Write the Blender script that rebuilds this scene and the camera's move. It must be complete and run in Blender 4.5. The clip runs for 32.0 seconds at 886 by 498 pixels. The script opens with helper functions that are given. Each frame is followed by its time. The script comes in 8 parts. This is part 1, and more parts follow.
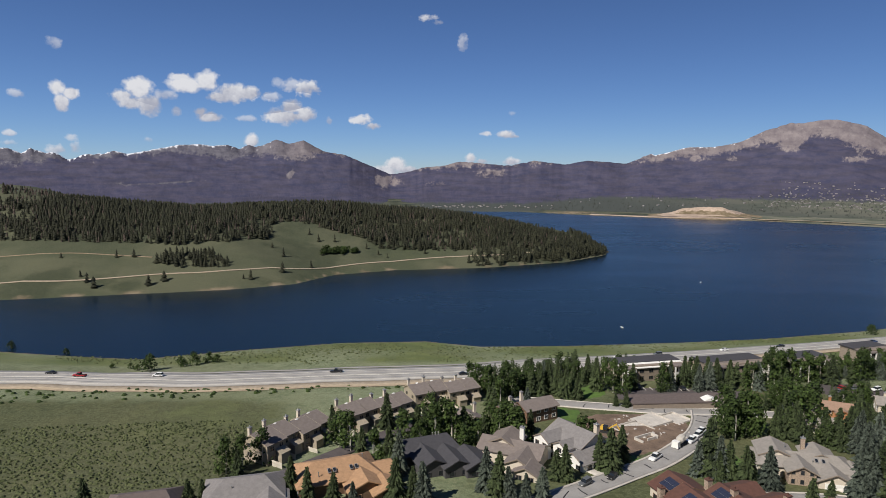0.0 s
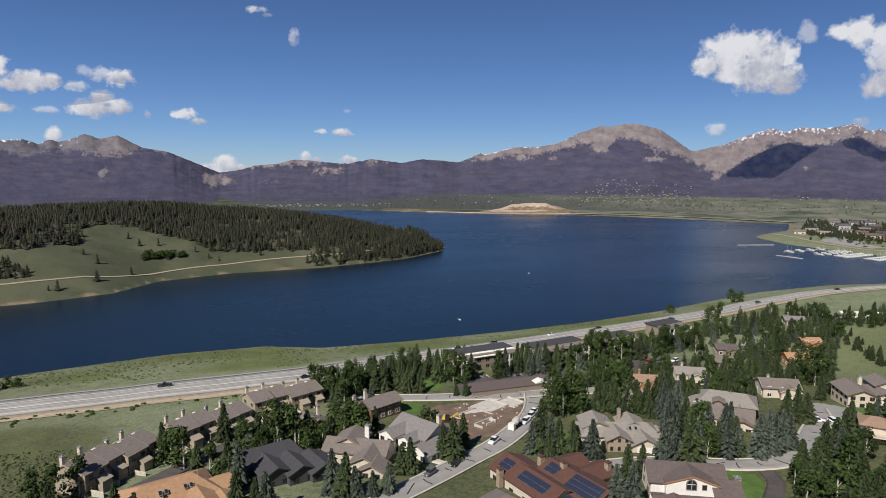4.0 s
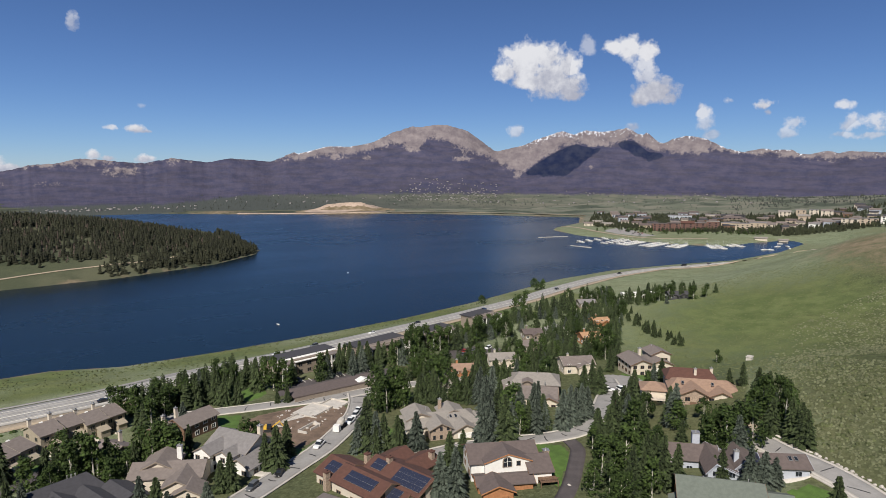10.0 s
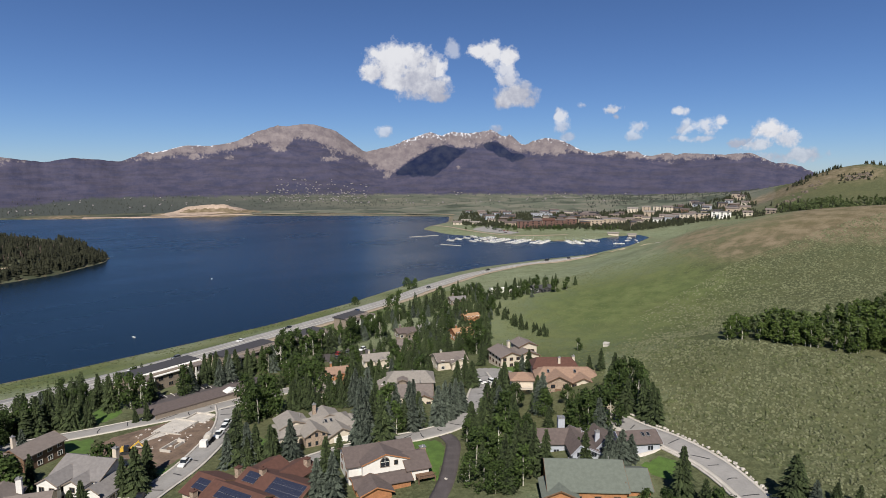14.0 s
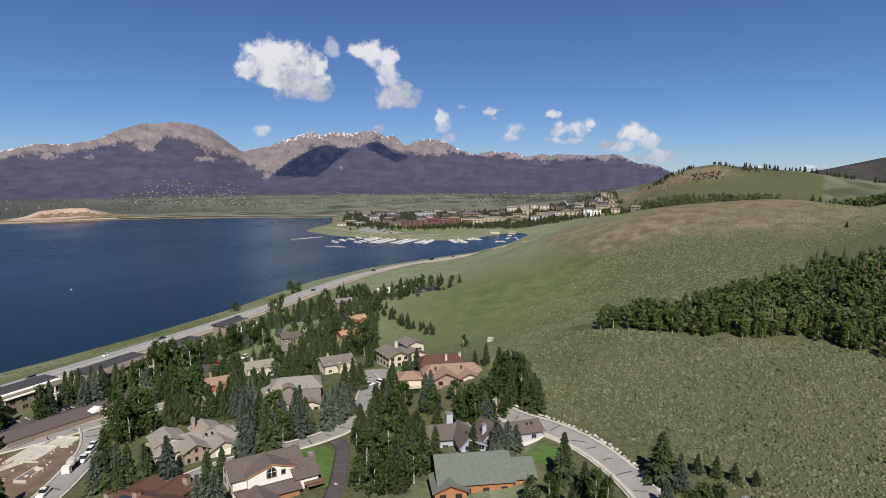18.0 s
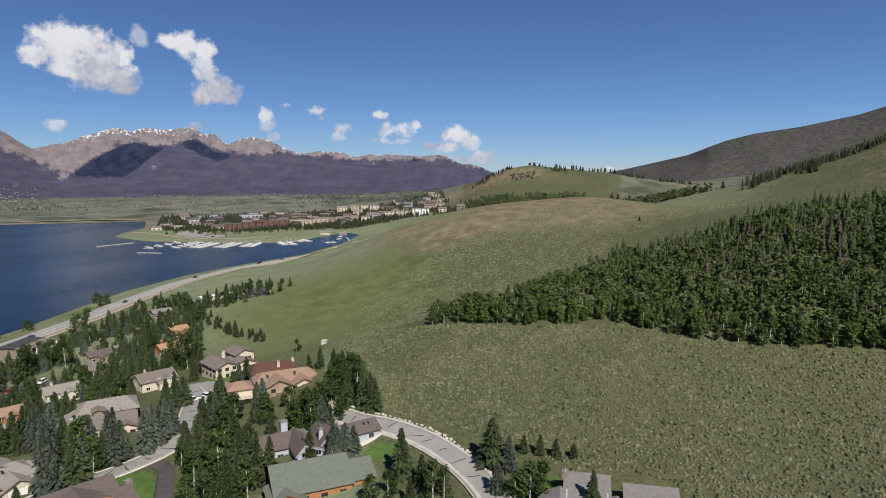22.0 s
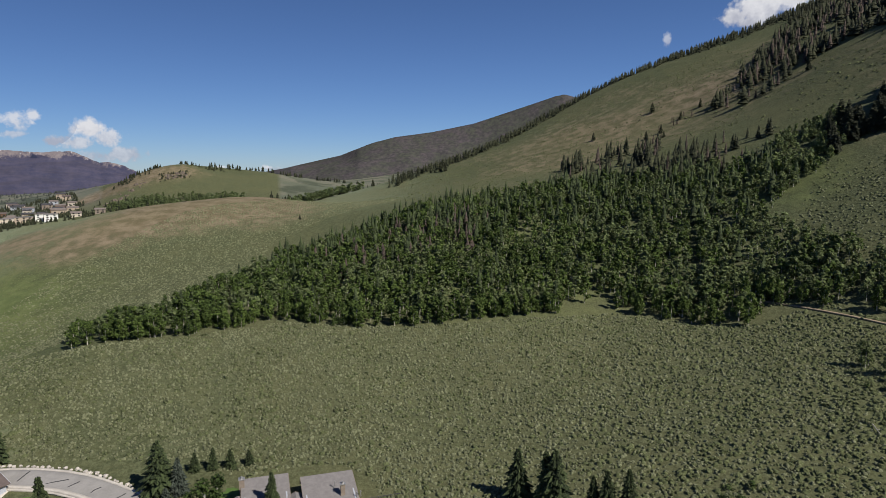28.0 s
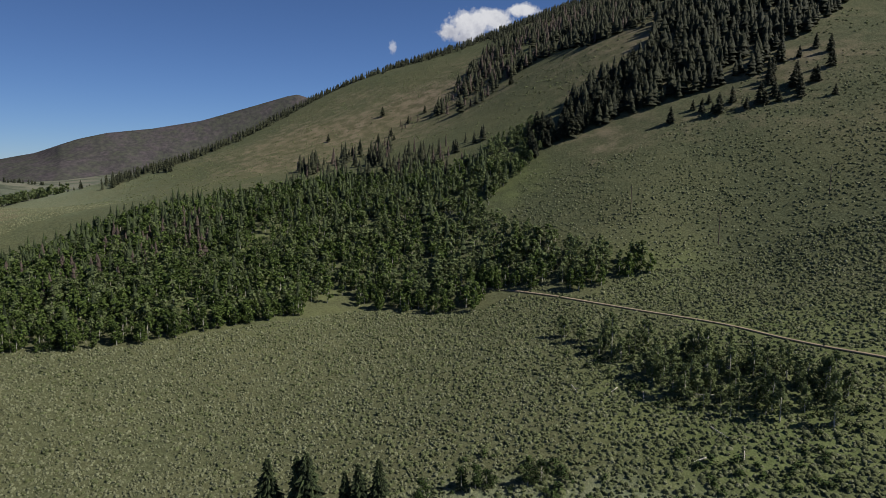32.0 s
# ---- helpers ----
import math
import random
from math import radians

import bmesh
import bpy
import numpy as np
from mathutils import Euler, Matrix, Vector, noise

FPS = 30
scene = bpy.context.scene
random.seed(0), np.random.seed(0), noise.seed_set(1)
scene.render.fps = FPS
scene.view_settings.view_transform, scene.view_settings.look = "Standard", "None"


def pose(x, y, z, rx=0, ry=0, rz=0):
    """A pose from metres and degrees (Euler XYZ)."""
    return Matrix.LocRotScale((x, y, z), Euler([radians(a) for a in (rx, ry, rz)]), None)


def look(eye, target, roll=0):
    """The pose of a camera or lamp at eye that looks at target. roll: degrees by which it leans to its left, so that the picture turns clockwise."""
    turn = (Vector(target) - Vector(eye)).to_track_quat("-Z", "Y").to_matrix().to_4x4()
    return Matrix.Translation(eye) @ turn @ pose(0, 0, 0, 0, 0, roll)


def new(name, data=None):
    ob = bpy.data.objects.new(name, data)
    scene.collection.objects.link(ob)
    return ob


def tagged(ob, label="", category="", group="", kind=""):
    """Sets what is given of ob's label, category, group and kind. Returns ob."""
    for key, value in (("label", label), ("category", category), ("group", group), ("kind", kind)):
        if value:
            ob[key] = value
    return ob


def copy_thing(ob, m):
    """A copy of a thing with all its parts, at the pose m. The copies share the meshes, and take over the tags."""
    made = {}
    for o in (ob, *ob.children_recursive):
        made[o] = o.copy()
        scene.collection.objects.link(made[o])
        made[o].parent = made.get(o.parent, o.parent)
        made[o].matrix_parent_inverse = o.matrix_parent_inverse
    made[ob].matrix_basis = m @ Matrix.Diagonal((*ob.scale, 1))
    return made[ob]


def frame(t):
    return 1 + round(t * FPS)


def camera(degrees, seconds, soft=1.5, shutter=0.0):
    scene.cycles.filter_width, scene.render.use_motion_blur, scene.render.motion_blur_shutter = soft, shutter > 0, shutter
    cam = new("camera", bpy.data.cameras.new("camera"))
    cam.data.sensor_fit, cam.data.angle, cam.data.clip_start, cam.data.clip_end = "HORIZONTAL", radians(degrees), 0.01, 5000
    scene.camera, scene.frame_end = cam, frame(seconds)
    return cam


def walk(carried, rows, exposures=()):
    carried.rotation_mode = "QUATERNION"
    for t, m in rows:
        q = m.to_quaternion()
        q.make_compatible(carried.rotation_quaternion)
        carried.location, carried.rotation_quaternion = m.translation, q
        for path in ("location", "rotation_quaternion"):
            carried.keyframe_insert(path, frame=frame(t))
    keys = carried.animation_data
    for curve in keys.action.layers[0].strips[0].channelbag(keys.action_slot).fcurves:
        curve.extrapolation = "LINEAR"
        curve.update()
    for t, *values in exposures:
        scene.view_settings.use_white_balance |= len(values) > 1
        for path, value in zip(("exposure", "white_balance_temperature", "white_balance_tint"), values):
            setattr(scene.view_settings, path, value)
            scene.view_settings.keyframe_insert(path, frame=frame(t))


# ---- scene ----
# The camera hangs still at 100 m over the lake and turns on the spot.
EYE = 100.0
cam = camera(70.6, 32.0, soft=0.5)
# seconds, heading clockwise from +y, pitch, lean (degrees)
TURNS = [
    (0.0, -0.00, -6.95, 0.20),
    (0.5, 1.85, -6.95, 0.21),
    (1.0, 3.66, -6.98, 0.23),
    (1.5, 5.47, -6.98, 0.22),
    (2.0, 7.27, -6.99, 0.22),
    (2.5, 9.14, -7.00, 0.22),
    (3.0, 10.96, -7.00, 0.22),
    (3.5, 12.84, -7.03, 0.21),
    (5.5, 20.12, -7.09, 0.20),
    (6.0, 21.71, -7.10, 0.14),
    (6.5, 23.21, -7.09, 0.14),
    (7.0, 24.57, -7.09, 0.10),
    (7.5, 25.90, -7.08, 0.05),
    (8.0, 27.12, -7.08, 0.04),
    (8.5, 28.23, -7.07, 0.01),
    (9.0, 29.27, -7.08, -0.01),
    (9.5, 30.28, -7.07, -0.02),
    (10.0, 31.42, -7.08, -0.01),
    (10.5, 32.83, -7.06, -0.00),
    (11.0, 34.45, -7.07, -0.04),
    (11.5, 36.09, -7.06, -0.06),
    (12.0, 37.52, -7.06, -0.08),
    (12.5, 38.89, -7.05, -0.10),
    (13.0, 40.36, -7.06, -0.06),
    (13.5, 41.79, -7.05, -0.08),
    (14.0, 43.21, -7.06, -0.08),
    (14.5, 44.71, -7.06, -0.07),
    (16.5, 49.20, -7.03, -0.07),
    (17.0, 50.58, -7.03, -0.10),
    (17.5, 52.03, -7.04, -0.10),
    (18.0, 53.77, -7.05, -0.16),
    (18.5, 55.69, -7.06, -0.14),
    (19.0, 57.64, -7.05, -0.14),
    (19.5, 59.52, -7.04, -0.12),
    (20.0, 61.41, -7.05, -0.06),
    (20.5, 63.39, -7.02, -0.04),
    (21.0, 65.47, -7.03, -0.07),
    (21.5, 67.52, -7.04, -0.07),
    (22.0, 69.23, -7.07, -0.07),
    (22.5, 70.81, -7.03, 0.02),
    (23.0, 72.80, -7.04, -0.03),
    (23.5, 74.71, -7.02, 0.05),
    (24.0, 76.53, -7.01, 0.04),
    (24.5, 78.44, -7.01, 0.02),
    (26.5, 90.09, -7.06, 0.06),
    (27.0, 93.65, -7.08, -0.02),
    (27.5, 96.83, -7.12, 0.04),
    (28.0, 99.60, -7.14, 0.06),
    (28.5, 102.18, -7.10, 0.08),
    (29.0, 104.68, -7.09, 0.07),
    (29.5, 107.59, -7.08, 0.08),
    (30.0, 110.81, -7.09, 0.16),
    (30.5, 114.25, -7.09, 0.20),
    (31.0, 117.59, -7.07, 0.21),
    (31.5, 120.46, -7.03, 0.24),
    (32.0, 123.21, -7.01, 0.23),
]
EXPOSURES = [(0.0, 0.1), (14.0, 0.2), (24.0, 0.16), (28.0, 0.1), (32.0, 0.0)]
walk(cam, [(t, pose(0, 0, EYE, 90 + p, 0, -a) @ pose(0, 0, 0, 0, 0, lean)) for t, a, p, lean in TURNS], EXPOSURES)

# ---- light: one morning sun behind the camera's first view, clear sky with cumulus ----
SUN_AZ, SUN_EL = 226.0, 44.0


def toward(az, el=0.0):
    a, e = radians(az), radians(el)
    return Vector((math.sin(a) * math.cos(e), math.cos(a) * math.cos(e), math.sin(e)))


sun = new("sun", bpy.data.lights.new("sun", "SUN"))
sun.data.energy, sun.data.angle, sun.data.color = 4.9, radians(0.6), (1.0, 0.95, 0.87)
sun.matrix_world = look(toward(SUN_AZ, SUN_EL) * 900, (0, 0, 0))


class Nodes:
    """Short hand for building a node tree."""

    def __init__(self, tree):
        self.tree = tree
        tree.nodes.clear()

    def add(self, kind, out=0, props=(), **ins):
        n = self.tree.nodes.new(kind)
        for k, v in dict(props).items():
            setattr(n, k, v)
        for k, v in ins.items():
            key = int(k[1:]) if k[0] == "i" and k[1:].isdigit() else k.replace("_", " ")
            if isinstance(v, bpy.types.NodeSocket):
                self.tree.links.new(v, n.inputs[key])
            else:
                n.inputs[key].default_value = v
        return n.outputs[out]

    def math(self, op, a, b=0.0, clamp=False):
        return self.add("ShaderNodeMath", props={"operation": op, "use_clamp": clamp}, i0=a, i1=b)

    def vmath(self, op, a, b=(0, 0, 0), out=0):
        return self.add("ShaderNodeVectorMath", out, props={"operation": op}, i0=a, i1=b)

    def mix(self, fac, a, b, mode="MIX"):
        n = self.tree.nodes.new("ShaderNodeMix")
        n.data_type, n.blend_type = "RGBA", mode
        for key, v in ((0, fac), (6, a), (7, b)):
            if isinstance(v, bpy.types.NodeSocket):
                self.tree.links.new(v, n.inputs[key])
            elif key:
                n.inputs[key].default_value = (*v[:3], 1)
            else:
                n.inputs[key].default_value = v
        return n.outputs[2]

    def noise(self, scale, vector=None, detail=4.0, rough=0.55, out=0):
        n = self.tree.nodes.new("ShaderNodeTexNoise")
        n.inputs["Scale"].default_value, n.inputs["Detail"].default_value, n.inputs["Roughness"].default_value = scale, detail, rough
        if vector is not None:
            self.tree.links.new(vector, n.inputs["Vector"])
        return n.outputs[out]

    def ramp(self, v, lo, hi, a=0.0, b=1.0, smooth=True):
        n = self.tree.nodes.new("ShaderNodeMapRange")
        n.interpolation_type = "SMOOTHSTEP" if smooth else "LINEAR"
        self.tree.links.new(v, n.inputs[0])
        for i, x in zip((1, 2, 3, 4), (lo, hi, a, b)):
            n.inputs[i].default_value = x
        return n.outputs[0]


world = bpy.data.worlds.new("sky")
scene.world = world
world.use_nodes = True
W = Nodes(world.node_tree)
SKY = W.add("ShaderNodeTexSky", props={"sky_type": "NISHITA", "sun_disc": False, "sun_elevation": radians(SUN_EL), "sun_rotation": radians(SUN_AZ),
                                       "altitude": 2800, "air_density": 1.0, "dust_density": 0.6, "ozone_density": 5.0})
way = W.add("ShaderNodeTexCoord", 0)
# light scattered many times over evens out the sky round the compass
flat = W.add("ShaderNodeSeparateXYZ", 0, Vector=way).node
level = W.math("SQRT", W.math("ADD", W.math("MULTIPLY", flat.outputs[0], flat.outputs[0]), W.math("MULTIPLY", flat.outputs[1], flat.outputs[1])))
EVEN = W.add("ShaderNodeTexSky", props={"sky_type": "NISHITA", "sun_disc": False, "sun_elevation": radians(SUN_EL), "sun_rotation": radians(145.0),
                                        "altitude": 2800, "air_density": 1.0, "dust_density": 0.6, "ozone_density": 5.0}, Vector=W.add("ShaderNodeCombineXYZ", X=0.0, Y=level, Z=flat.outputs[2]))
lumps = W.noise(30.0, way, 7.0, 0.58)
fine = W.noise(95.0, way, 4.0, 0.6)
# cumulus: each cloud a heap of lobes (heading, height, half width, half height in degrees, density)
WEST_CLOUDS = [[(-31.1, 6.36, 0.63, 0.54, 1), (-30.2, 6.00, 0.64, 0.47, 1), (-30.9, 5.24, 0.52, 0.68, 1)],
               [(-26.7, 5.99, 0.97, 0.61, 1), (-25.5, 6.72, 1.16, 0.88, 1), (-24.7, 5.43, 1.01, 0.89, 1), (-26.1, 5.50, 0.99, 0.57, 1), (-23.6, 6.25, 0.94, 0.54, 0.6), (-22.7, 4.93, 0.39, 0.41, 0.6)],
               [(-21.9, 7.15, 1.57, 0.63, 1), (-20.3, 7.46, 1.06, 0.77, 1), (-22.3, 7.67, 0.95, 0.40, 0.9), (-18.3, 6.63, 1.37, 0.79, 1), (-16.9, 6.69, 1.02, 0.56, 1), (-19.2, 6.27, 1.08, 0.46, 1), (-15.2, 6.42, 0.85, 0.42, 0.6)]]
WEST_PUFFS = [[(-33.7, 5.76, 0.63, 0.33, 0.6)],
              [(-20.2, 4.66, 1.17, 0.47, 1), (-20.8, 5.01, 0.58, 0.42, 1)],
              [(-17.2, 4.56, 0.74, 0.24, 0.5)],
              [(-13.4, 7.52, 0.95, 0.56, 0.6), (-12.0, 7.24, 1.16, 0.62, 0.9), (-14.5, 7.72, 0.66, 0.47, 0.4)],
              [(-13.7, 4.84, 1.83, 0.67, 1), (-13.4, 5.52, 0.96, 0.62, 1), (-12.2, 4.97, 0.97, 0.72, 1)],
              [(-16.8, 2.66, 0.66, 0.62, 1)],
              [(-7.3, 4.62, 0.85, 0.44, 0.9), (-6.4, 4.09, 0.75, 0.35, 0.9)],
              [(-10.2, 4.48, 0.30, 0.54, 0.5)]]
LOW_PUFFS = [[(-31.3, 1.59, 0.75, 0.48, 0.7), (-30.4, 2.65, 0.50, 0.30, 0.6), (-30.2, 1.83, 0.42, 0.44, 0.6)],
             [(-34.4, 2.85, 0.38, 0.21, 0.7)],
             [(-34.5, 2.10, 0.45, 0.21, 0.5)],
             [(-25.0, 2.63, 0.38, 0.23, 0.4)],
             [(-4.3, 0.75, 0.97, 0.66, 1), (-5.2, 0.19, 1.22, 0.46, 1), (-3.2, 0.19, 1.13, 0.41, 1)],
             [(3.8, 3.54, 0.46, 0.25, 0.8), (5.6, 3.44, 0.76, 0.35, 1), (6.3, 3.24, 0.60, 0.20, 0.8)],
             [(2.5, 1.33, 0.56, 0.46, 1), (3.5, 1.03, 0.61, 0.35, 0.9)]]
HIGH_WISPS = [[(6.1, 1.03, 0.81, 0.40, 1)],
              [(-1.5, 13.31, 1.16, 0.41, 0.8), (-0.5, 12.96, 0.73, 0.27, 0.6)],
              [(1.6, 11.34, 0.44, 0.70, 0.5)],
              [(-31.1, 9.65, 0.58, 0.37, 0.45)],
              [(6.2, 5.27, 0.30, 0.20, 0.3)]]
MIDDAY_CLOUD = [[(38.6, 9.20, 2.23, 1.79, 1), (40.6, 9.80, 1.72, 1.32, 1), (37.1, 8.63, 1.39, 0.86, 1), (40.9, 8.13, 2.23, 1.81, 1), (42.6, 7.39, 1.39, 1.25, 1), (39.1, 7.90, 2.24, 0.72, 1), (42.4, 9.07, 1.08, 1.32, 1), (42.9, 6.56, 1.09, 0.58, 1)],
                [(46.3, 10.40, 0.96, 0.65, 1), (47.5, 10.36, 1.14, 1.01, 1), (49.0, 10.08, 0.85, 0.92, 1), (48.9, 9.01, 0.76, 0.75, 0.8), (49.0, 7.97, 0.86, 0.85, 0.8), (49.8, 6.76, 1.81, 1.04, 0.95), (48.6, 6.17, 0.97, 0.67, 1), (51.0, 6.11, 0.85, 0.57, 0.8), (50.5, 7.45, 0.85, 0.66, 0.7)]]
RAGGED_CLOUDS = [[(44.1, 10.69, 0.78, 0.70, 0.45)],
                 [(53.6, 4.90, 0.65, 0.57, 0.8), (53.8, 3.94, 0.84, 0.76, 0.6), (54.3, 3.07, 0.74, 0.48, 0.55)],
                 [(55.4, 5.70, 0.50, 0.28, 0.5)],
                 [(58.0, 5.23, 0.79, 0.60, 0.9), (58.4, 4.71, 0.44, 0.37, 0.7)],
                 [(60.4, 3.87, 0.86, 0.60, 0.6), (59.8, 2.96, 0.65, 0.46, 0.55)],
                 [(63.7, 5.00, 0.73, 0.35, 0.8), (64.2, 3.52, 1.28, 0.71, 0.7), (65.7, 3.60, 1.48, 0.88, 0.75), (67.0, 4.08, 0.69, 0.52, 0.8), (63.7, 2.77, 1.02, 0.36, 0.6), (65.4, 2.73, 1.34, 0.35, 0.6)],
                 [(38.0, 3.58, 0.76, 0.50, 0.6)],
                 [(48.1, 3.75, 0.69, 0.44, 0.6)]]
EASTERN_BANK = [[(70.5, 3.27, 1.25, 0.71, 0.95), (69.4, 2.20, 1.90, 0.62, 0.75), (71.6, 2.63, 1.23, 0.84, 0.8), (73.0, 1.35, 1.81, 0.61, 0.7), (71.0, 1.13, 1.69, 0.57, 0.65), (68.0, 2.22, 1.20, 0.38, 0.8), (68.7, 1.15, 1.38, 0.39, 0.5)],
                [(84.3, 0.22, 0.98, 0.30, 0.8)],
                [(80.2, 0.24, 0.50, 0.18, 0.7)]]
HILL_CLOUD = [[(125.4, 12.54, 2.16, 1.41, 1), (123.8, 12.17, 1.47, 0.80, 1), (127.5, 13.21, 1.98, 0.87, 1), (124.8, 11.59, 1.37, 0.54, 1), (130.2, 13.80, 1.70, 0.59, 1)],
              [(118.7, 10.79, 0.29, 0.46, 0.5)],
              [(117.1, 8.13, 0.69, 0.24, 0.9)],
              [(84.6, 0.17, 0.92, 0.18, 0.8)],
              [(80.1, 0.19, 0.50, 0.13, 0.6)]]


def sky_ellipse(az, el, wide, high, after):
    """The view direction in the axes of an ellipse on the sky, in its radii; worked out after another value, to keep the tree in step."""
    e, n = toward(az, el), toward(az + 90)
    up = e.cross(n)
    up = up if up.z > 0 else -up
    turn = Matrix((n, up, e if n.cross(up).dot(e) > 0 else -e)).transposed().to_euler()
    return W.add("ShaderNodeMapping", props={"vector_type": "TEXTURE"}, Vector=way if after is None else W.add("ShaderNodeVectorMath", props={"operation": "MULTIPLY_ADD"}, i0=after, i1=(1e-9, 1e-9, 1e-9), i2=way), Location=tuple(e), Rotation=tuple(turn), Scale=(math.sin(radians(wide)), math.sin(radians(high)), 0.1))


rough_edge = W.math("ADD", W.math("MULTIPLY", W.math("SUBTRACT", lumps, 0.5), 1.5), W.math("MULTIPLY", W.math("SUBTRACT", fine, 0.5), 0.9))
rim = W.math("ADD", 1.0, W.math("MULTIPLY", rough_edge, 1.0))
ragged_rim = W.math("ADD", 0.92, W.math("MULTIPLY", rough_edge, 1.6))
mask, shade = None, None
for cloud in WEST_CLOUDS + WEST_PUFFS + LOW_PUFFS + HIGH_WISPS + MIDDAY_CLOUD + RAGGED_CLOUDS + EASTERN_BANK + HILL_CLOUD:
    for az, el, wide, high, dense in cloud:
        body = W.math("SUBTRACT", rim if dense > 0.92 else ragged_rim, W.vmath("LENGTH", sky_ellipse(az, el, wide * 1.12, high * 1.12, mask), out=1))
        body = W.math("MULTIPLY", W.math("MULTIPLY", body, 1.3 + 0.9 * dense, True), min(1.0, dense * 1.05))
        mask = body if mask is None else W.math("MAXIMUM", mask, body)
    left, right = min(l[0] - l[2] for l in cloud), max(l[0] + l[2] for l in cloud)
    low, high = min(l[1] - l[3] for l in cloud), max(l[1] + l[3] for l in cloud)
    whole = sky_ellipse((left + right) / 2, (low + high) / 2, (right - left) * 0.7, (high - low) * 0.7, shade or mask)
    within = W.math("LESS_THAN", W.vmath("LENGTH", whole, out=1), 1.3)
    under = W.math("MULTIPLY", within, W.math("SUBTRACT", W.add("ShaderNodeSeparateXYZ", 1, Vector=whole), W.math("MULTIPLY", W.add("ShaderNodeSeparateXYZ", 0, Vector=whole), 0.35)))
    shade = under if shade is None else W.math("ADD", shade, under)
tone = W.ramp(W.math("ADD", W.math("MULTIPLY", shade, 0.55), W.math("MULTIPLY", rough_edge, 1.0)), -0.55, 0.4, 0.0, 1.0)
white = W.mix(tone, (6.3, 6.6, 8.0), (11.6, 11.7, 12.3))
deep = W.mix(1.0, W.mix(0.9, SKY, EVEN), (0.85, 0.97, 1.2), "MULTIPLY")
bg = W.add("ShaderNodeBackground", Color=W.mix(mask, deep, white), Strength=0.058)
out = W.tree.nodes.new("ShaderNodeOutputWorld")
W.tree.links.new(bg, out.inputs[0])

# ---- the lie of the land: shore line, spot heights, relief ----
def polar(az, r):
    return r * math.sin(radians(az)), r * math.cos(radians(az))


NEAR_SHORE = [(-620, 470), (-420, 380), (-250, 340), (-195, 330), (-162, 326), (-120, 342), (-60, 360), (-10, 364), (22, 353), (72, 355), (140, 363), (195, 372), (270, 392),
              (330, 414), (391, 435), (476, 447), (563, 440), (645, 426), (760, 440), (880, 475)]
TOWN_SHORE = [(905, 510), (830, 520), (760, 512), (715, 560), (703, 640), (690, 720), (718, 816), (760, 850), (860, 900), (965, 1007), (834, 1185), (680, 1330), (520, 1400), (353, 1500), (200, 1620), (60, 1860)]
CAPE_SHORE = [(-300, 1900), (-150, 1500), (20, 1180), (178, 1060), (228, 950), (205, 850), (214, 800), (197, 762), (139, 702), (45, 658), (-49, 640), (-108, 607), (-134, 556), (-185, 527), (-270, 503), (-345, 481), (-470, 500), (-640, 540)]
LAKE = np.array(NEAR_SHORE + TOWN_SHORE + CAPE_SHORE, float)


def chain_distance(x, y, pts, closed):
    """Distance of points from a chain of straight pieces, and whether they lie inside it."""
    best, inside = np.full(x.shape, 1e18), np.zeros(x.shape, bool)
    n = len(pts)
    for i in range(n if closed else n - 1):
        (ax, ay), (bx, by) = pts[i], pts[(i + 1) % n]
        ex, ey = bx - ax, by - ay
        u = np.clip(((x - ax) * ex + (y - ay) * ey) / (ex * ex + ey * ey), 0, 1)
        best = np.minimum(best, (x - ax - u * ex) ** 2 + (y - ay - u * ey) ** 2)
        if closed and ey:
            inside ^= ((ay > y) != (by > y)) & (x < ax + (y - ay) / ey * ex)
    return np.sqrt(best), inside


# spot heights, chosen to fit the camera's view: heading, distance, height
SPOTS_NEAR = [(-60, 330, 8), (-36, 340, 7), (-20, 287, 7), (0, 284, 7), (14, 318, 7), (28, 375, 7), (37, 445, 8), (45, 525, 8), (51, 615, 9), (57, 690, 10),
              (-30, 200, 13), (-10, 200, 12), (12, 205, 11), (27, 210, 12), (40, 210, 13), (50, 260, 13), (60, 320, 16), (40, 120, 17), (0, 100, 18), (-60, 150, 19),
              (60, 180, 20), (62, 130, 21), (180, 120, 32), (-110, 150, 24)]
# Kept under the camera's sight line so the highway bend shows.
SPOTS_BEND = [(48, 500, 8), (51, 540, 9), (54, 580, 10), (56.5, 630, 10), (52, 460, 15), (56, 520, 19), (59, 680, 13)]
SPOTS_SAGE = [(80, 170, 24), (92, 150, 25), (107, 160, 27), (125, 160, 35), (145, 165, 43), (160, 190, 51), (67, 250, 37), (85, 255, 39), (105, 250, 40), (122, 255, 43),
              (84, 400, 47), (91, 400, 58), (97, 410, 70), (111, 420, 85), (120, 410, 90), (127, 310, 62), (128, 262, 50), (144, 225, 51)]
SPOTS_HILL = [(147, 285, 67), (140, 310, 83), (155, 315, 92), (139, 550, 211), (153, 480, 190), (134, 900, 320), (124, 850, 258), (114, 900, 212), (104.4, 800, 133),
              (95.3, 700, 84), (88.3, 620, 60), (84, 580, 76), (74.7, 580, 72), (65.4, 560, 52), (170, 600, 240), (120, 600, 140), (108, 600, 104), (130, 560, 175), (200, 500, 170)]
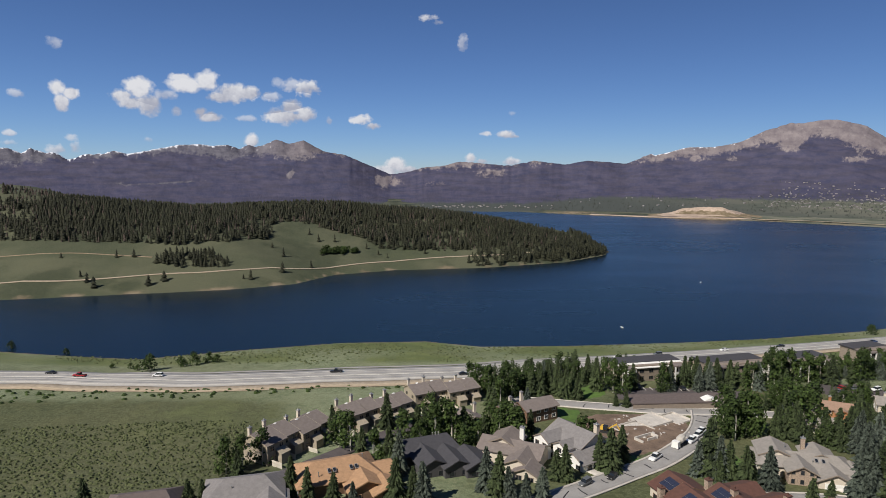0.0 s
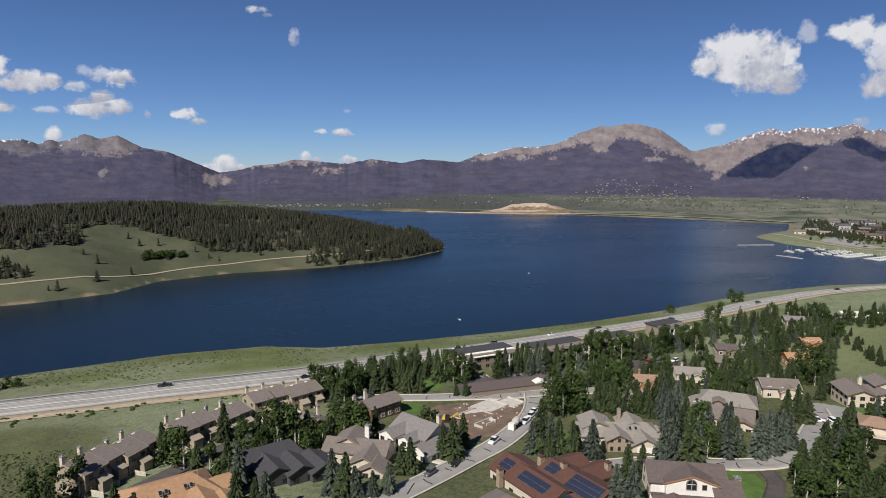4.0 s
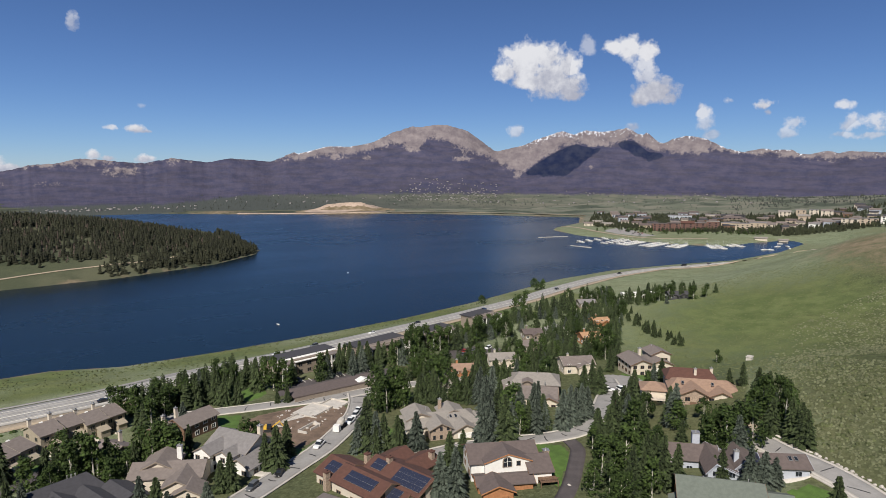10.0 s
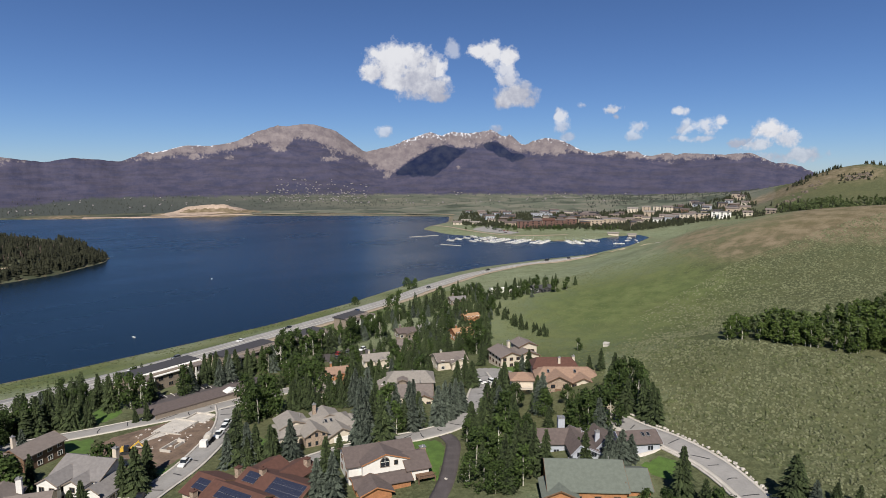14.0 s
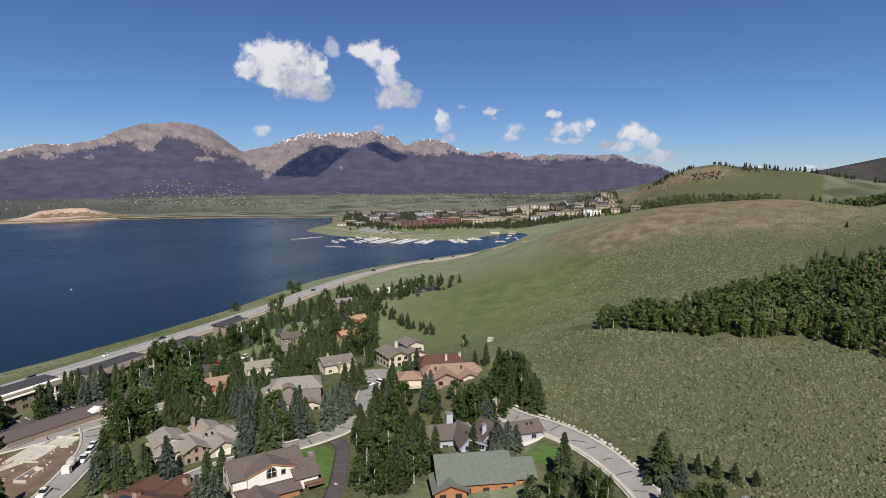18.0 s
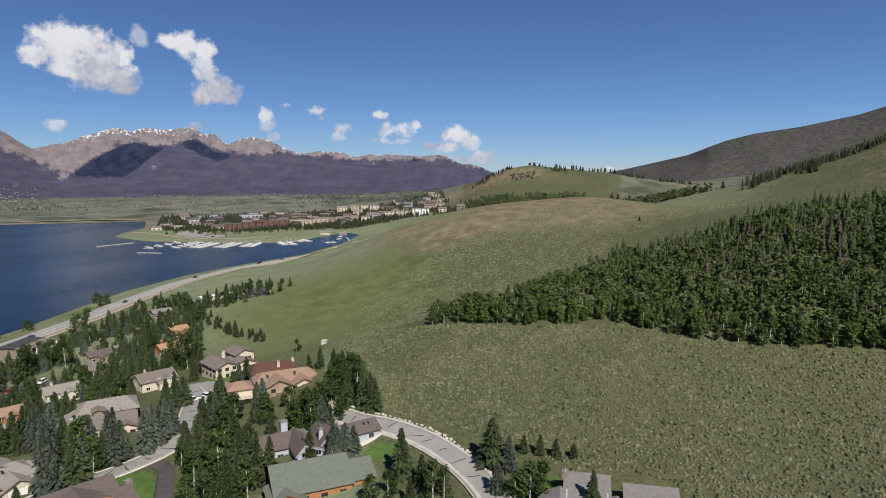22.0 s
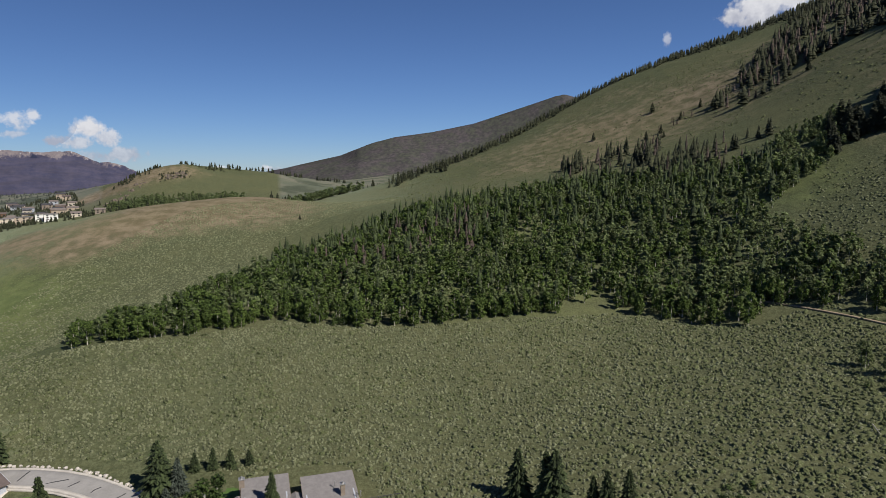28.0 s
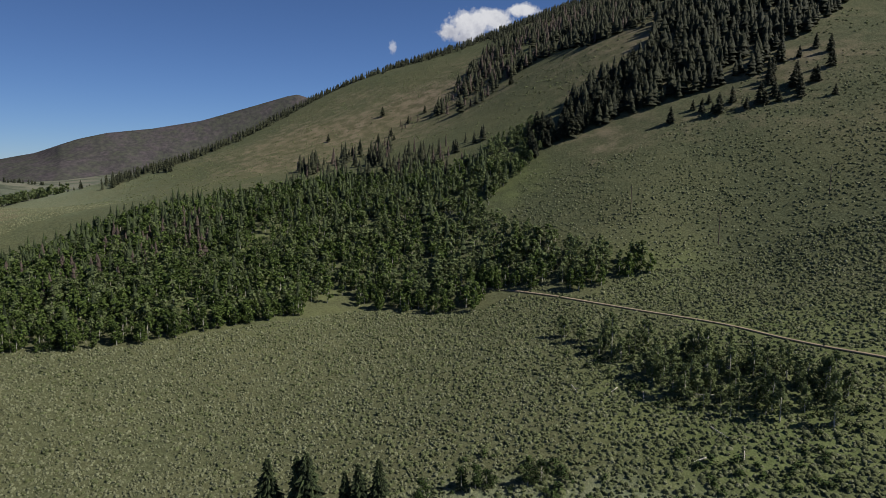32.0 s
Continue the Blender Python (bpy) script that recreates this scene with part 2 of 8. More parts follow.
SPOTS_BACK = [(60, 900, 6), (70, 900, 22), (80, 950, 45), (70, 1300, 45), (71.7, 1300, 62), (73, 1300, 84), (74.7, 1300, 101), (77.4, 1300, 113), (79.6, 1300, 99), (82, 1300, 95), (84.5, 1300, 94), (88, 1300, 70), (92, 1300, 66), (92, 1000, 58), (104, 1500, 100), (96, 1500, 72),
              (84, 1900, 66), (88, 1900, 62), (96, 1900, 62), (90, 2500, 62), (60, 1500, 10), (57, 2400, 12), (66, 2400, 20), (25, 2400, 6), (40, 1700, 6), (15, 1800, 4), (150, 1500, 560), (125, 1500, 330), (-40, 1500, 60), (-60, 900, 40)]


def plate(d):
    return np.where(d > 0, d * d * np.log(np.maximum(d, 1e-9)), 0.0)


SPOT = np.array([(*polar(a, r), h) for a, r, h in SPOTS_NEAR + SPOTS_BEND + SPOTS_SAGE + SPOTS_HILL + SPOTS_BACK]) / (1000, 1000, 1)
_k = len(SPOT)
_A = np.zeros((_k + 3, _k + 3))
_A[:_k, :_k] = plate(np.hypot(SPOT[:, None, 0] - SPOT[None, :, 0], SPOT[:, None, 1] - SPOT[None, :, 1])) + np.eye(_k) * 0.0004
_A[:_k, _k:] = np.c_[np.ones(_k), SPOT[:, :2]]
_A[_k:, :_k] = _A[:_k, _k:].T
_C = np.linalg.solve(_A, np.r_[SPOT[:, 2], 0, 0, 0])


def rolls(x, y, size, seed):
    """Cheap smooth unevenness of about plus or minus one."""
    out = 0
    for i in range(4):
        a = seed * 1.7 + i * 2.4
        out = out + np.sin((x * math.cos(a) + y * math.sin(a)) / size * (1 + 0.37 * i) + seed * 3 + i * 1.3)
    return out / 2.6


def cape_height(x, y, d):
    """The wooded cape: a long hill that falls to the water at its tip."""
    crest = [(-900, 1150, 92), (-560, 800, 74), (-330, 760, 60), (-190, 860, 59), (-70, 910, 45), (58, 955, 22), (130, 960, 8)]
    top = np.zeros(x.shape)
    for (ax, ay, ah), (bx, by, bh) in zip(crest, crest[1:]):
        ex, ey = bx - ax, by - ay
        u = np.clip(((x - ax) * ex + (y - ay) * ey) / (ex * ex + ey * ey), 0, 1)
        q = np.hypot(x - ax - u * ex, y - ay - u * ey)
        top = np.maximum(top, (ah + (bh - ah) * u) * np.exp(-(q / 230) ** 2))
    return np.minimum(np.maximum(top, 1.5) * (0.9 + 0.1 * rolls(x, y, 70, 3)), d * 0.3)


def land(x, y):
    """Height of the ground."""
    x, y = np.asarray(x, float), np.asarray(y, float)
    d, wet = chain_distance(x, y, LAKE, True)
    h = np.full(x.shape, _C[_k])
    h = h + _C[_k + 1] * x / 1000 + _C[_k + 2] * y / 1000
    for c, (sx, sy, _) in zip(_C, SPOT):
        h = h + c * plate(np.hypot(x / 1000 - sx, y / 1000 - sy))
    r = np.hypot(x, y)
    pit = np.hypot((x - 600) / 105, (y - 1440) / 60)
    h = h + 24 * np.exp(-pit ** 2 * 1.2) * (0.85 + 0.15 * rolls(x, y, 12, 7))
    h = h + rolls(x, y, 60, 1) * np.clip((r - 260) / 500, 0, 1) * 2.2 + rolls(x, y, 14, 5) * 0.25 * np.clip((r - 120) / 100, 0, 1)
    az = np.degrees(np.arctan2(x, y))
    h = h - 70 * np.clip((r - 1660) / 340, 0, 1) * np.clip((44 - az) / 10, 0, 1)
    far_bank = (y > 480) & (x < 0.6 * y - 60) & (x < 260)
    h = np.where(far_bank, cape_height(x, y, d), np.minimum(np.maximum(h, np.where(r > 1640, -20.0, 2.5)), d * 0.14 + np.maximum(d - 60, 0) * 2))
    return np.where(wet, -np.minimum(5.0, d * 0.14), h)


def ground_at(x, y):
    return float(land(np.array([x]), np.array([y]))[0])

# ---- materials ----
MATS = {}


def material(name, build):
    m = bpy.data.materials.new(name)
    m.use_nodes = True
    n = Nodes(m.node_tree)
    p = n.tree.nodes.new("ShaderNodeBsdfPrincipled")
    o = n.tree.nodes.new("ShaderNodeOutputMaterial")
    n.tree.links.new(p.outputs[0], o.inputs[0])
    build(n, p)
    MATS[name] = m
    return m


def put(n, p, key, v):
    if isinstance(v, bpy.types.NodeSocket):
        n.tree.links.new(v, p.inputs[key])
    else:
        p.inputs[key].default_value = v if not isinstance(v, tuple) else (*v, 1)


def bump(n, p, height, strength, distance):
    b = n.add("ShaderNodeBump", Height=height, Strength=strength, Distance=distance)
    put(n, p, "Normal", b)


def plain(name, colour, rough=0.8, vary=0.15, scale=1.5, relief=0.15, metal=0.0, per_object=0.0):
    """Paint, render, shingle and the like: one colour with stains, grain and relief."""
    def build(n, p):
        at = n.add("ShaderNodeTexCoord", 3)
        g = n.noise(scale, at, 5)
        s = n.noise(scale * 9, at, 3)
        f = n.math("ADD", n.math("MULTIPLY", g, 0.65), n.math("MULTIPLY", s, 0.35))
        lo, hi = tuple(c * (1 - vary) for c in colour), tuple(min(1, c * (1 + vary)) for c in colour)
        c = n.mix(n.ramp(f, 0.32, 0.68), lo, hi)
        if per_object:
            rnd = n.add("ShaderNodeObjectInfo", 5)
            c = n.mix(1.0, c, n.add("ShaderNodeCombineColor", i0=n.ramp(rnd, 0, 1, 1 - per_object, 1 + per_object, False), i1=n.ramp(rnd, 0, 1, 1 - per_object, 1 + per_object, False),
                                    i2=n.ramp(rnd, 0, 1, 1 - per_object, 1 + per_object, False)), "MULTIPLY")
        put(n, p, "Base Color", c)
        put(n, p, "Roughness", rough)
        put(n, p, "Metallic", metal)
        if relief:
            bump(n, p, s, relief, 0.05)
    return material(name, build)


def ground_mat(n, p):
    at = n.add("ShaderNodeNewGeometry", 0)
    zone = n.add("ShaderNodeSeparateColor", 0, Color=n.add("ShaderNodeAttribute", 0, props={"attribute_name": "zone"})).node
    big, mid, small = n.noise(0.012, at, 4), n.noise(0.09, at, 5, 0.6), n.noise(0.9, at, 4, 0.65)
    grass = n.mix(n.ramp(mid, 0.35, 0.65), (0.152, 0.186, 0.106), (0.24, 0.272, 0.168))
    grass = n.mix(n.ramp(small, 0.4, 0.7), grass, (0.27, 0.286, 0.182))
    sage = n.mix(n.ramp(small, 0.36, 0.62), (0.065, 0.073, 0.036), (0.126, 0.138, 0.074))
    sage = n.mix(n.ramp(mid, 0.4, 0.7, 0, 0.6), sage, (0.13, 0.132, 0.066))
    lush = n.mix(n.ramp(mid, 0.35, 0.65), (0.09, 0.12, 0.042), (0.15, 0.178, 0.07))
    dirt = n.mix(n.ramp(mid, 0.35, 0.65), (0.15, 0.118, 0.072), (0.27, 0.212, 0.145))
    wob = n.ramp(n.math("ADD", n.math("MULTIPLY", mid, 0.6), n.math("MULTIPLY", small, 0.4)), 0.3, 0.7, -0.45, 0.45, False)
    def part_of(sock):
        return n.ramp(n.math("ADD", sock, n.math("MULTIPLY", wob, n.math("MULTIPLY", sock, n.math("SUBTRACT", 2.2, n.math("MULTIPLY", sock, 1.6))))), 0.15, 0.85)
    c = n.mix(part_of(zone.outputs[0]), grass, sage)
    speck = n.math("MULTIPLY", n.ramp(n.noise(0.42, at, 3, 0.6), 0.52, 0.6), n.ramp(zone.outputs[0], 0.1, 0.7, 0.2, 0.5))
    c = n.mix(speck, c, (0.052, 0.06, 0.03))
    c = n.mix(part_of(zone.outputs[1]), c, lush)
    c = n.mix(part_of(zone.outputs[2]), c, dirt)
    c = n.mix(n.ramp(big, 0.38, 0.66, 0.0, 0.5), c, n.mix(0.5, c, (0.165, 0.15, 0.075)))
    tuft = n.noise(2.6, at, 3, 0.7)
    c = n.mix(n.ramp(tuft, 0.35, 0.62, 0.36, 0.0), c, (0.05, 0.062, 0.026))
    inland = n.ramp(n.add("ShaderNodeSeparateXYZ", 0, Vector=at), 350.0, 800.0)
    # These greyed tones put distance haze into the colour of far land.
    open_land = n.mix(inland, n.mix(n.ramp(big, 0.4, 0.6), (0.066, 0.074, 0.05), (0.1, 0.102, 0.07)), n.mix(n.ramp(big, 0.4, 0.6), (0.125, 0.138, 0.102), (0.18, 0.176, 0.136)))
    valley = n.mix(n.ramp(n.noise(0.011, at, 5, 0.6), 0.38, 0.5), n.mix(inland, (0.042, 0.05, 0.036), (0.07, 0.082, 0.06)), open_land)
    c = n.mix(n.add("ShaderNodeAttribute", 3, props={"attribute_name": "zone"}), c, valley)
    c = n.mix(n.math("MULTIPLY", part_of(zone.outputs[2]), n.add("ShaderNodeAttribute", 3, props={"attribute_name": "zone"})), c, dirt)
    put(n, p, "Base Color", c)
    put(n, p, "Roughness", 0.95)
    put(n, p, "Specular IOR Level", 0.1)
    bump(n, p, n.math("ADD", small, n.math("MULTIPLY", mid, 2.0)), 0.6, 0.6)


def water_mat(n, p):
    at = n.add("ShaderNodeNewGeometry", 0)
    stretch = n.add("ShaderNodeMapping", Vector=at, Scale=(0.5, 1.3, 1.0), Rotation=(0, 0, 0.5))
    gust = n.noise(0.006, stretch, 4)
    ripple = n.noise(0.55, stretch, 3, 0.6)
    put(n, p, "Base Color", n.mix(n.ramp(gust, 0.35, 0.65), (0.003, 0.009, 0.015), (0.006, 0.017, 0.03)))
    put(n, p, "Roughness", n.ramp(gust, 0.35, 0.65, 0.22, 0.28))
    put(n, p, "IOR", 1.33)
    put(n, p, "Specular IOR Level", 0.37)
    bump(n, p, ripple, 0.2, 0.35)


def mountain_mat(n, p):
    at = n.add("ShaderNodeNewGeometry", 0)
    zone = n.add("ShaderNodeSeparateColor", 0, Color=n.add("ShaderNodeAttribute", 0, props={"attribute_name": "zone"})).node
    deep = n.add("ShaderNodeAttribute", 3, props={"attribute_name": "zone"})
    lie = n.add("ShaderNodeAttribute", 1, props={"attribute_name": "slope"})
    fall = n.add("ShaderNodeMapping", Vector=lie, Scale=(1.1, 1.3, 0.0), Rotation=(0, 0, 0.3))
    thread = n.add("ShaderNodeMapping", Vector=lie, Scale=(4.6, 4.0, 0.0), Rotation=(0, 0, -0.4))
    big, mid, small = n.noise(0.003, at, 4), n.noise(0.012, at, 6, 0.62), n.noise(0.06, at, 4, 0.6)
    gully, streak = n.noise(1.0, fall, 7, 0.66), n.noise(1.0, thread, 5, 0.68)
    bands = n.noise(1.0, n.add("ShaderNodeMapping", Vector=lie, Scale=(0.35, 2.8, 0.0)), 5, 0.6)
    # Distance haze is mixed into the greys and violets of meadow, valley and wood.
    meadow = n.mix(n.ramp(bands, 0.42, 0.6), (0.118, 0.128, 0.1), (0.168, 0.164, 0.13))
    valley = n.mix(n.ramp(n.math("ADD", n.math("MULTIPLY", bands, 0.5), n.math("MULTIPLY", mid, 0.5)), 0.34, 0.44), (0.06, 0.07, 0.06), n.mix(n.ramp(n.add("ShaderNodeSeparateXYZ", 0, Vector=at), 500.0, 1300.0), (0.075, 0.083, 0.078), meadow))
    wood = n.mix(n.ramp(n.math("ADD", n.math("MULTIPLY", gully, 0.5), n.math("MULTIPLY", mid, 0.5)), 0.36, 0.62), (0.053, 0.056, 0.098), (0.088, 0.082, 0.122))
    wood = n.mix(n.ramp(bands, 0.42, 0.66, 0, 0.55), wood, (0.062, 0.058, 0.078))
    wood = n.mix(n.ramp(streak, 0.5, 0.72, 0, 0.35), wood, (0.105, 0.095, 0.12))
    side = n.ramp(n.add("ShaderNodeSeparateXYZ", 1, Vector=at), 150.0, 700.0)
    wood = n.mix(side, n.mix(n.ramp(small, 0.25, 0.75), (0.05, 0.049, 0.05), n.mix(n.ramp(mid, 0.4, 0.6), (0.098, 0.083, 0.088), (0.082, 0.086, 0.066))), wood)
    # Here spruce is the blue-black tone of a painted cloud shadow.
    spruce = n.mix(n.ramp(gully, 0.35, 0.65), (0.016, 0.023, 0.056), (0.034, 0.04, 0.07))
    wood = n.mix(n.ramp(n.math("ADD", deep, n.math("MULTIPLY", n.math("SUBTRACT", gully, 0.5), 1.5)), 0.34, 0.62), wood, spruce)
    # Rock further west is tinted blue-grey to carry haze in its colour.
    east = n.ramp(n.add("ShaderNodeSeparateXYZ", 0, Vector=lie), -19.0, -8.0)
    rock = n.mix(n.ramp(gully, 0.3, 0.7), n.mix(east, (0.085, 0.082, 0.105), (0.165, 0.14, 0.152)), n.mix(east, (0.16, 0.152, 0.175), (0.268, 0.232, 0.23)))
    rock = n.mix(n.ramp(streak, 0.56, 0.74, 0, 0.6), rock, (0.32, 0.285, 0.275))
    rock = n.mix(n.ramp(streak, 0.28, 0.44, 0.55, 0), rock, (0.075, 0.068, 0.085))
    wob = n.math("ADD", n.math("MULTIPLY", n.math("SUBTRACT", gully, 0.5), 1.3), n.math("MULTIPLY", n.math("SUBTRACT", streak, 0.5), 0.75))
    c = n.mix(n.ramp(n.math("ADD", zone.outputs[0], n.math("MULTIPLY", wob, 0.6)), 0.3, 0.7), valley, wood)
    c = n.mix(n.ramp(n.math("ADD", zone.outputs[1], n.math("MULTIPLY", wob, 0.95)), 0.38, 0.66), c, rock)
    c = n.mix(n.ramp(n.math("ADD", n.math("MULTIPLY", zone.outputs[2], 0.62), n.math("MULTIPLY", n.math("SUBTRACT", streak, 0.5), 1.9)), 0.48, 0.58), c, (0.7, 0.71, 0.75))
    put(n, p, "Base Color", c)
    put(n, p, "Roughness", 1.0)
    put(n, p, "Specular IOR Level", 0.0)
    bump(n, p, n.math("ADD", gully, n.math("MULTIPLY", streak, 0.3)), 0.3, 10.0)


GROUND, WATER, MOUNTAIN = material("meadow ground", ground_mat), material("lake water", water_mat), material("mountain side", mountain_mat)
ASPHALT = plain("worn asphalt", (0.29, 0.275, 0.26), 0.9, 0.12, 0.25, 0.1)
HIGHWAY = plain("sun-bleached highway", (0.36, 0.34, 0.32), 0.9, 0.1, 0.12, 0.05)
TARMAC = plain("dark tarmac", (0.085, 0.072, 0.072), 0.9, 0.2, 0.3, 0.1)
LINE = plain("road paint", (0.52, 0.50, 0.45), 0.8, 0.15, 2.0, 0)
CRACK = plain("tar crack filler", (0.035, 0.033, 0.035), 0.7, 0.1, 2.0, 0)
CONCRETE = plain("pale concrete", (0.50, 0.46, 0.41), 0.9, 0.15, 0.4, 0.1)
EARTH = plain("dug brown earth", (0.16, 0.11, 0.078), 1.0, 0.35, 0.25, 0.5)
LAWN = plain("mown lawn", (0.075, 0.135, 0.024), 0.95, 0.25, 0.35, 0.3)
TRAIL = plain("trodden brown trail", (0.25, 0.19, 0.125), 1.0, 0.25, 0.5, 0.2)
TRACK = plain("pale dirt track", (0.36, 0.29, 0.21), 1.0, 0.2, 0.5, 0.2)
STONE = plain("pale boulder", (0.46, 0.42, 0.38), 0.9, 0.3, 1.2, 0.4, per_object=0.15)
GLASS = plain("dark window glass", (0.018, 0.022, 0.028), 0.06, 0.1, 1.0, 0)
WHITE = plain("white paint", (0.74, 0.72, 0.68), 0.6, 0.06, 1.0, 0.05)
CREAM = plain("cream stucco", (0.56, 0.49, 0.40), 0.9, 0.08, 0.8, 0.1)
TAUPE = plain("taupe wood siding", (0.235, 0.19, 0.15), 0.85, 0.12, 1.2, 0.2)
BROWN = plain("brown stained siding", (0.16, 0.095, 0.06), 0.8, 0.18, 1.2, 0.2)
CEDAR = plain("cedar orange siding", (0.36, 0.165, 0.075), 0.75, 0.18, 1.2, 0.2)
BLUEGREY = plain("blue grey siding", (0.40, 0.42, 0.47), 0.85, 0.08, 1.0, 0.1)
DARKWALL = plain("dark slate siding", (0.065, 0.062, 0.065), 0.85, 0.12, 1.0, 0.1)
MASONRY = plain("tan stone masonry", (0.33, 0.25, 0.19), 0.9, 0.4, 3.0, 0.5)
FENCE = plain("weathered fence boards", (0.55, 0.50, 0.42), 0.85, 0.15, 2.0, 0.2)
METAL = plain("grey flue metal", (0.42, 0.41, 0.40), 0.45, 0.1, 2.0, 0, 0.6)
R_TAUPE = plain("taupe shingle roof", (0.18, 0.15, 0.135), 0.95, 0.14, 1.0, 0.4)
R_TAN = plain("grey tan shingle roof", (0.255, 0.23, 0.205), 0.95, 0.12, 1.0, 0.4)
R_BROWN = plain("brown shingle roof", (0.118, 0.092, 0.085), 0.95, 0.14, 1.0, 0.4)
R_RED = plain("red brown shingle roof", (0.1, 0.046, 0.034), 0.95, 0.16, 1.0, 0.4)
R_TERRA = plain("terracotta tan shingle roof", (0.29, 0.19, 0.135), 0.95, 0.14, 1.0, 0.4)
R_CEDAR = plain("cedar shake roof", (0.36, 0.215, 0.12), 0.95, 0.16, 1.0, 0.5)
R_SLATE = plain("dark slate shingle roof", (0.052, 0.05, 0.056), 0.9, 0.16, 1.0, 0.4)
R_GREY = plain("grey shingle roof", (0.20, 0.185, 0.18), 0.95, 0.14, 1.0, 0.4)
R_GREEN = plain("grey green shingle roof", (0.135, 0.152, 0.128), 0.95, 0.12, 1.0, 0.4)
SOLAR = plain("blue black solar glass", (0.03, 0.035, 0.06), 0.15, 0.1, 1.0, 0)
RUBBER = plain("black rubber", (0.02, 0.02, 0.02), 0.9, 0.1, 2.0, 0)
CAR = {k: plain("%s car paint" % k, c, 0.3, 0.03, 1.0, 0) for k, c in
       {"white": (0.75, 0.75, 0.74), "black": (0.02, 0.02, 0.022), "red": (0.33, 0.02, 0.02), "silver": (0.42, 0.43, 0.44), "grey": (0.11, 0.115, 0.12), "blue": (0.04, 0.07, 0.16), "yellow": (0.62, 0.38, 0.05)}.items()}


def foliage(name, dark, light, rough=0.75, patch=0.08, fleck=3.2, harsh=2.0, thin=0.16):
    """Leaves and needles: each spray its own tint, whole crowns and patches of wood a little apart from one another."""
    def build(n, p):
        geo = n.tree.nodes.new("ShaderNodeNewGeometry")
        rnd = geo.outputs["Random Per Island"]
        tint = n.add("ShaderNodeObjectInfo", 5)
        wide = n.noise(patch, geo.outputs[0], 3)
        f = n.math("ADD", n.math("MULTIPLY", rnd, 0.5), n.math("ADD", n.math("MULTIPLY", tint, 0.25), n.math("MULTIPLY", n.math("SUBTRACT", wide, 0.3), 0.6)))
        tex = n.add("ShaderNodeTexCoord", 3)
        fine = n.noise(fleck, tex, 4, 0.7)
        # Fine flecks pull towards the dark tone, imitating shade between sprays.
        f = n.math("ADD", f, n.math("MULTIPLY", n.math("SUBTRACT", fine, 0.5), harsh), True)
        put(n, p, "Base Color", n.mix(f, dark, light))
        bump(n, p, fine, 1.0, 0.5)
        put(n, p, "Roughness", rough)
        put(n, p, "Specular IOR Level", 0.25)
        tr = n.add("ShaderNodeBsdfTranslucent", Color=n.mix(f, tuple(c * 0.9 for c in dark), tuple(c * 1.1 for c in light)))
        mx = n.tree.nodes.new("ShaderNodeMixShader")
        mx.inputs[0].default_value = thin
        n.tree.links.new(p.outputs[0], mx.inputs[1])
        n.tree.links.new(tr, mx.inputs[2])
        o = next(k for k in n.tree.nodes if k.type == "OUTPUT_MATERIAL")
        n.tree.links.new(mx.outputs[0], o.inputs[0])
    return material(name, build)


# The near-black dark tones stand in for shade deep in the crowns.
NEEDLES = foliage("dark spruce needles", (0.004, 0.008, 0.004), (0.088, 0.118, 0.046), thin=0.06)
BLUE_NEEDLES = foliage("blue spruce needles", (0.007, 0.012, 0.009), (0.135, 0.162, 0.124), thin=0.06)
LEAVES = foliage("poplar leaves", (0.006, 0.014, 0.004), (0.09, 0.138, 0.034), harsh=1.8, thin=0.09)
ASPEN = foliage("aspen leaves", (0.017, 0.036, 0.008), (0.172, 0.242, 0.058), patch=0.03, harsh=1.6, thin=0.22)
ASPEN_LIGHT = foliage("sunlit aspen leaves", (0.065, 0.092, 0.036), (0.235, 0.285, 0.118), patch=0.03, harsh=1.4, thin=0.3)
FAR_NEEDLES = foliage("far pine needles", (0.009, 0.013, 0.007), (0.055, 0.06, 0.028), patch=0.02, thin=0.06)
DEAD = foliage("grey brown dead needles", (0.06, 0.046, 0.038), (0.13, 0.1, 0.082))
SAGE = foliage("grey green sagebrush", (0.115, 0.123, 0.065), (0.277, 0.291, 0.168), 0.95, 0.05, 1.6, 1.2)
SAGE_GREEN = foliage("green sagebrush", (0.055, 0.068, 0.028), (0.165, 0.185, 0.085), 0.95, 0.05, 1.6)
CAPE_NEEDLES = foliage("brown dark pine needles", (0.009, 0.011, 0.007), (0.044, 0.046, 0.025), patch=0.02)
TUFT = foliage("meadow grass tufts", (0.085, 0.1, 0.042), (0.17, 0.185, 0.085), 0.95, 0.05, 1.2)
BARK = plain("grey brown bark", (0.12, 0.09, 0.07), 0.95, 0.3, 2.0, 0.4)
PALE_BARK = plain("pale aspen bark", (0.46, 0.43, 0.37), 0.9, 0.25, 1.5, 0.2)

# ---- ground, water and mountains ----
def mesh_from(name, verts, faces, mat, smooth=True):
    me = bpy.data.meshes.new(name)
    me.from_pydata(verts, [], faces)
    me.materials.append(mat)
    if smooth:
        me.polygons.foreach_set("use_smooth", np.ones(len(me.polygons), bool))
    me.update()
    return me


def polar_sheet(name, heads, rings, height, zones, mat, label):
    A, Rr = np.meshgrid(np.radians(heads), rings)
    X, Y = Rr * np.sin(A), Rr * np.cos(A)
    Z = height(X, Y)
    na, nr = len(heads), len(rings)
    i = np.arange(na * nr).reshape(nr, na)
    faces = np.stack([i[:-1, :-1], i[:-1, 1:], i[1:, 1:], i[1:, :-1]], -1).reshape(-1, 4)[:, ::-1]
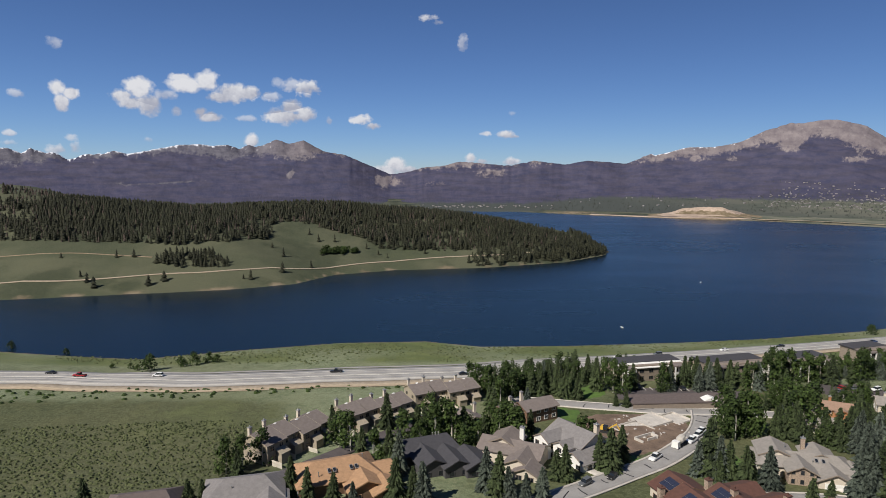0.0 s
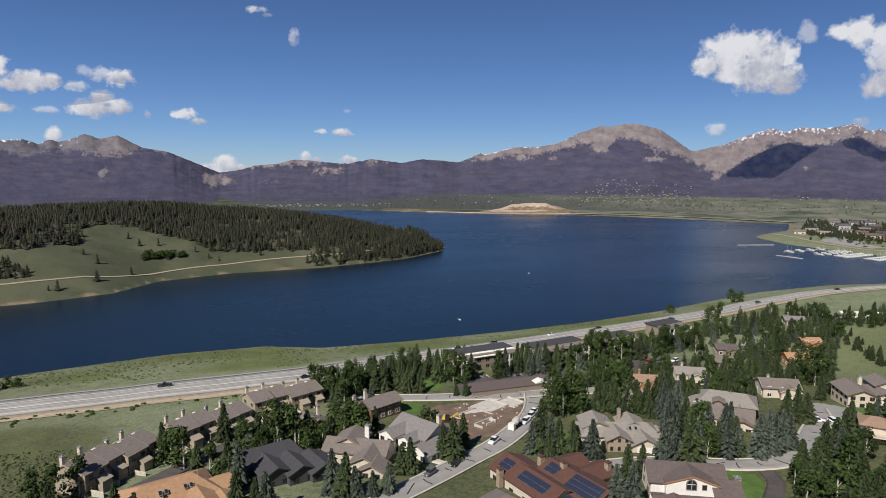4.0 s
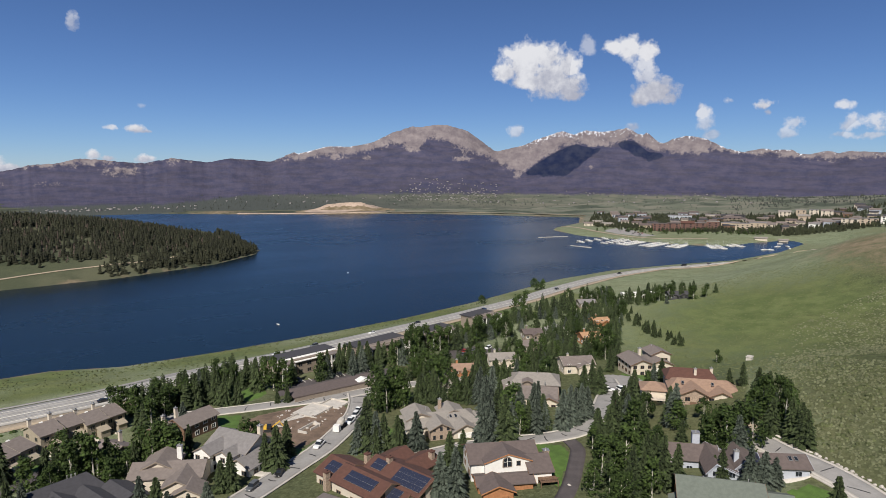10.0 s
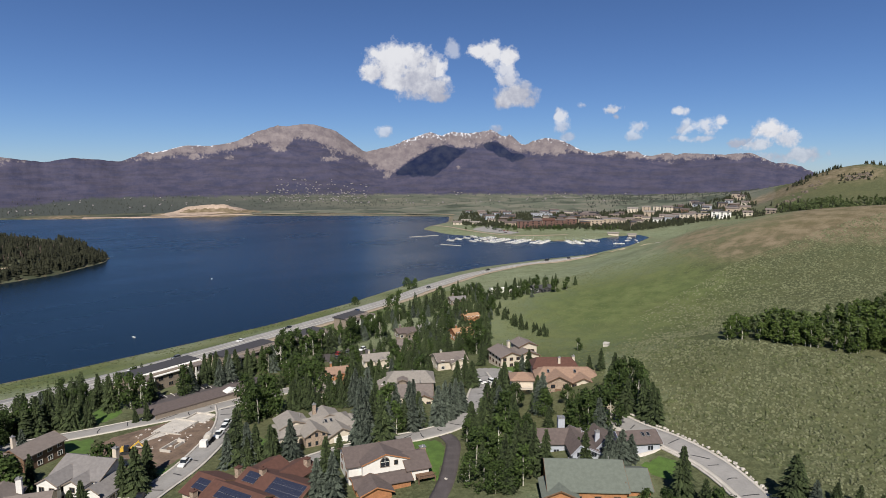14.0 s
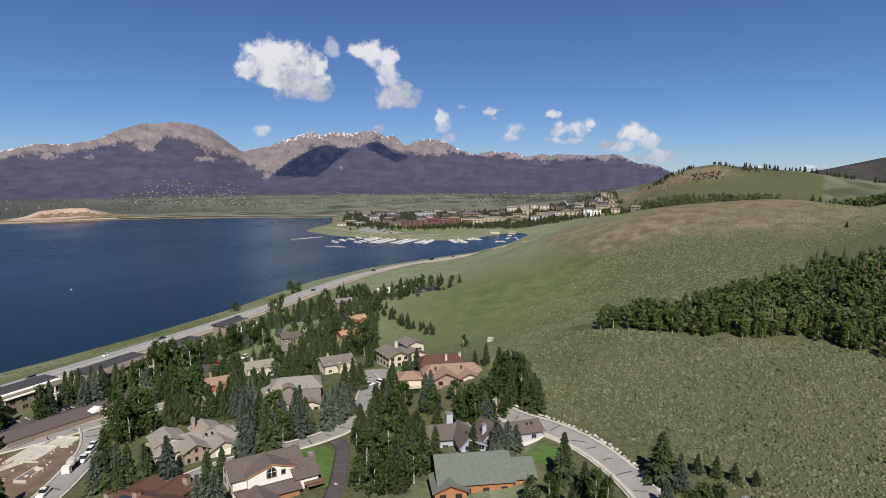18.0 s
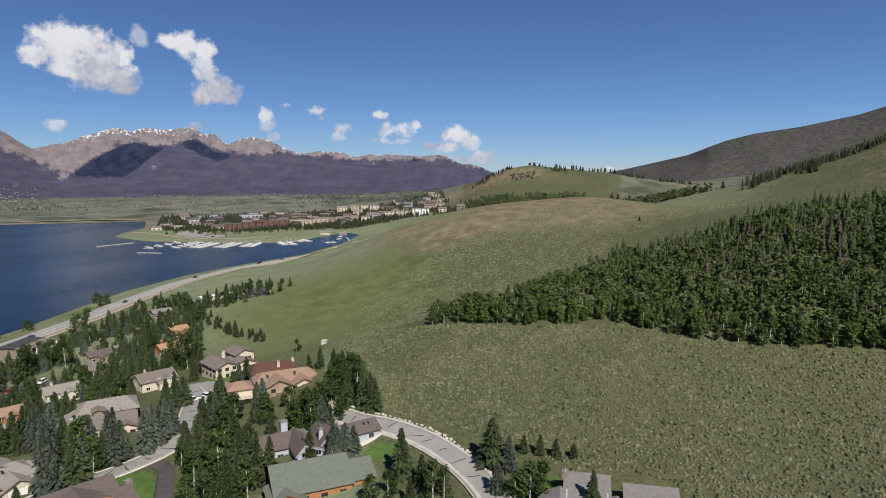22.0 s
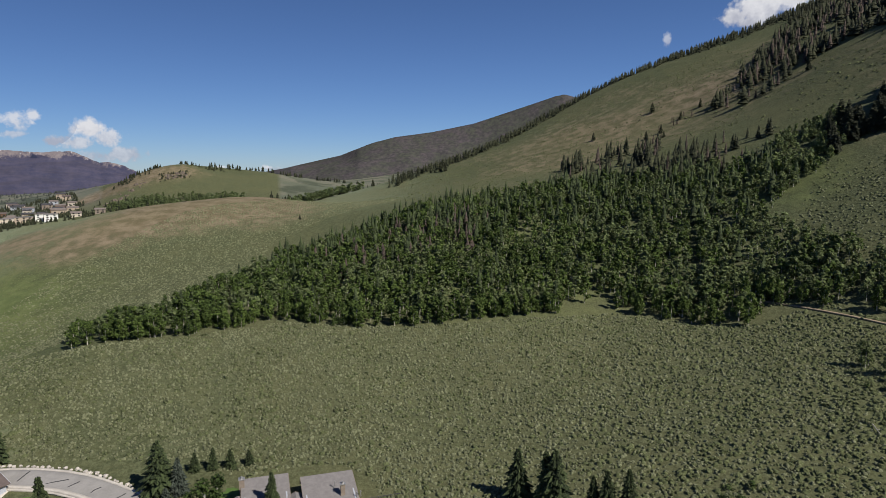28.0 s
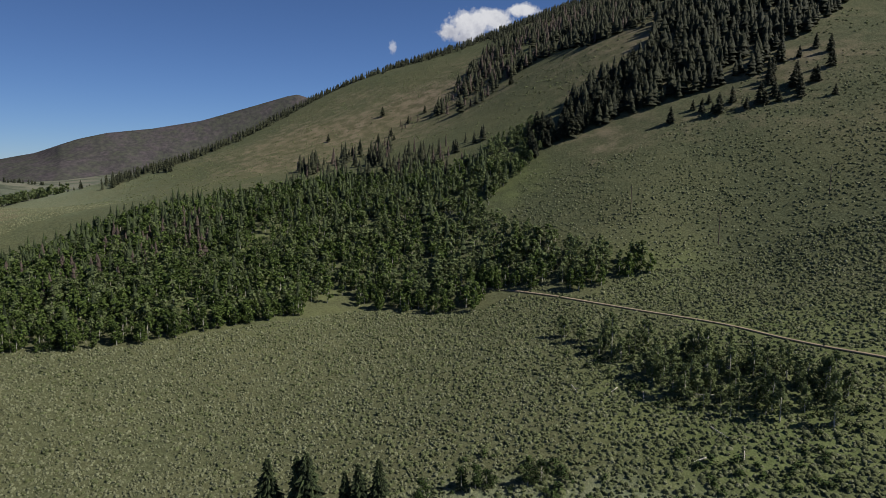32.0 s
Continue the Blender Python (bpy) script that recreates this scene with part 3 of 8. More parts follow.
    me = mesh_from(name, np.stack([X, Y, Z], -1).reshape(-1, 3).tolist(), faces.tolist(), mat)
    col = me.color_attributes.new("zone", "FLOAT_COLOR", "POINT")
    z = np.stack((*zones(X, Y, Z), np.ones_like(X))[:4], -1).astype(np.float32)
    col.data.foreach_set("color", z.ravel())
    return tagged(new(name, me), label, kind="structure")


def near(x, y, az, r, size):
    px, py = polar(az, r)
    return np.exp(-((x - px) ** 2 + (y - py) ** 2) / (2 * size ** 2))


def ground_zones(x, y, z):
    """Sage, lush green and bare earth shares."""
    az, r = np.degrees(np.arctan2(x, y)), np.hypot(x, y)
    sage = np.clip((az - 58 + 1.5 * rolls(x, y, 14, 3)) / 9, 0, 1) * np.clip((r - 120) / 20, 0, 1) * (1 - 0.65 * np.clip((r - 430) / 120, 0, 1) * np.clip((104 - az) / 12, 0.0, 1))
    sage = np.maximum(sage, np.clip((-12 - az) / 6, 0, 1) * np.clip((250 - y) / 14, 0, 1))
    sage = np.maximum(sage, np.clip((r - 980) / 80, 0, 1) * (az > 69) * (az < 100))
    cape = (y > 470) & (x < 260) & (x < 0.6 * y - 60)
    sage = np.where(cape, 1.0, np.where(y > 470, sage * 0.5, sage))
    # Sage tone over the yards: bare ground, and tree shade put into the colour.
    hood = np.clip(1.3 - np.hypot((x - 130) / 120, (y - 185) / 95), 0, 1) * (az < 58)
    sage = np.maximum(sage, np.clip(hood * 1.6, 0, 0.85))
    lush = 0.5 * near(x, y, 60, 300, 60) + 0.4 * near(x, y, 55, 400, 60) + 0.3 * near(x, y, 4, 190, 50) + 0.5 * near(x, y, -22, 240, 22) + 0.8 * near(x, y, 160, 195, 25)
    lush = lush + 0.8 * near(x, y, 146, 175, 22) + 0.6 * near(x, y, 152, 200, 30) + 0.5 * near(x, y, 142, 270, 25) + 0.4 * near(x, y, 104, 430, 35) + 0.6 * near(x, y, 129, 380, 25) + 0.2 * near(x, y, 121, 520, 30) + 0.7 * near(x, y, 150, 150, 18) + 0.5 * near(x, y, 62, 420, 50) + 0.6 * near(x, y, 105, 310, 60)
    lush = lush + 0.75 * np.clip((y - 296) / 10, 0, 1) * np.clip((420 - y) / 30, 0, 1) * (x < 330) * np.clip(0.75 + 0.55 * rolls(x, y, 17, 4), 0, 1) + 0.35 * ((y > 470) & (x < 260) & (x < 0.6 * y - 60)) * np.clip(rolls(x, y, 40, 4), 0, 1)
    dirt = 0.45 * near(x, y, 79, 520, 40) + 0.4 * near(x, y, 72, 490, 26) + 0.35 * near(x, y, 68, 460, 20) + 0.4 * near(x, y, 85, 500, 30) + 0.9 * near(x, y, 82, 560, 40) + 0.8 * near(x, y, 77, 565, 40) + 0.6 * near(x, y, 65, 530, 22) + 0.8 * near(x, y, 70.5, 1280, 60) + 0.7 * near(x, y, 73.5, 1270, 45) + 0.6 * near(x, y, 77, 1240, 40) + 0.28 * near(x, y, 112, 560, 40) + 0.26 * near(x, y, 118, 700, 70) + 0.26 * near(x, y, 122, 620, 60) + 0.28 * near(x, y, 108, 680, 60) + 0.35 * near(x, y, 140, 480, 60) + 0.3 * near(x, y, 105, 480, 30)
    dirt = dirt + 1.1 * (np.hypot((x - 600) / 125, (y - 1435) / 75) < 1) + 0.8 * np.exp(-((x - 330) / 60) ** 2 - ((y - 1560) / 40) ** 2)
    dirt = dirt + 0.3 * np.clip(1 - np.abs(r - 500) / 55, 0, 1) * np.clip((az - 58) / 6, 0, 1) * np.clip((90 - az) / 5, 0, 1) * (0.8 + 0.3 * rolls(x, y, 22, 5))
    dirt = dirt + 0.2 * np.clip((r - 470) / 120, 0, 1) * np.clip((az - 88) / 8, 0, 1) * (0.7 + 0.5 * rolls(x, y, 30, 6))
    dirt = dirt + 0.27 * np.clip((az - 131) / 6, 0, 1) * np.clip((r - 300) / 60, 0, 1) * (0.75 + 0.5 * rolls(x, y, 24, 8))
    dirt = dirt + 0.05 * cape * (y > 640)
    d, wet = chain_distance(x, y, LAKE, True)
    dirt = np.maximum(dirt, 0.9 * np.clip(1 - d / 16, 0, 1) * (y > 880) * (x > 260))
    dirt = np.maximum(dirt, np.clip(1 - d / 3.5, 0, 1))
    # Share of the haze-greyed far tones; they also darken the cape.
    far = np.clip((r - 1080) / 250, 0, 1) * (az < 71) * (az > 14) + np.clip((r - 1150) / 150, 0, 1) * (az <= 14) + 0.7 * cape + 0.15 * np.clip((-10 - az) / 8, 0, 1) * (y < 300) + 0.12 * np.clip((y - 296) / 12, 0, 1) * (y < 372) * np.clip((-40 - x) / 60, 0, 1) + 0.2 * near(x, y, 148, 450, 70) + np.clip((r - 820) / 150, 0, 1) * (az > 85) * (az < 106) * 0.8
    return np.clip(sage, 0, 1), np.clip(lush, 0, 1), np.clip(dirt, 0, 1), np.clip(far, 0, 1)


HEADS = np.r_[np.arange(-48, 168, 0.4), np.arange(168, 312.1, 6)]
RINGS = np.r_[0.0, np.geomspace(12, 90, 12), np.geomspace(96, 480, 110), np.geomspace(488, 2600, 100)]
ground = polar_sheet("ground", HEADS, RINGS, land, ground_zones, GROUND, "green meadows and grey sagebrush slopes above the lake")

water = tagged(new("water", mesh_from("water", [(-1500, 200, 0), (1500, 200, 0), (1500, 2300, 0), (-1500, 2300, 0)], [(0, 1, 2, 3)], WATER)), "dark blue rippled reservoir lake", kind="structure")

# crest and tree line of the far ranges, massif by massif: heading, height in degrees
CREST_WEST = [(-60, 1.2), (-48, 1.6), (-40, 1.5), (-34.59, 1.73), (-33.7, 1.33), (-33.14, 1.76), (-32.19, 1.4), (-31.63, 1.45), (-30.65, 0.91), (-29.63, 1.32), (-28.18, 1.43), (-27.56, 1.66),
              (-26.56, 1.41), (-22.6, 2.22), (-20.96, 2.3), (-20.07, 2.17), (-18.84, 2.29), (-17.84, 1.97), (-17.09, 2.32), (-16.53, 2.18), (-16.06, 2.24), (-14.71, 2.84), (-13.66, 2.47),
              (-12.44, 2.78), (-10.6, 1.81), (-8.77, 1.53), (-4.84, -0.17)]
CREST_DOME = [(-3.31, 0.04), (-1.87, 0.45), (0.02, 0.61), (1.56, 1.02), (5.39, 0.68), (6.16, 0.68), (8.17, 1.09), (10.92, 0.74), (12.87, 1.09), (16.24, 0.84), (18.08, 1.66), (18.62, 1.54),
              (21.12, 2.19), (23.09, 2.18), (24.32, 2.38), (25.15, 2.58), (26.88, 3.44), (28.64, 3.99), (29.29, 3.91), (30.87, 4.14), (31.77, 4.11), (33.59, 3.62), (35.89, 1.96), (36.37, 1.77),
]
CREST_CRAGS = [(38.81, 2.33), (39.56, 2.72), (42.05, 3.53), (43.04, 3.19), (44.05, 3.55), (45.56, 3.4), (47.6, 3.71), (48.61, 3.16), (48.97, 3.11), (49.22, 3.31), (50.14, 2.51), (50.65, 2.35),
               (51.16, 2.66), (52.43, 2.95), (53.2, 2.85), (53.96, 2.65), (55.49, 1.89), (56.76, 1.53)]
CREST_FAR = [(58.27, 1.82), (59.03, 1.67), (60.27, 1.71), (60.78, 1.36), (61.52, 1.3), (62.74, 1.59), (63.48, 1.34), (63.96, 1.53), (66.6, 1.36), (69.16, 1.48), (71.01, 0.61), (71.69, 0.65),
             (72.58, 0.46), (73.79, -0.16), (75.04, -1)]
CREST_EAST = [(82.47, -0.36), (85.49, 0.2), (90.38, 1.38), (93.2, 2.48), (95.26, 3.02), (98.59, 3.47), (102.37, 4.23), (109.49, 6.51), (110.36, 6.68), (116, 5), (130, 4)]
SKYLINE = CREST_WEST + CREST_DOME + CREST_CRAGS + CREST_FAR + CREST_EAST
TREES_WEST = [(-60, 0.6), (-35.11, 0.14), (-22.55, 1.29), (-19.44, 0.89), (-15.7, 1.46), (-13.31, 1), (-10.11, 1.57), (-7.36, 1.29), (-4.33, 0.29), (-1.26, 0.3), (15.75, 1.33), (17.64, 1.03),
              (23.02, 1.39)]
TREES_EAST = [(24.71, 1.74), (26.84, 2.56), (27.69, 2.35), (28.32, 1.89), (29.19, 1.76), (29.9, 2.61), (30.82, 3.01), (32.6, 2.08), (35.39, 1.23), (38.49, -0.36), (40.25, 0.99), (42.27, 2.09),
              (43.28, 2.4), (44.79, 2.05), (46.31, 2.25), (47.33, 2.66), (48.1, 2.66), (49.37, 1.75), (51.41, 1.39), (54.99, 1.69), (61.53, 0.95), (66.37, 1.02), (66.6, 1.26), (67.79, 0.92),
              (69.17, 1.15), (73.26, 0.03), (76, 0.2)]
TREELINE = TREES_WEST + TREES_EAST


def eroded(x, y, size, octaves=6, seed=0.0):
    """Eroded ridges and gullies of about zero mean."""
    X, Y = np.ravel(x) / size, np.ravel(y) / size
    out = np.array([noise.ridged_multi_fractal((a, b, seed), 0.85, 2.1, octaves, 1.0, 2.0) for a, b in zip(X.tolist(), Y.tolist())])
    return (out.reshape(np.shape(x)) - 1.1) / 0.9


def skyline_at(az):
    return np.interp(az, [a for a, _ in SKYLINE], [e for _, e in SKYLINE])


def reach(az):
    """Distance of the crest and of the foot."""
    return np.interp(az, (78, 92), (4150, 2900)), np.interp(az, (60, 78, 92), (1640, 1900, 2150))


def treeline_at(az, soft=0.0):
    """Height of the tree line; soft: averaged over that many degrees to both sides."""
    lines = [np.interp(az + d, [a for a, _ in TREELINE], [e for _, e in TREELINE]) for d in np.linspace(-soft, soft, 9)]
    return sum(lines) / len(lines)


def range_height(x, y):
    """Valley floor, wooded slope up to the tree line, bare slope up to the crest; spurs and gullies run down both."""
    az, r = np.degrees(np.arctan2(x, y)), np.hypot(x, y)
    peak, foot = reach(az)
    crest = skyline_at(az) + 0.05 * eroded(az * 40, np.zeros_like(az), 26, 3, 2.0) * (az < 76)
    trees = np.minimum(treeline_at(az, 3.0), crest - 0.15)
    u = np.clip((r - foot) / (peak - foot), 0, 1)
    base = np.degrees(np.arctan2(2.5 - EYE, foot))
    rise = np.interp(u, (0, 0.3, 0.62), (0, 0.34, 1.0))
    el = np.where(u < 0.62, base + (trees - base) * rise, trees + (crest - trees) * ((u - 0.62) / 0.38) ** 0.9)
    tall = np.clip((crest + 3) / 6, 0.1, 1)
    spur = eroded(x, y, 620, 6) + 0.25 * eroded(x, y, 150, 4, 4.0)
    el = el + spur * 0.36 * tall * np.sin(np.pi * np.clip(u, 0, 0.99)) ** 0.8 * (0.35 + 0.65 * np.clip((u - 0.2) / 0.4, 0, 1)) * np.clip((1.0 - u) / 0.12, 0, 1)
    el = np.minimum(el, crest + 0.2 * (u - 1))
    h = np.where(r < foot, 2.5 - (foot - r) * 0.25, EYE + r * np.tan(np.radians(el)))
    return np.where(r > peak, EYE + peak * np.tan(np.radians(crest)) - (r - peak) * 0.35, h)


def range_zones(x, y, z):
    """Woods, bare rock, snow and painted cloud-shadow shares."""
    az, r = np.degrees(np.arctan2(x, y)), np.hypot(x, y)
    el = np.degrees(np.arctan2(z - EYE, r))
    sky, trees = skyline_at(az), treeline_at(az)
    wood = np.clip((el + 2.45) / 0.8 + np.clip((14 - az) / 6, 0, 1) * 0.8, 0, 1)
    rock = 0.46 + (el - trees) * 0.62
    rock = np.where(az > 80, 0.0, rock - 0.2 * np.clip((-16 - az) / 4, 0, 1))
    cliffs = np.zeros_like(az)
    for a, e, wa, we, k in ((4.4, 0.0, 2.2, 0.6, 0.62), (-5.2, -0.75, 1.7, 0.75, 0.75), (-0.6, -1.0, 1.6, 0.35, 0.55), (21.7, 1.4, 0.8, 0.55, 0.7), (24.4, 1.2, 0.6, 0.35, 0.6), (32.9, 1.1, 1.6, 0.32, 0.66), (38.2, 0.0, 0.6, 0.8, 0.75), (44.6, 0.3, 0.5, 0.35, 0.6)):
        cliffs = np.maximum(cliffs, k * np.exp(-((az - a) / wa) ** 2 - ((el - e) / we) ** 2))
    for a, e, wa, we, k in ((-13.6, -0.2, 0.35, 0.45, 0.9), (-25, -1.0, 3.0, 0.12, 0.75), (-22.5, -0.85, 2.0, 0.16, 0.7), (-27.5, -0.95, 1.3, 0.2, 0.6)):
        cliffs = np.maximum(cliffs, k * np.exp(-((az - a - 0.4 * (el - e)) / wa) ** 2 - ((el - e - 0.05 * (az - a)) / we) ** 2))
    rock = np.clip(np.maximum(rock, cliffs), 0, 1)
    much = np.interp(az, (-36, -27, -20, -17, -14, -8, 0, 2, 16, 18, 22, 26, 28, 36, 38, 40, 46, 50, 53, 57, 66, 72, 76), (0.95, 0.95, 0.9, 0.55, 0.4, 0.05, 0.3, 0.1, 0.5, 0.95, 0.75, 0.6, 0.3, 0.25, 0.4, 0.85, 0.85, 0.6, 0.8, 0.7, 0.62, 0.4, 0))
    top = 1 - np.clip((sky - el) / np.interp(az, (-20, -15, 15, 24, 38, 50, 56), (0.3, 1.0, 0.22, 0.3, 1.3, 0.9, 0.5)), 0, 1)
    snow = much * top
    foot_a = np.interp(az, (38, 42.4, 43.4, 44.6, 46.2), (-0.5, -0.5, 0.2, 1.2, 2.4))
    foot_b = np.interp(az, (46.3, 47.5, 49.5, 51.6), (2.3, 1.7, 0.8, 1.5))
    # Outline of one painted cloud-shadow patch below the tree line.
    def cloud_shadow(a0, a1, low):
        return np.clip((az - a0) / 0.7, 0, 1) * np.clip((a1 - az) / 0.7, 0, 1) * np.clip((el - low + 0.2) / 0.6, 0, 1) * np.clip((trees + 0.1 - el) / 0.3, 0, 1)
    deep = cloud_shadow(38.4, 46.0, foot_a) + cloud_shadow(46.5, 51.4, foot_b) + 0.7 * cloud_shadow(65.4, 68.0, np.full_like(az, 0.75)) + 0.6 * cloud_shadow(59.6, 61.4, np.full_like(az, 1.0))
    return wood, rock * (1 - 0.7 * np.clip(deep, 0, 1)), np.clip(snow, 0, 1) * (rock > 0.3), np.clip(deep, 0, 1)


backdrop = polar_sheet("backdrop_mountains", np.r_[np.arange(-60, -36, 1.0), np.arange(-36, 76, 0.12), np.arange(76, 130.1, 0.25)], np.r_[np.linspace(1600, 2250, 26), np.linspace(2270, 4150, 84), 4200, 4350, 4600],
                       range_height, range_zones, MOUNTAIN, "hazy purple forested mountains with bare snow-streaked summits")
slope = backdrop.data.attributes.new("slope", "FLOAT_VECTOR", "POINT")
co = np.empty(len(backdrop.data.vertices) * 3, np.float32)
backdrop.data.vertices.foreach_get("co", co)
co = co.reshape(-1, 3)
dist = np.hypot(co[:, 0], co[:, 1])
slope.data.foreach_set("vector", np.stack([np.degrees(np.arctan2(co[:, 0], co[:, 1])), np.degrees(np.arctan2(co[:, 2] - EYE, dist)), dist / 400], 1).astype(np.float32).ravel())

# ---- building kit ----
class Solid:
    """Gathers corner points and faces of one mesh."""

    def __init__(self):
        self.v, self.f = [], []

    def add(self, verts, faces):
        n = len(self.v)
        self.v += [tuple(p) for p in verts]
        self.f += [tuple(i + n for i in f) for f in faces]
        return self

    def box(self, x, y, z, sx, sy, sz, turn=0.0, taper=1.0):
        """A box that stands on z, centred on x, y."""
        c, s = math.cos(turn), math.sin(turn)
        pts = []
        for k, h in ((1.0, 0), (taper, sz)):
            for a, b in ((-1, -1), (1, -1), (1, 1), (-1, 1)):
                u, w = a * sx / 2 * k, b * sy / 2 * k
                pts.append((x + u * c - w * s, y + u * s + w * c, z + h))
        return self.add(pts, [(3, 2, 1, 0), (4, 5, 6, 7), (0, 1, 5, 4), (1, 2, 6, 5), (2, 3, 7, 6), (3, 0, 4, 7)])

    def slab(self, quad, thick):
        """A sheet of that thickness hung under the given corners (counter-clockwise from above)."""
        n = len(quad)
        low = [(x, y, z - thick) for x, y, z in quad]
        return self.add(list(quad) + low, [tuple(range(n)), tuple(range(2 * n - 1, n - 1, -1))] + [(i, i + n, (i + 1) % n + n, (i + 1) % n) for i in range(n)])

    def tube(self, x, y, z0, z1, r0, r1, n=8):
        pts = [(x + r * math.cos(2 * math.pi * i / n), y + r * math.sin(2 * math.pi * i / n), z) for z, r in ((z0, r0), (z1, r1)) for i in range(n)]
        return self.add(pts, [(i, (i + 1) % n, (i + 1) % n + n, i + n) for i in range(n)] + [tuple(range(n, 2 * n)), tuple(range(n - 1, -1, -1))])

    def mesh(self, name, mat, smooth=False):
        return mesh_from(name, self.v, self.f, mat, smooth)


def part(name, shape, mat, parent, label="", at=None, smooth=False):
    """One mesh under a thing or under a part."""
    ob = new(name, shape.mesh(name, mat, smooth) if isinstance(shape, Solid) else shape)
    ob.parent = parent
    if at is not None:
        ob.matrix_basis = at
    if label:
        ob["label"] = label
    return ob


def thing(name, label, category, x, y, face=180.0, z=None, group=""):
    """An empty at the base of a thing; its front (local -y) looks along the heading face."""
    ob = new(name)
    ob.matrix_basis = pose(x, y, ground_at(x, y) if z is None else z, 0, 0, 180 - face)
    return tagged(ob, label, category, group)


SHARED = {}


def shared(key, make):
    if key not in SHARED:
        SHARED[key] = make()
    return SHARED[key]


def window(parent, x, y, z, w, h, side, trim=None):
    """A framed window on a wall; side: the direction that it looks to, in local degrees (0: -y, 90: +x)."""
    trim = trim or WHITE
    def frame_mesh():
        s = Solid()
        t = 0.12
        s.box(0, 0, -t, w + 2 * t, 0.16, t).box(0, 0, h, w + 2 * t, 0.16, t)
        s.box(-w / 2 - t / 2, 0, 0, t, 0.16, h).box(w / 2 + t / 2, 0, 0, t, 0.16, h)
        if w > 1.3:
            s.box(0, 0, 0, 0.07, 0.12, h)
        return s.mesh("window", trim)
    def pane_mesh():
        return Solid().box(0, 0.01, 0, w, 0.05, h).mesh("pane", GLASS)
    m = pose(x, y, z, 0, 0, side)
    f = part("window", shared(("wf", round(w, 1), round(h, 1), trim.name), frame_mesh), None, parent, at=m)
    part("pane", shared(("wp", round(w, 1), round(h, 1)), pane_mesh), None, f)


def garage_door(parent, x, y, z, w, side, mat=None):
    def door():
        s = Solid()
        for i in range(4):
            s.box(0, 0, 0.03 + i * 0.56, w, 0.08, 0.52)
        s.box(0, 0.05, 0, w + 0.25, 0.05, 2.36)
        return s.mesh("garage_door", mat or WHITE)
    part("garage_door", shared(("gd", w, (mat or WHITE).name), door), None, parent, at=pose(x, y, z, 0, 0, side))


def gable(parent, x, y, w, d, eave, pitch, along="x", hip=0.0, wall=None, roof=None, z=0.0, over=0.7, trim=None, sink=2.5, wins=(), skew=0.0):
    """A block with a pitched roof over it. along: the way the ridge runs; hip: how far the ends slope, 0 to 1; skew shifts the ridge off the middle.
    wins: (side, how many, storeys) with side 0 -y, 90 +x, 180 +y, 270 -x."""
    half = (d if along == "x" else w) / 2
    lng = (w if along == "x" else d) / 2
    rise = half * pitch
    def at(a, b, h):
        return (x + a, y + b, h) if along == "x" else (x - b, y + a, h)
    e = z + eave
    s = Solid()
    s.box(x, y, z - sink, w, d, eave + sink)
    if hip < 0.95:
        for sgn in (-1, 1):
            a = sgn * (lng - 0.001)
            tri = [at(a, -half, e), at(a, half, e), at(a, skew * half, e + rise)]
            t2 = [at(a - sgn * 0.3, -half, e), at(a - sgn * 0.3, half, e), at(a - sgn * 0.3, skew * half, e + rise)]
            if hip == 0:
                s.add(tri + t2, [(0, 1, 2), (5, 4, 3), (0, 3, 4, 1), (1, 4, 5, 2), (2, 5, 3, 0)])
    part("wall", s, wall, parent)
    r = Solid()
    lo = e - over * pitch
    rl = lng + over - hip * half if hip else lng + over
    thick = 0.24
    top = e + rise + 0.06
    sk = skew * half
    E = half + over
    lo += 0.06
    r.slab([at(-lng - over, -E, lo), at(lng + over, -E, lo), at(rl, sk, top), at(-rl, sk, top)], thick)
    r.slab([at(rl, sk, top), at(lng + over, E, lo), at(-lng - over, E, lo), at(-rl, sk, top)], thick)
    if hip:
        r.slab([at(lng + over, -E, lo), at(lng + over, E, lo), at(rl, sk, top)], thick)
        r.slab([at(-lng - over, E, lo), at(-lng - over, -E, lo), at(-rl, sk, top)], thick)
    ro = part("roof", r, roof, parent)
    if not hip:
        for sgn in (-1, 1):
            f = Solid()
            a = sgn * (lng + over + 0.03)
            for q in (-1, 1):
                p0, p1 = at(a, q * E, lo + 0.02), at(a, sk, top + 0.02)
                b0, b1 = at(a - sgn * 0.08, q * E, lo + 0.02), at(a - sgn * 0.08, sk, top + 0.02)
                dn = lambda p: (p[0], p[1], p[2] - 0.34)
                f.add([p0, p1, dn(p1), dn(p0), b0, b1, dn(b1), dn(b0)], [(0, 1, 2, 3), (7, 6, 5, 4), (0, 4, 5, 1), (1, 5, 6, 2), (2, 6, 7, 3), (3, 7, 4, 0)])
            part("fascia", f, trim or wall, ro)
    for side, count, storeys in wins:
        run = w if side in (0, 180) else d
        for st in range(storeys):
            for i in range(count):
                u = -run / 2 + run * (i + 0.5) / count
                ww = 1.5 if run / count > 2.6 else 0.9
                px, py = {0: (x + u, y - d / 2 - 0.03), 180: (x - u, y + d / 2 + 0.03), 90: (x + w / 2 + 0.03, y + u), 270: (x - w / 2 - 0.03, y - u)}[side]
                window(parent, px, py, z + 0.95 + st * 2.75, ww, 1.3, side, trim)
    return ro


def chimney(parent, x, y, z, h, mat, wide=1.1, cap=None):
    c = part("chimney", Solid().box(x, y, z - 3, wide, wide * 0.9, h + 3), mat, parent)
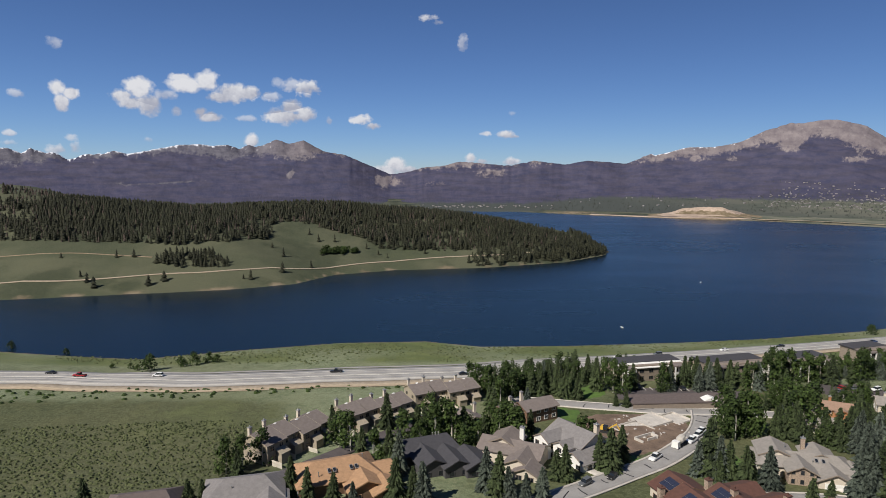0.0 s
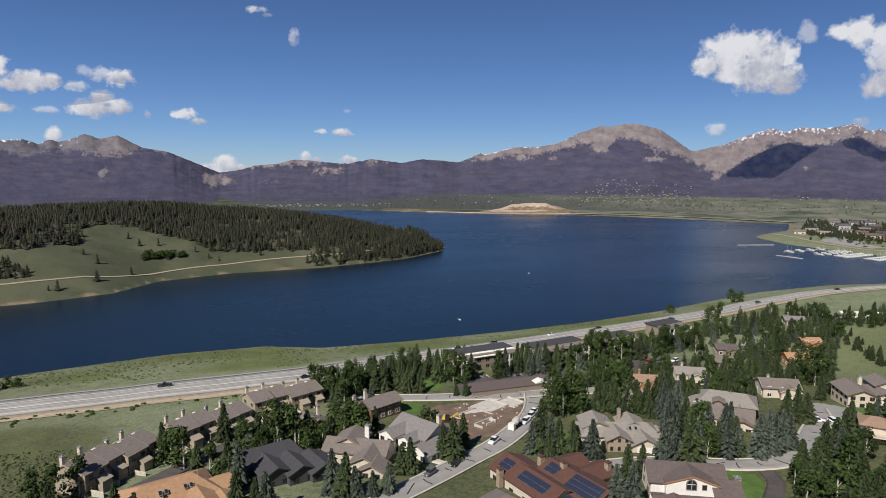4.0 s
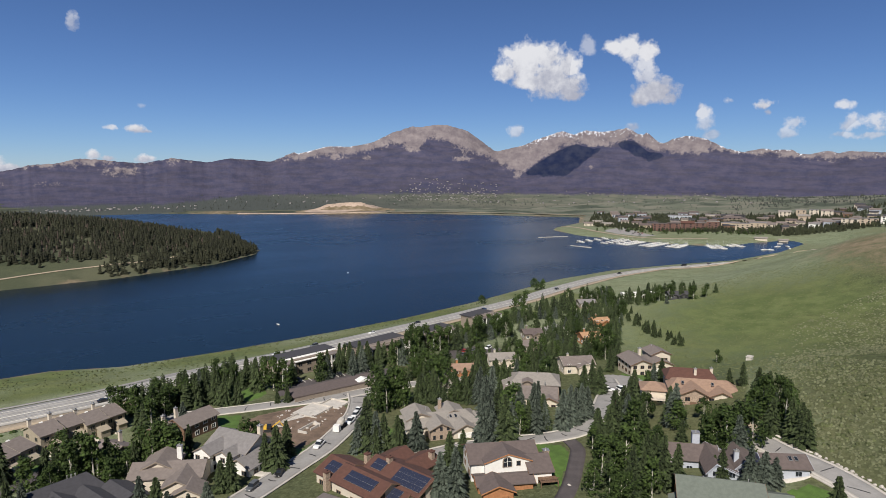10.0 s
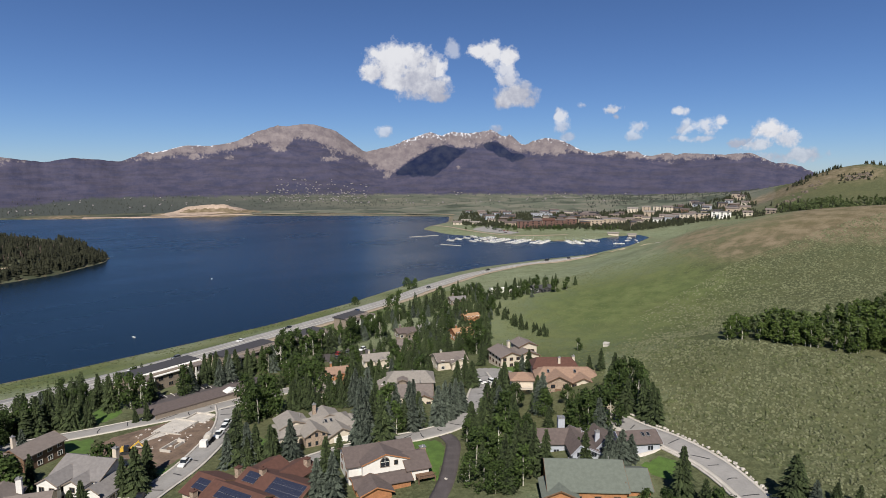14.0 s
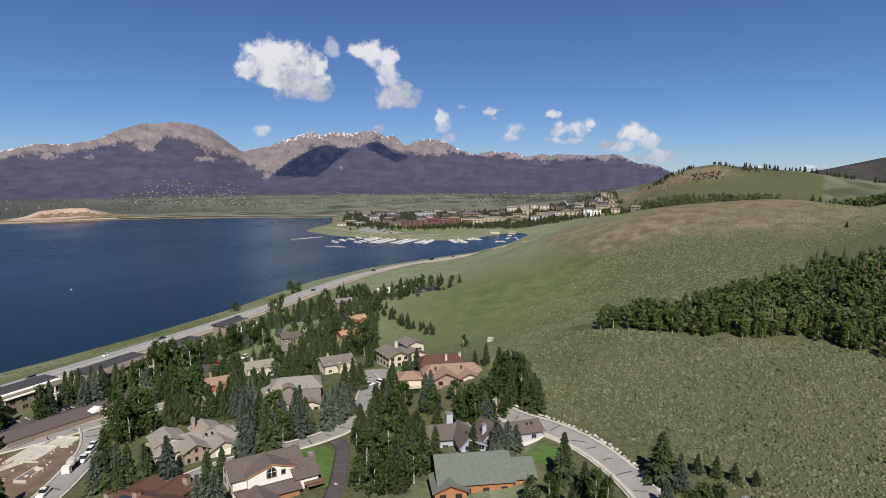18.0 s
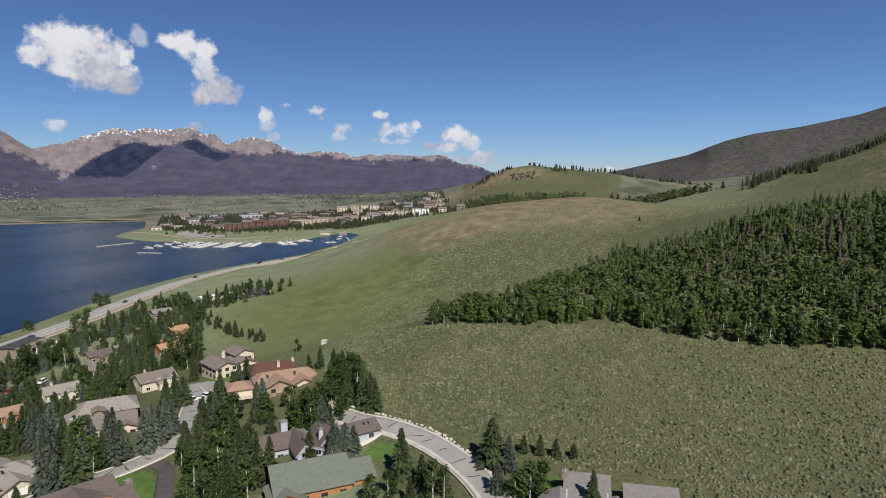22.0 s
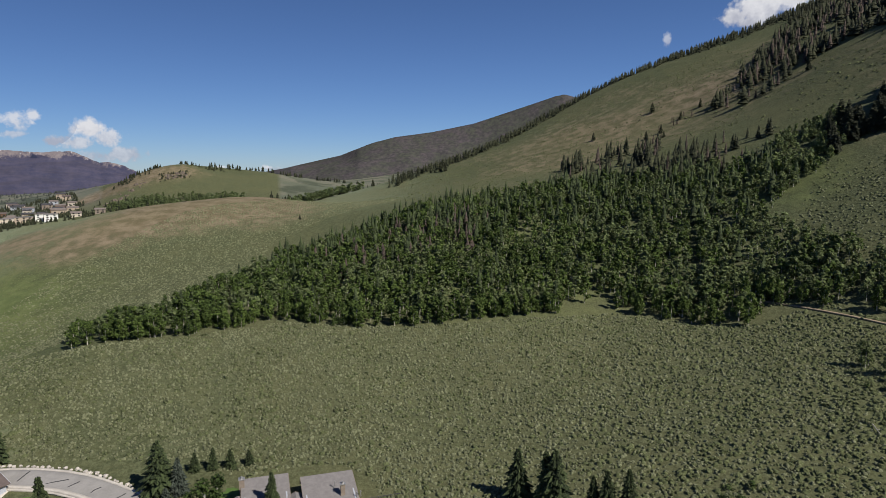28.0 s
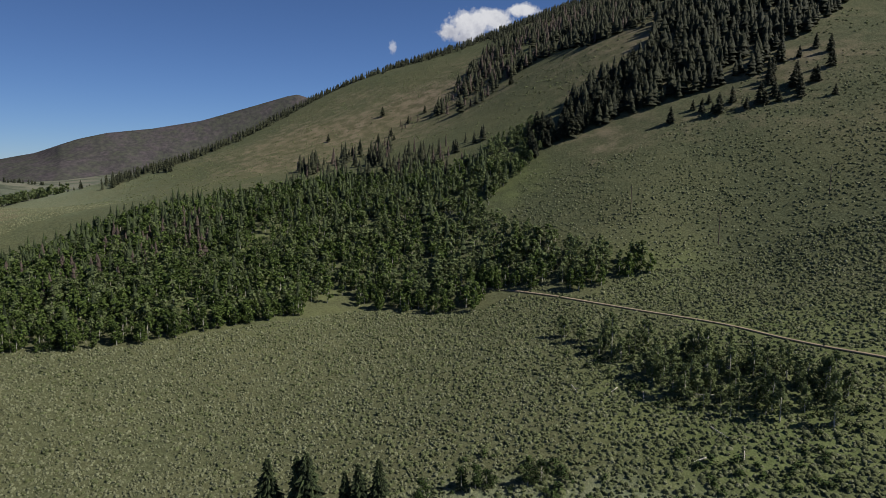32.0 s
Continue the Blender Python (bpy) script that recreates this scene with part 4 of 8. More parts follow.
    part("cap", Solid().box(x, y, z + h, wide + 0.25, wide * 0.9 + 0.25, 0.2).tube(x, y, z + h + 0.2, z + h + 0.7, 0.22, 0.2), cap or METAL, c)


def vents(parent, spots):
    for x, y, z in spots:
        part("vent_pipe", Solid().tube(x, y, z - 0.5, z + 0.7, 0.12, 0.12, 6).tube(x, y, z + 0.7, z + 0.85, 0.2, 0.16, 6), METAL, parent)


def skylight(parent, x, y, z, pitch_deg, turn):
    """A small raised pane in a roof slope."""
    m = pose(x, y, z, 0, 0, turn) @ pose(0, 0, 0, pitch_deg, 0, 0)
    s = part("skylight", shared("skylight", lambda: Solid().box(0, 0, -0.1, 0.9, 1.5, 0.24).mesh("skylight", METAL)), None, parent, at=m)
    part("pane", shared("skypane", lambda: Solid().box(0, 0, 0.14, 0.7, 1.3, 0.03).mesh("pane", GLASS)), None, s)


def solar_array(parent, x, y, z, pitch_deg, turn, nx, ny):
    m = pose(x, y, z, 0, 0, turn) @ pose(0, 0, 0, pitch_deg, 0, 0)
    base = part("solar_rack", Solid().box(0, 0, 0.05, nx * 1.05, ny * 1.75, 0.06), METAL, parent, at=m)
    me = shared("solarpanel", lambda: Solid().box(0, 0, 0.12, 0.99, 1.68, 0.05).mesh("solar_panel", SOLAR))
    for i in range(nx):
        for j in range(ny):
            part("solar_panel", me, None, base, at=pose((i - (nx - 1) / 2) * 1.05, (j - (ny - 1) / 2) * 1.75, 0))


def deck(parent, x, y, z, w, d, mat):
    k = part("deck", Solid().box(x, y, z - 0.25, w, d, 0.25), mat, parent)
    for a in (-1, 1):
        part("post", Solid().box(x + a * (w / 2 - 0.15), y - d / 2 + 0.15, z - 3.2, 0.25, 0.25, 3.0), mat, k)
    rail = Solid().box(x, y - d / 2 + 0.05, z + 0.95, w, 0.1, 0.1)
    for i in range(int(w / 0.5) + 1):
        rail.box(x - w / 2 + i * w / int(w / 0.5), y - d / 2 + 0.05, z, 0.07, 0.07, 0.95)
    part("railing", rail, mat, k)


def spline(pts, step):
    """Points along a smooth curve through pts."""
    P = np.array(pts, float)
    P = np.vstack([2 * P[0] - P[1], P, 2 * P[-1] - P[-2]])
    out = []
    for i in range(1, len(P) - 2):
        n = max(2, int(np.linalg.norm(P[i + 1] - P[i]) / step))
        for k in range(n):
            t = k / n
            a, b, c, d = P[i - 1], P[i], P[i + 1], P[i + 2]
            out.append(0.5 * (2 * b + (c - a) * t + (2 * a - 5 * b + 4 * c - d) * t * t + (3 * b - a - 3 * c + d) * t ** 3))
    out.append(P[-2])
    return np.array(out)


def ribbon(name, pts, width, mat, label, lift=0.22, off=0.0, step=4.0, across=4, kind="structure", parent=None):
    """A strip of surface laid on the ground along a curve, with a lip of earth at its sides."""
    c = spline(pts, step)
    t = np.gradient(c, axis=0)
    t /= np.linalg.norm(t, axis=1)[:, None]
    nrm = np.stack([t[:, 1], -t[:, 0]], 1)
    cols, hs = [], []
    mid = land(c[:, 0], c[:, 1])
    for j in range(across + 1):
        o = off + (j / across - 0.5) * width
        q = c + nrm * o
        g = land(q[:, 0], q[:, 1])
        cols.append(q)
        hs.append(np.maximum(g, 0.35 * mid + 0.65 * g) + lift)
    for j, o in ((0, -0.3), (len(cols) - 1, 0.3)):
        q = cols[j] + nrm * o
        k = (np.c_[q, hs[j] - 0.9])
        cols.insert(0 if o < 0 else len(cols), k[:, :2])
        hs.insert(0 if o < 0 else len(hs), k[:, 2])
    n, m = len(c), len(cols)
    verts = [(cols[j][i][0], cols[j][i][1], hs[j][i]) for i in range(n) for j in range(m)]
    faces = [(i * m + j, (i + 1) * m + j, (i + 1) * m + j + 1, i * m + j + 1) for i in range(n - 1) for j in range(m - 1)]
    ob = new(name, mesh_from(name, verts, [f[::-1] for f in faces], mat, True))
    if parent is not None:
        ob.parent = parent
        return ob
    return tagged(ob, label, kind=kind)


def patch(name, pts, mat, label, lift=0.15, kind="structure", cell=2.5):
    """An area of surface laid on the ground, cut out of a fine grid along its outline."""
    P = np.array(pts, float)
    d0, d1 = P.min(0) - cell, P.max(0) + cell
    xs, ys = np.arange(d0[0], d1[0], cell), np.arange(d0[1], d1[1], cell)
    X, Y = np.meshgrid(xs, ys)
    dist, ins = chain_distance(X, Y, P, True)
    keep = ins | (dist < cell * 0.75)
    ctr = P.mean(0)
    Z = land(X, Y) + np.where(ins, lift, -0.3)
    idx = -np.ones(X.shape, int)
    verts, faces = [], []
    for i in range(X.shape[0]):
        for j in range(X.shape[1]):
            if keep[i, j]:
                idx[i, j] = len(verts)
                verts.append((X[i, j], Y[i, j], Z[i, j]))
    for i in range(X.shape[0] - 1):
        for j in range(X.shape[1] - 1):
            q = (idx[i, j], idx[i, j + 1], idx[i + 1, j + 1], idx[i + 1, j])
            if min(q) >= 0:
                faces.append(q)
    return tagged(new(name, mesh_from(name, verts, faces, mat, True)), label, kind=kind)

# ---- roads, lots and yards ----
HIGHWAY_LINE = [polar(a, r) for a, r in ((-62, 470), (-50, 400), (-36, 339), (-28, 308), (-19.7, 289), (-9, 282), (0.9, 284), (13.9, 310), (21, 335), (28, 372), (34, 414), (38.7, 459), (41, 493), (44.4, 545), (46.8, 583), (49.3, 617), (51.9, 648), (54.4, 676), (56.5, 702), (60, 760), (63, 830))]
highway = ribbon("highway", HIGHWAY_LINE, 20.0, HIGHWAY, "sun-bleached four-lane asphalt highway along the lake", 0.3, step=6)
for o in (-6.9, 6.9):
    ribbon("lane_line", HIGHWAY_LINE, 0.2, LINE, "", 0.37, o, 6, 1, parent=highway)
for o in (-0.25, 0.25):
    ribbon("centre_line", HIGHWAY_LINE, 0.15, LINE, "", 0.37, o, 6, 1, parent=highway)
TYRE = plain("tyre-darkened asphalt", (0.315, 0.30, 0.285), 0.9, 0.12, 0.12, 0.05)
for o in (-5.2, -1.9, 1.9, 5.2):
    ribbon("wheel_track", HIGHWAY_LINE, 1.9, TYRE, "", 0.335, o, 6, 1, parent=highway)
ribbon("guard_rail_path", [polar(a, r + 13) for a, r in ((-62, 470), (-50, 400), (-36, 339), (-28, 308), (-19.7, 289), (-9, 282), (0.9, 284), (13.9, 310), (21, 335), (28, 372))], 2.4, ASPHALT, "narrow pale cycle path beside the highway", 0.22, step=6, across=1)
ribbon("road_shoulder", HIGHWAY_LINE, 9.0, TRACK, "pale gravel shoulder of the highway", 0.2, 13.0, step=6, across=2)
STREET_A = [(-8, 126), (14, 145), (37.5, 161.7), (53.9, 173.8), (68.8, 184.6), (86, 203), (95, 218), (100, 231)]
STREET_B = [(28, 244), (46.5, 240), (65, 235.5), (84.7, 231), (104, 231), (128, 229), (152, 222), (176, 212)]
STREET_C = [(88, 157.5), (100, 157.5), (114, 154.5), (129, 148.5), (143, 146), (156, 150), (172, 163), (188, 176), (197, 187)]
STREET_D = [(171, 105), (167, 93), (164.5, 80), (159.5, 66), (151, 53), (139, 41), (122, 31), (100, 24)]
street_a = ribbon("street_a", STREET_A, 8.5, ASPHALT, "pale cracked residential street", 0.25)
street_b = ribbon("street_b", STREET_B, 8.0, ASPHALT, "pale cracked street past the building site", 0.27)
street_c = ribbon("street_c", STREET_C, 8.5, ASPHALT, "pale residential street ending in a turning circle", 0.25)
street_d = ribbon("street_d", STREET_D, 8.5, ASPHALT, "curved pale street along the sagebrush slope", 0.3)
for st, line, w in ((street_a, STREET_A, 8.5), (street_b, STREET_B, 8.0), (street_c, STREET_C, 8.5), (street_d, STREET_D, 8.5)):
    for o in (-1, 1):
        ribbon("gutter", line, 0.8, CONCRETE, "", 0.34, o * (w / 2 - 0.2), 4, 1, parent=st)
    c = spline(line, 9.0)
    rng = random.Random(7)
    for i in range(1, len(c) - 1):
        a, b = c[i], c[i + 1]
        t = (b - a) / np.linalg.norm(b - a)
        n = np.array([-t[1], t[0]])
        if rng.random() < 0.75:
            p, q = a + n * rng.uniform(-3.3, 0), a + n * rng.uniform(0.5, 3.3) + t * rng.uniform(-1.5, 1.5)
        else:
            p, q = a + n * rng.uniform(-2, 2), b * 0.7 + a * 0.3 + n * rng.uniform(-2, 2)
        ribbon("tar_line", [p, (p + q) / 2 + t * rng.uniform(-0.4, 0.4), q], 0.28, CRACK, "", 0.36, 0, 2, 1, parent=st)
patch("turning_circle", [(196 + 13 * math.cos(a), 183 + 13 * math.sin(a)) for a in np.linspace(0, 6, 14)], ASPHALT, "pale asphalt turning circle", 0.24, cell=1.5)
ribbon("driveway_dark", [(134, 142), (131, 135), (122, 126.5), (112, 118), (103, 112)], 4.6, TARMAC, "dark tarmac driveway beside a lawn", 0.24)
ribbon("driveway_tan", [(117, 154), (116, 160), (113, 166)], 8.0, CONCRETE, "pale driveway to two garages", 0.24)
ribbon("driveway_white", [(50, 171), (46, 176), (43, 181)], 6.0, CONCRETE, "pale concrete driveway", 0.24)
ribbon("driveway_grey", [(164, 83), (159, 84), (155, 86)], 5.5, CONCRETE, "pale concrete driveway", 0.26)
ribbon("driveway_terra", [(172, 102), (176, 109), (177, 118)], 5.5, TRACK, "pale gravel driveway under trees", 0.24)
ribbon("condo_lane", [(-52, 160), (-36, 182), (-22, 200), (-6, 214), (8, 224)], 6.5, TARMAC, "dark tarmac lane in front of the row houses", 0.24)
patch("parking_lot", [(70, 244), (72, 262), (100, 262), (128, 259), (128, 242), (100, 242)], TARMAC, "dark parking lot with white bays", 0.2)
patch("parking_lot_east", [(158, 258), (162, 272), (186, 272), (196, 258), (180, 250)], TARMAC, "dark parking lot among trees", 0.2)
for i in range(17):
    x = 74 + i * 3.1
    ribbon("parking_bay_line", [(x, 256.5), (x, 259), (x, 261.5)], 0.16, LINE, "white parking bay line", 0.3, 0, 2, 1)
patch("parking_court", [(232, 266), (236, 280), (252, 284), (258, 272), (246, 262)], ASPHALT, "pale asphalt court between houses", 0.2)
ribbon("gutter_band", STREET_D, 1.5, CONCRETE, "wide pale concrete gutter along the curved street", 0.37, 3.2, 4, 1)
patch("lawn_arch", [(118, 147), (124, 148), (130, 141), (128, 135), (118, 126), (110, 119), (108, 124), (113, 132)], LAWN, "bright mown lawn beside a driveway", 0.12, cell=1.5)
patch("lawn_west", [(52, 246), (50, 258), (58, 268), (70, 264), (68, 250), (62, 246)], LAWN, "green mown lawn with a path", 0.12, cell=2)
patch("lawn_tan", [(84, 172), (84, 190), (92, 194), (94, 186), (98, 168), (92, 165)], LAWN, "green lawn beside the tan house", 0.12, cell=2)
patch("lawn_grey", [(158, 72), (150, 66), (146, 74), (150, 82), (158, 79)], LAWN, "green lawn by the curved street", 0.12, cell=1.5)
patch("lawn_beige", [(214, 178), (206, 170), (200, 178), (210, 192)], LAWN, "green lawn before a beige house", 0.12, cell=2)
patch("lawn_white", [(34, 228), (40, 238), (54, 232), (48, 216)], LAWN, "green lawn behind a white house", 0.12, cell=2)
patch("lawn_rows", [(-20, 214), (-14, 226), (-6, 228), (-8, 216)], LAWN, "green lawn between row houses", 0.12, cell=1.5)
patch("lawn_end", [(152, 28), (147, 17), (140, 22), (143, 34)], LAWN, "green lawn below the sagebrush slope", 0.12, cell=1.5)
patch("lawn_site", [(52, 178), (48, 186), (52, 190), (64, 186), (60, 180)], LAWN, "green lawn strip below the building site", 0.12, cell=1.5)
patch("building_site_ground", [(50, 190), (48, 212), (52, 226), (70, 229), (90, 225), (90, 212), (82, 204), (72, 193), (62, 187)], EARTH, "brown dug earth of a building site", 0.1, cell=2)
ribbon("hill_track", [(228, -156), (212.6, -161.5), (193.6, -167.5), (176.3, -173), (152.7, -178.6), (132, -182.5), (113.5, -183.8), (96.7, -183), (82, -182.8), (66, -184), (40, -186)], 1.3, TRAIL, "pale dirt track across the sagebrush", 0.2, across=1)
ribbon("site_track", [polar(a, r) for a, r in ((61.5, 206), (59.5, 214), (58.6, 222))], 4.0, TRACK, "bare pale earth bank", 0.15, across=2)
ribbon("cape_road", [(-480, 505), (-400, 508), (-323, 517), (-248, 545), (-206, 558), (-150, 589), (-116, 620), (-67, 653), (-8, 675), (39, 688), (100, 716), (160, 768)], 2.6, TRACK, "pale dirt road along the cape", 0.3, step=12, across=2)
ribbon("cape_trail", [(-480, 560), (-400, 566), (-330, 572), (-270, 576)], 1.6, TRAIL, "faint dirt trail in the meadow", 0.3, step=12, across=2)

# ---- houses ----
def house(label, x, y, face, z=None, group="houses of the estate"):
    return thing("house", label, "house", x, y, face, z, group)


# tan-roofed house with two garages
h = house("large cream house with a grey tan roof and white garages", 106, 176, 196)
gable(h, 0, 0, 25, 11, 4.0, 0.42, "x", 0.75, CREAM, R_TAN, wins=((270, 3, 1), (180, 5, 1)))
gable(h, -7, 2.5, 9, 9, 5.4, 0.42, "y", 0, CREAM, R_TAN, trim=TAUPE, wins=((180, 2, 2),))
gable(h, 5, 3.5, 8, 8, 5.0, 0.42, "y", 0, CREAM, R_TAN, trim=TAUPE)
gable(h, -2, -6, 7, 8, 4.6, 0.5, "y", 0, MASONRY, R_TAN, trim=TAUPE, wins=((0, 3, 2),))
gable(h, 6.3, -6, 8.5, 9, 3.2, 0.5, "y", 0, CREAM, R_TAN, trim=TAUPE)
gable(h, 13, -3.4, 6, 9, 3.2, 0.5, "y", 0, CREAM, R_TAN, trim=TAUPE)
garage_door(h, 6.3, -10.6, 0, 5.2, 0)
garage_door(h, 13, -8.0, 0, 3.0, 0)
for sx in (3.2, 5.0):
    skylight(h, sx, -2.9, 5.35, 22.8, 0)
chimney(h, 1.5, 5.2, 5, 3.6, MASONRY)
vents(h, [(2, -3.5, 5.1), (-4, 3, 6.5)])

# red-brown house with solar panels
h = house("cream and cedar house with red brown roof and solar panels", 70.5, 146, 162, ground_at(71, 148) - 1.6)
gable(h, 4.2, -3.5, 12, 21, 5.2, 0.42, "y", 0, CREAM, R_RED, trim=BROWN, wins=((0, 3, 2), (90, 4, 2), (270, 3, 1)))
part("lower_wall", Solid().box(4.2, -14.1, -2.5, 9.0, 0.3, 4.6), CEDAR, h, "cedar-clad lower wall")
solar_array(h, 1.2, -8.6, 5.2 + 3.0 * 0.42 + 0.12, 22.8, -90, 10, 3)
solar_array(h, 1.6, 3.6, 5.2 + 3.4 * 0.42 + 0.12, 22.8, -90, 4, 2)
gable(h, -4.2, 2.0, 11, 17, 4.8, 0.42, "y", 0, CREAM, R_RED, trim=BROWN, wins=((0, 2, 2), (270, 3, 1)))
solar_array(h, -7.0, 1.6, 4.8 + 2.7 * 0.42 + 0.12, 22.8, -90, 10, 2)
gable(h, -2.4, -6.5, 7.4, 10, 3.6, 0.42, "y", 0, CREAM, R_RED, trim=BROWN, wins=((0, 2, 1),))
solar_array(h, -4.3, -6.4, 3.6 + 1.8 * 0.42 + 0.12, 22.8, -90, 7, 2)
gable(h, -3.0, 13.5, 12, 9, 4.4, 0.42, "y", 0, CREAM, R_RED, trim=BROWN, wins=((270, 2, 1),))
solar_array(h, -6.1, 13.0, 4.4 + 2.9 * 0.42 + 0.12, 22.8, -90, 6, 2)
gable(h, 13, 0, 11, 8, 4.4, 0.42, "x", 0, CREAM, R_RED, trim=BROWN, wins=((0, 2, 1), (90, 2, 1)))
gable(h, 9, 7, 12, 8, 4.8, 0.42, "x", 0, CREAM, R_RED, trim=BROWN)
for cx, cy, cz in ((-10.6, 11.5, 4.4), (2.6, 9.6, 5.4), (3.6, 1.6, 6.6), (16.6, -2.4, 4.8)):
    chimney(h, cx, cy, cz, 2.3, MASONRY, 1.5, R_RED)

# brown-roofed house with an arched window
h = house("white and cedar house with a brown roof and arched window", 103, 137, 203)
gable(h, 0, 1, 19, 12, 5.6, 0.45, "x", 0, WHITE, R_BROWN, trim=BROWN, wins=((90, 2, 2), (270, 2, 2), (180, 4, 2)))
gable(h, 0.5, -3.0, 13, 8, 6.2, 0.33, "y", 0, WHITE, R_BROWN, trim=CEDAR, over=0.35)
gable(h, -1.5, -9.5, 15, 6, 2.9, 0.3, "x", 0, CEDAR, R_BROWN, trim=CEDAR)
gable(h, -4.5, -13.0, 8, 7, 2.9, 0.4, "y", 0, CEDAR, R_BROWN, trim=CEDAR)
gable(h, 9.0, -4.5, 6, 11, 4.4, 0.42, "x", 0, WHITE, R_BROWN, trim=BROWN, wins=((0, 1, 1), (90, 2, 1)))
garage_door(h, -4.5, -17.1, -0.3, 4.8, 0, CEDAR)
n = 12
a = part("arched_window", Solid().add([(1.35 * math.cos(math.pi * i / n), 0.02, 1.0 + 1.35 * math.sin(math.pi * i / n)) for i in range(n + 1)] + [(-1.35, 0.02, -0.6), (1.35, 0.02, -0.6)]
                                      + [(1.35 * math.cos(math.pi * i / n), 0.25, 1.0 + 1.35 * math.sin(math.pi * i / n)) for i in range(n + 1)] + [(-1.35, 0.25, -0.6), (1.35, 0.25, -0.6)],
                                      [tuple(range(n + 2, -1, -1))] + [(i, i + 1, i + n + 4, i + n + 3) for i in range(n + 2)] + [(n + 2, 0, n + 3, 2 * n + 5)]),
         TAUPE, h, "arched window with white muntins", at=pose(0.2, -7.2, 5.2))
part("pane", Solid().add([(1.15 * math.cos(math.pi * i / n), -0.03, 1.0 + 1.15 * math.sin(math.pi * i / n)) for i in range(n + 1)] + [(-1.15, -0.03, -0.4), (1.15, -0.03, -0.4)], [tuple(range(n + 2, -1, -1))]), GLASS, a)
part("muntin", Solid().box(0, -0.07, -0.4, 0.09, 0.06, 2.5).box(0, -0.07, 0.95, 2.3, 0.06, 0.09), WHITE, a)
window(h, 3.4, -7.05, 4.9, 1.0, 1.2, 0, TAUPE)
chimney(h, 12.6, -2.5, 3, 3.6, MASONRY, 1.6)
deck(h, 10.5, -11.5, 2.6, 5, 3, BROWN)

# brown house in two offset halves
h = house("large brown house with a wide taupe roof", 156, 187, 219)
gable(h, 1, 6, 19, 13, 5.6, 0.4, "x", 0.6, TAUPE, R_TAN, wins=((180, 5, 2), (270, 2, 2), (90, 2, 2)))
gable(h, -1, -6, 20, 12, 4.2, 0.4, "x", 0, CREAM, R_TAUPE, trim=BROWN, wins=((270, 2, 1), (90, 2, 1), (0, 4, 1)))
gable(h, 6, -10, 7, 8, 3.6, 0.42, "y", 0, CREAM, R_TAUPE, trim=BROWN, wins=((0, 2, 1),))
gable(h, -9, 3, 7, 6, 4.0, 0.42, "y", 0, WHITE, R_TAN, wins=((0, 2, 1),))
gable(h, -2, -1.5, 3, 3, 7.2, 0.4, "y", 0, TAUPE, R_TAUPE)
vents(h, [(5, -2.5, 6.5), (4.5, -3.5, 6.3), (2, 5, 8.3)])
deck(h, -12.5, 0, 2.6, 4, 4, WHITE)

# beige house with brown roofs
h = house("beige gabled house with brown roofs", 222, 188, 205)
gable(h, -5, -2, 10, 15, 5.6, 0.4, "y", 0, CREAM, R_TAUPE, trim=BROWN, wins=((0, 3, 2), (270, 4, 2)))
gable(h, 5, -1, 11, 11, 4.2, 0.4, "y", 0, CREAM, R_TAUPE, trim=BROWN, wins=((0, 2, 1),))
gable(h, 8, 5, 9, 10, 7.0, 0.4, "y", 0, CREAM, R_TAUPE, trim=BROWN, wins=((0, 2, 2), (90, 2, 2)))
garage_door(h, 5, -6.6, 0, 4.8, 0)
chimney(h, -1, 3, 6, 3.2, CREAM, 1.3)
vents(h, [(-4, 3, 7.5), (7, 8, 8.5)])

# stone and stucco house with terracotta roofs
h = house("cream stucco and stone house with terracotta tan roofs", 193, 137, 224, 17.0)
gable(h, 0, 1, 23, 11, 6.2, 0.42, "x", 0.7, CREAM, R_TERRA, wins=((0, 5, 2), (90, 2, 2), (270, 2, 2)))
gable(h, -4, -5.5, 9, 8, 6.0, 0.5, "y", 0, MASONRY, R_TERRA, trim=BROWN, wins=((0, 2, 2),))
gable(h, 5, -5, 10, 8, 5.2, 0.45, "y", 0, CREAM, R_TERRA, trim=BROWN, wins=((0, 3, 2),))
gable(h, 13.5, -1.5, 8, 9, 4.4, 0.45, "x", 0.8, CREAM, R_TERRA, wins=((0, 2, 1),))
gable(h, -3, 9, 17, 10, 7.4, 0.5, "x", 0.5, CREAM, R_RED, wins=((270, 2, 2), (180, 4, 2)))
gable(h, -17, -1.5, 8, 8, 5.6, 0.4, "x", 0.9, CREAM, R_TERRA, wins=((0, 2, 1), (270, 1, 1)))
garage_door(h, 6.5, -9.1, 0.2, 3.2, 0, CEDAR)
part("door", Solid().box(-4.4, -9.6, 0, 2.2, 0.15, 3.4), BROWN, h)
deck(h, -17, -7.2, 2.9, 7, 3.2, CREAM)
for sx in (-7.0, 3.0):
    skylight(h, sx, -2.4, 7.9, 22.8, 0)
chimney(h, 4.5, 8.5, 7, 3.4, CREAM, 1.0)
chimney(h, -1.5, 6.0, 8, 2.6, CREAM, 0.9)

# blue grey house by the curved street
h = house("blue grey house with dark brown roofs and a tall chimney", 147, 105, 222, 16.5)
gable(h, -2, 3, 15, 9, 4.4, 0.55, "x", 0, BLUEGREY, R_BROWN, trim=BLUEGREY, wins=((270, 2, 2), (0, 3, 1)))
gable(h, 5, -3, 8, 13, 4.8, 0.62, "y", 0, BLUEGREY, R_BROWN, trim=BLUEGREY, wins=((0, 2, 2),), skew=0.5)
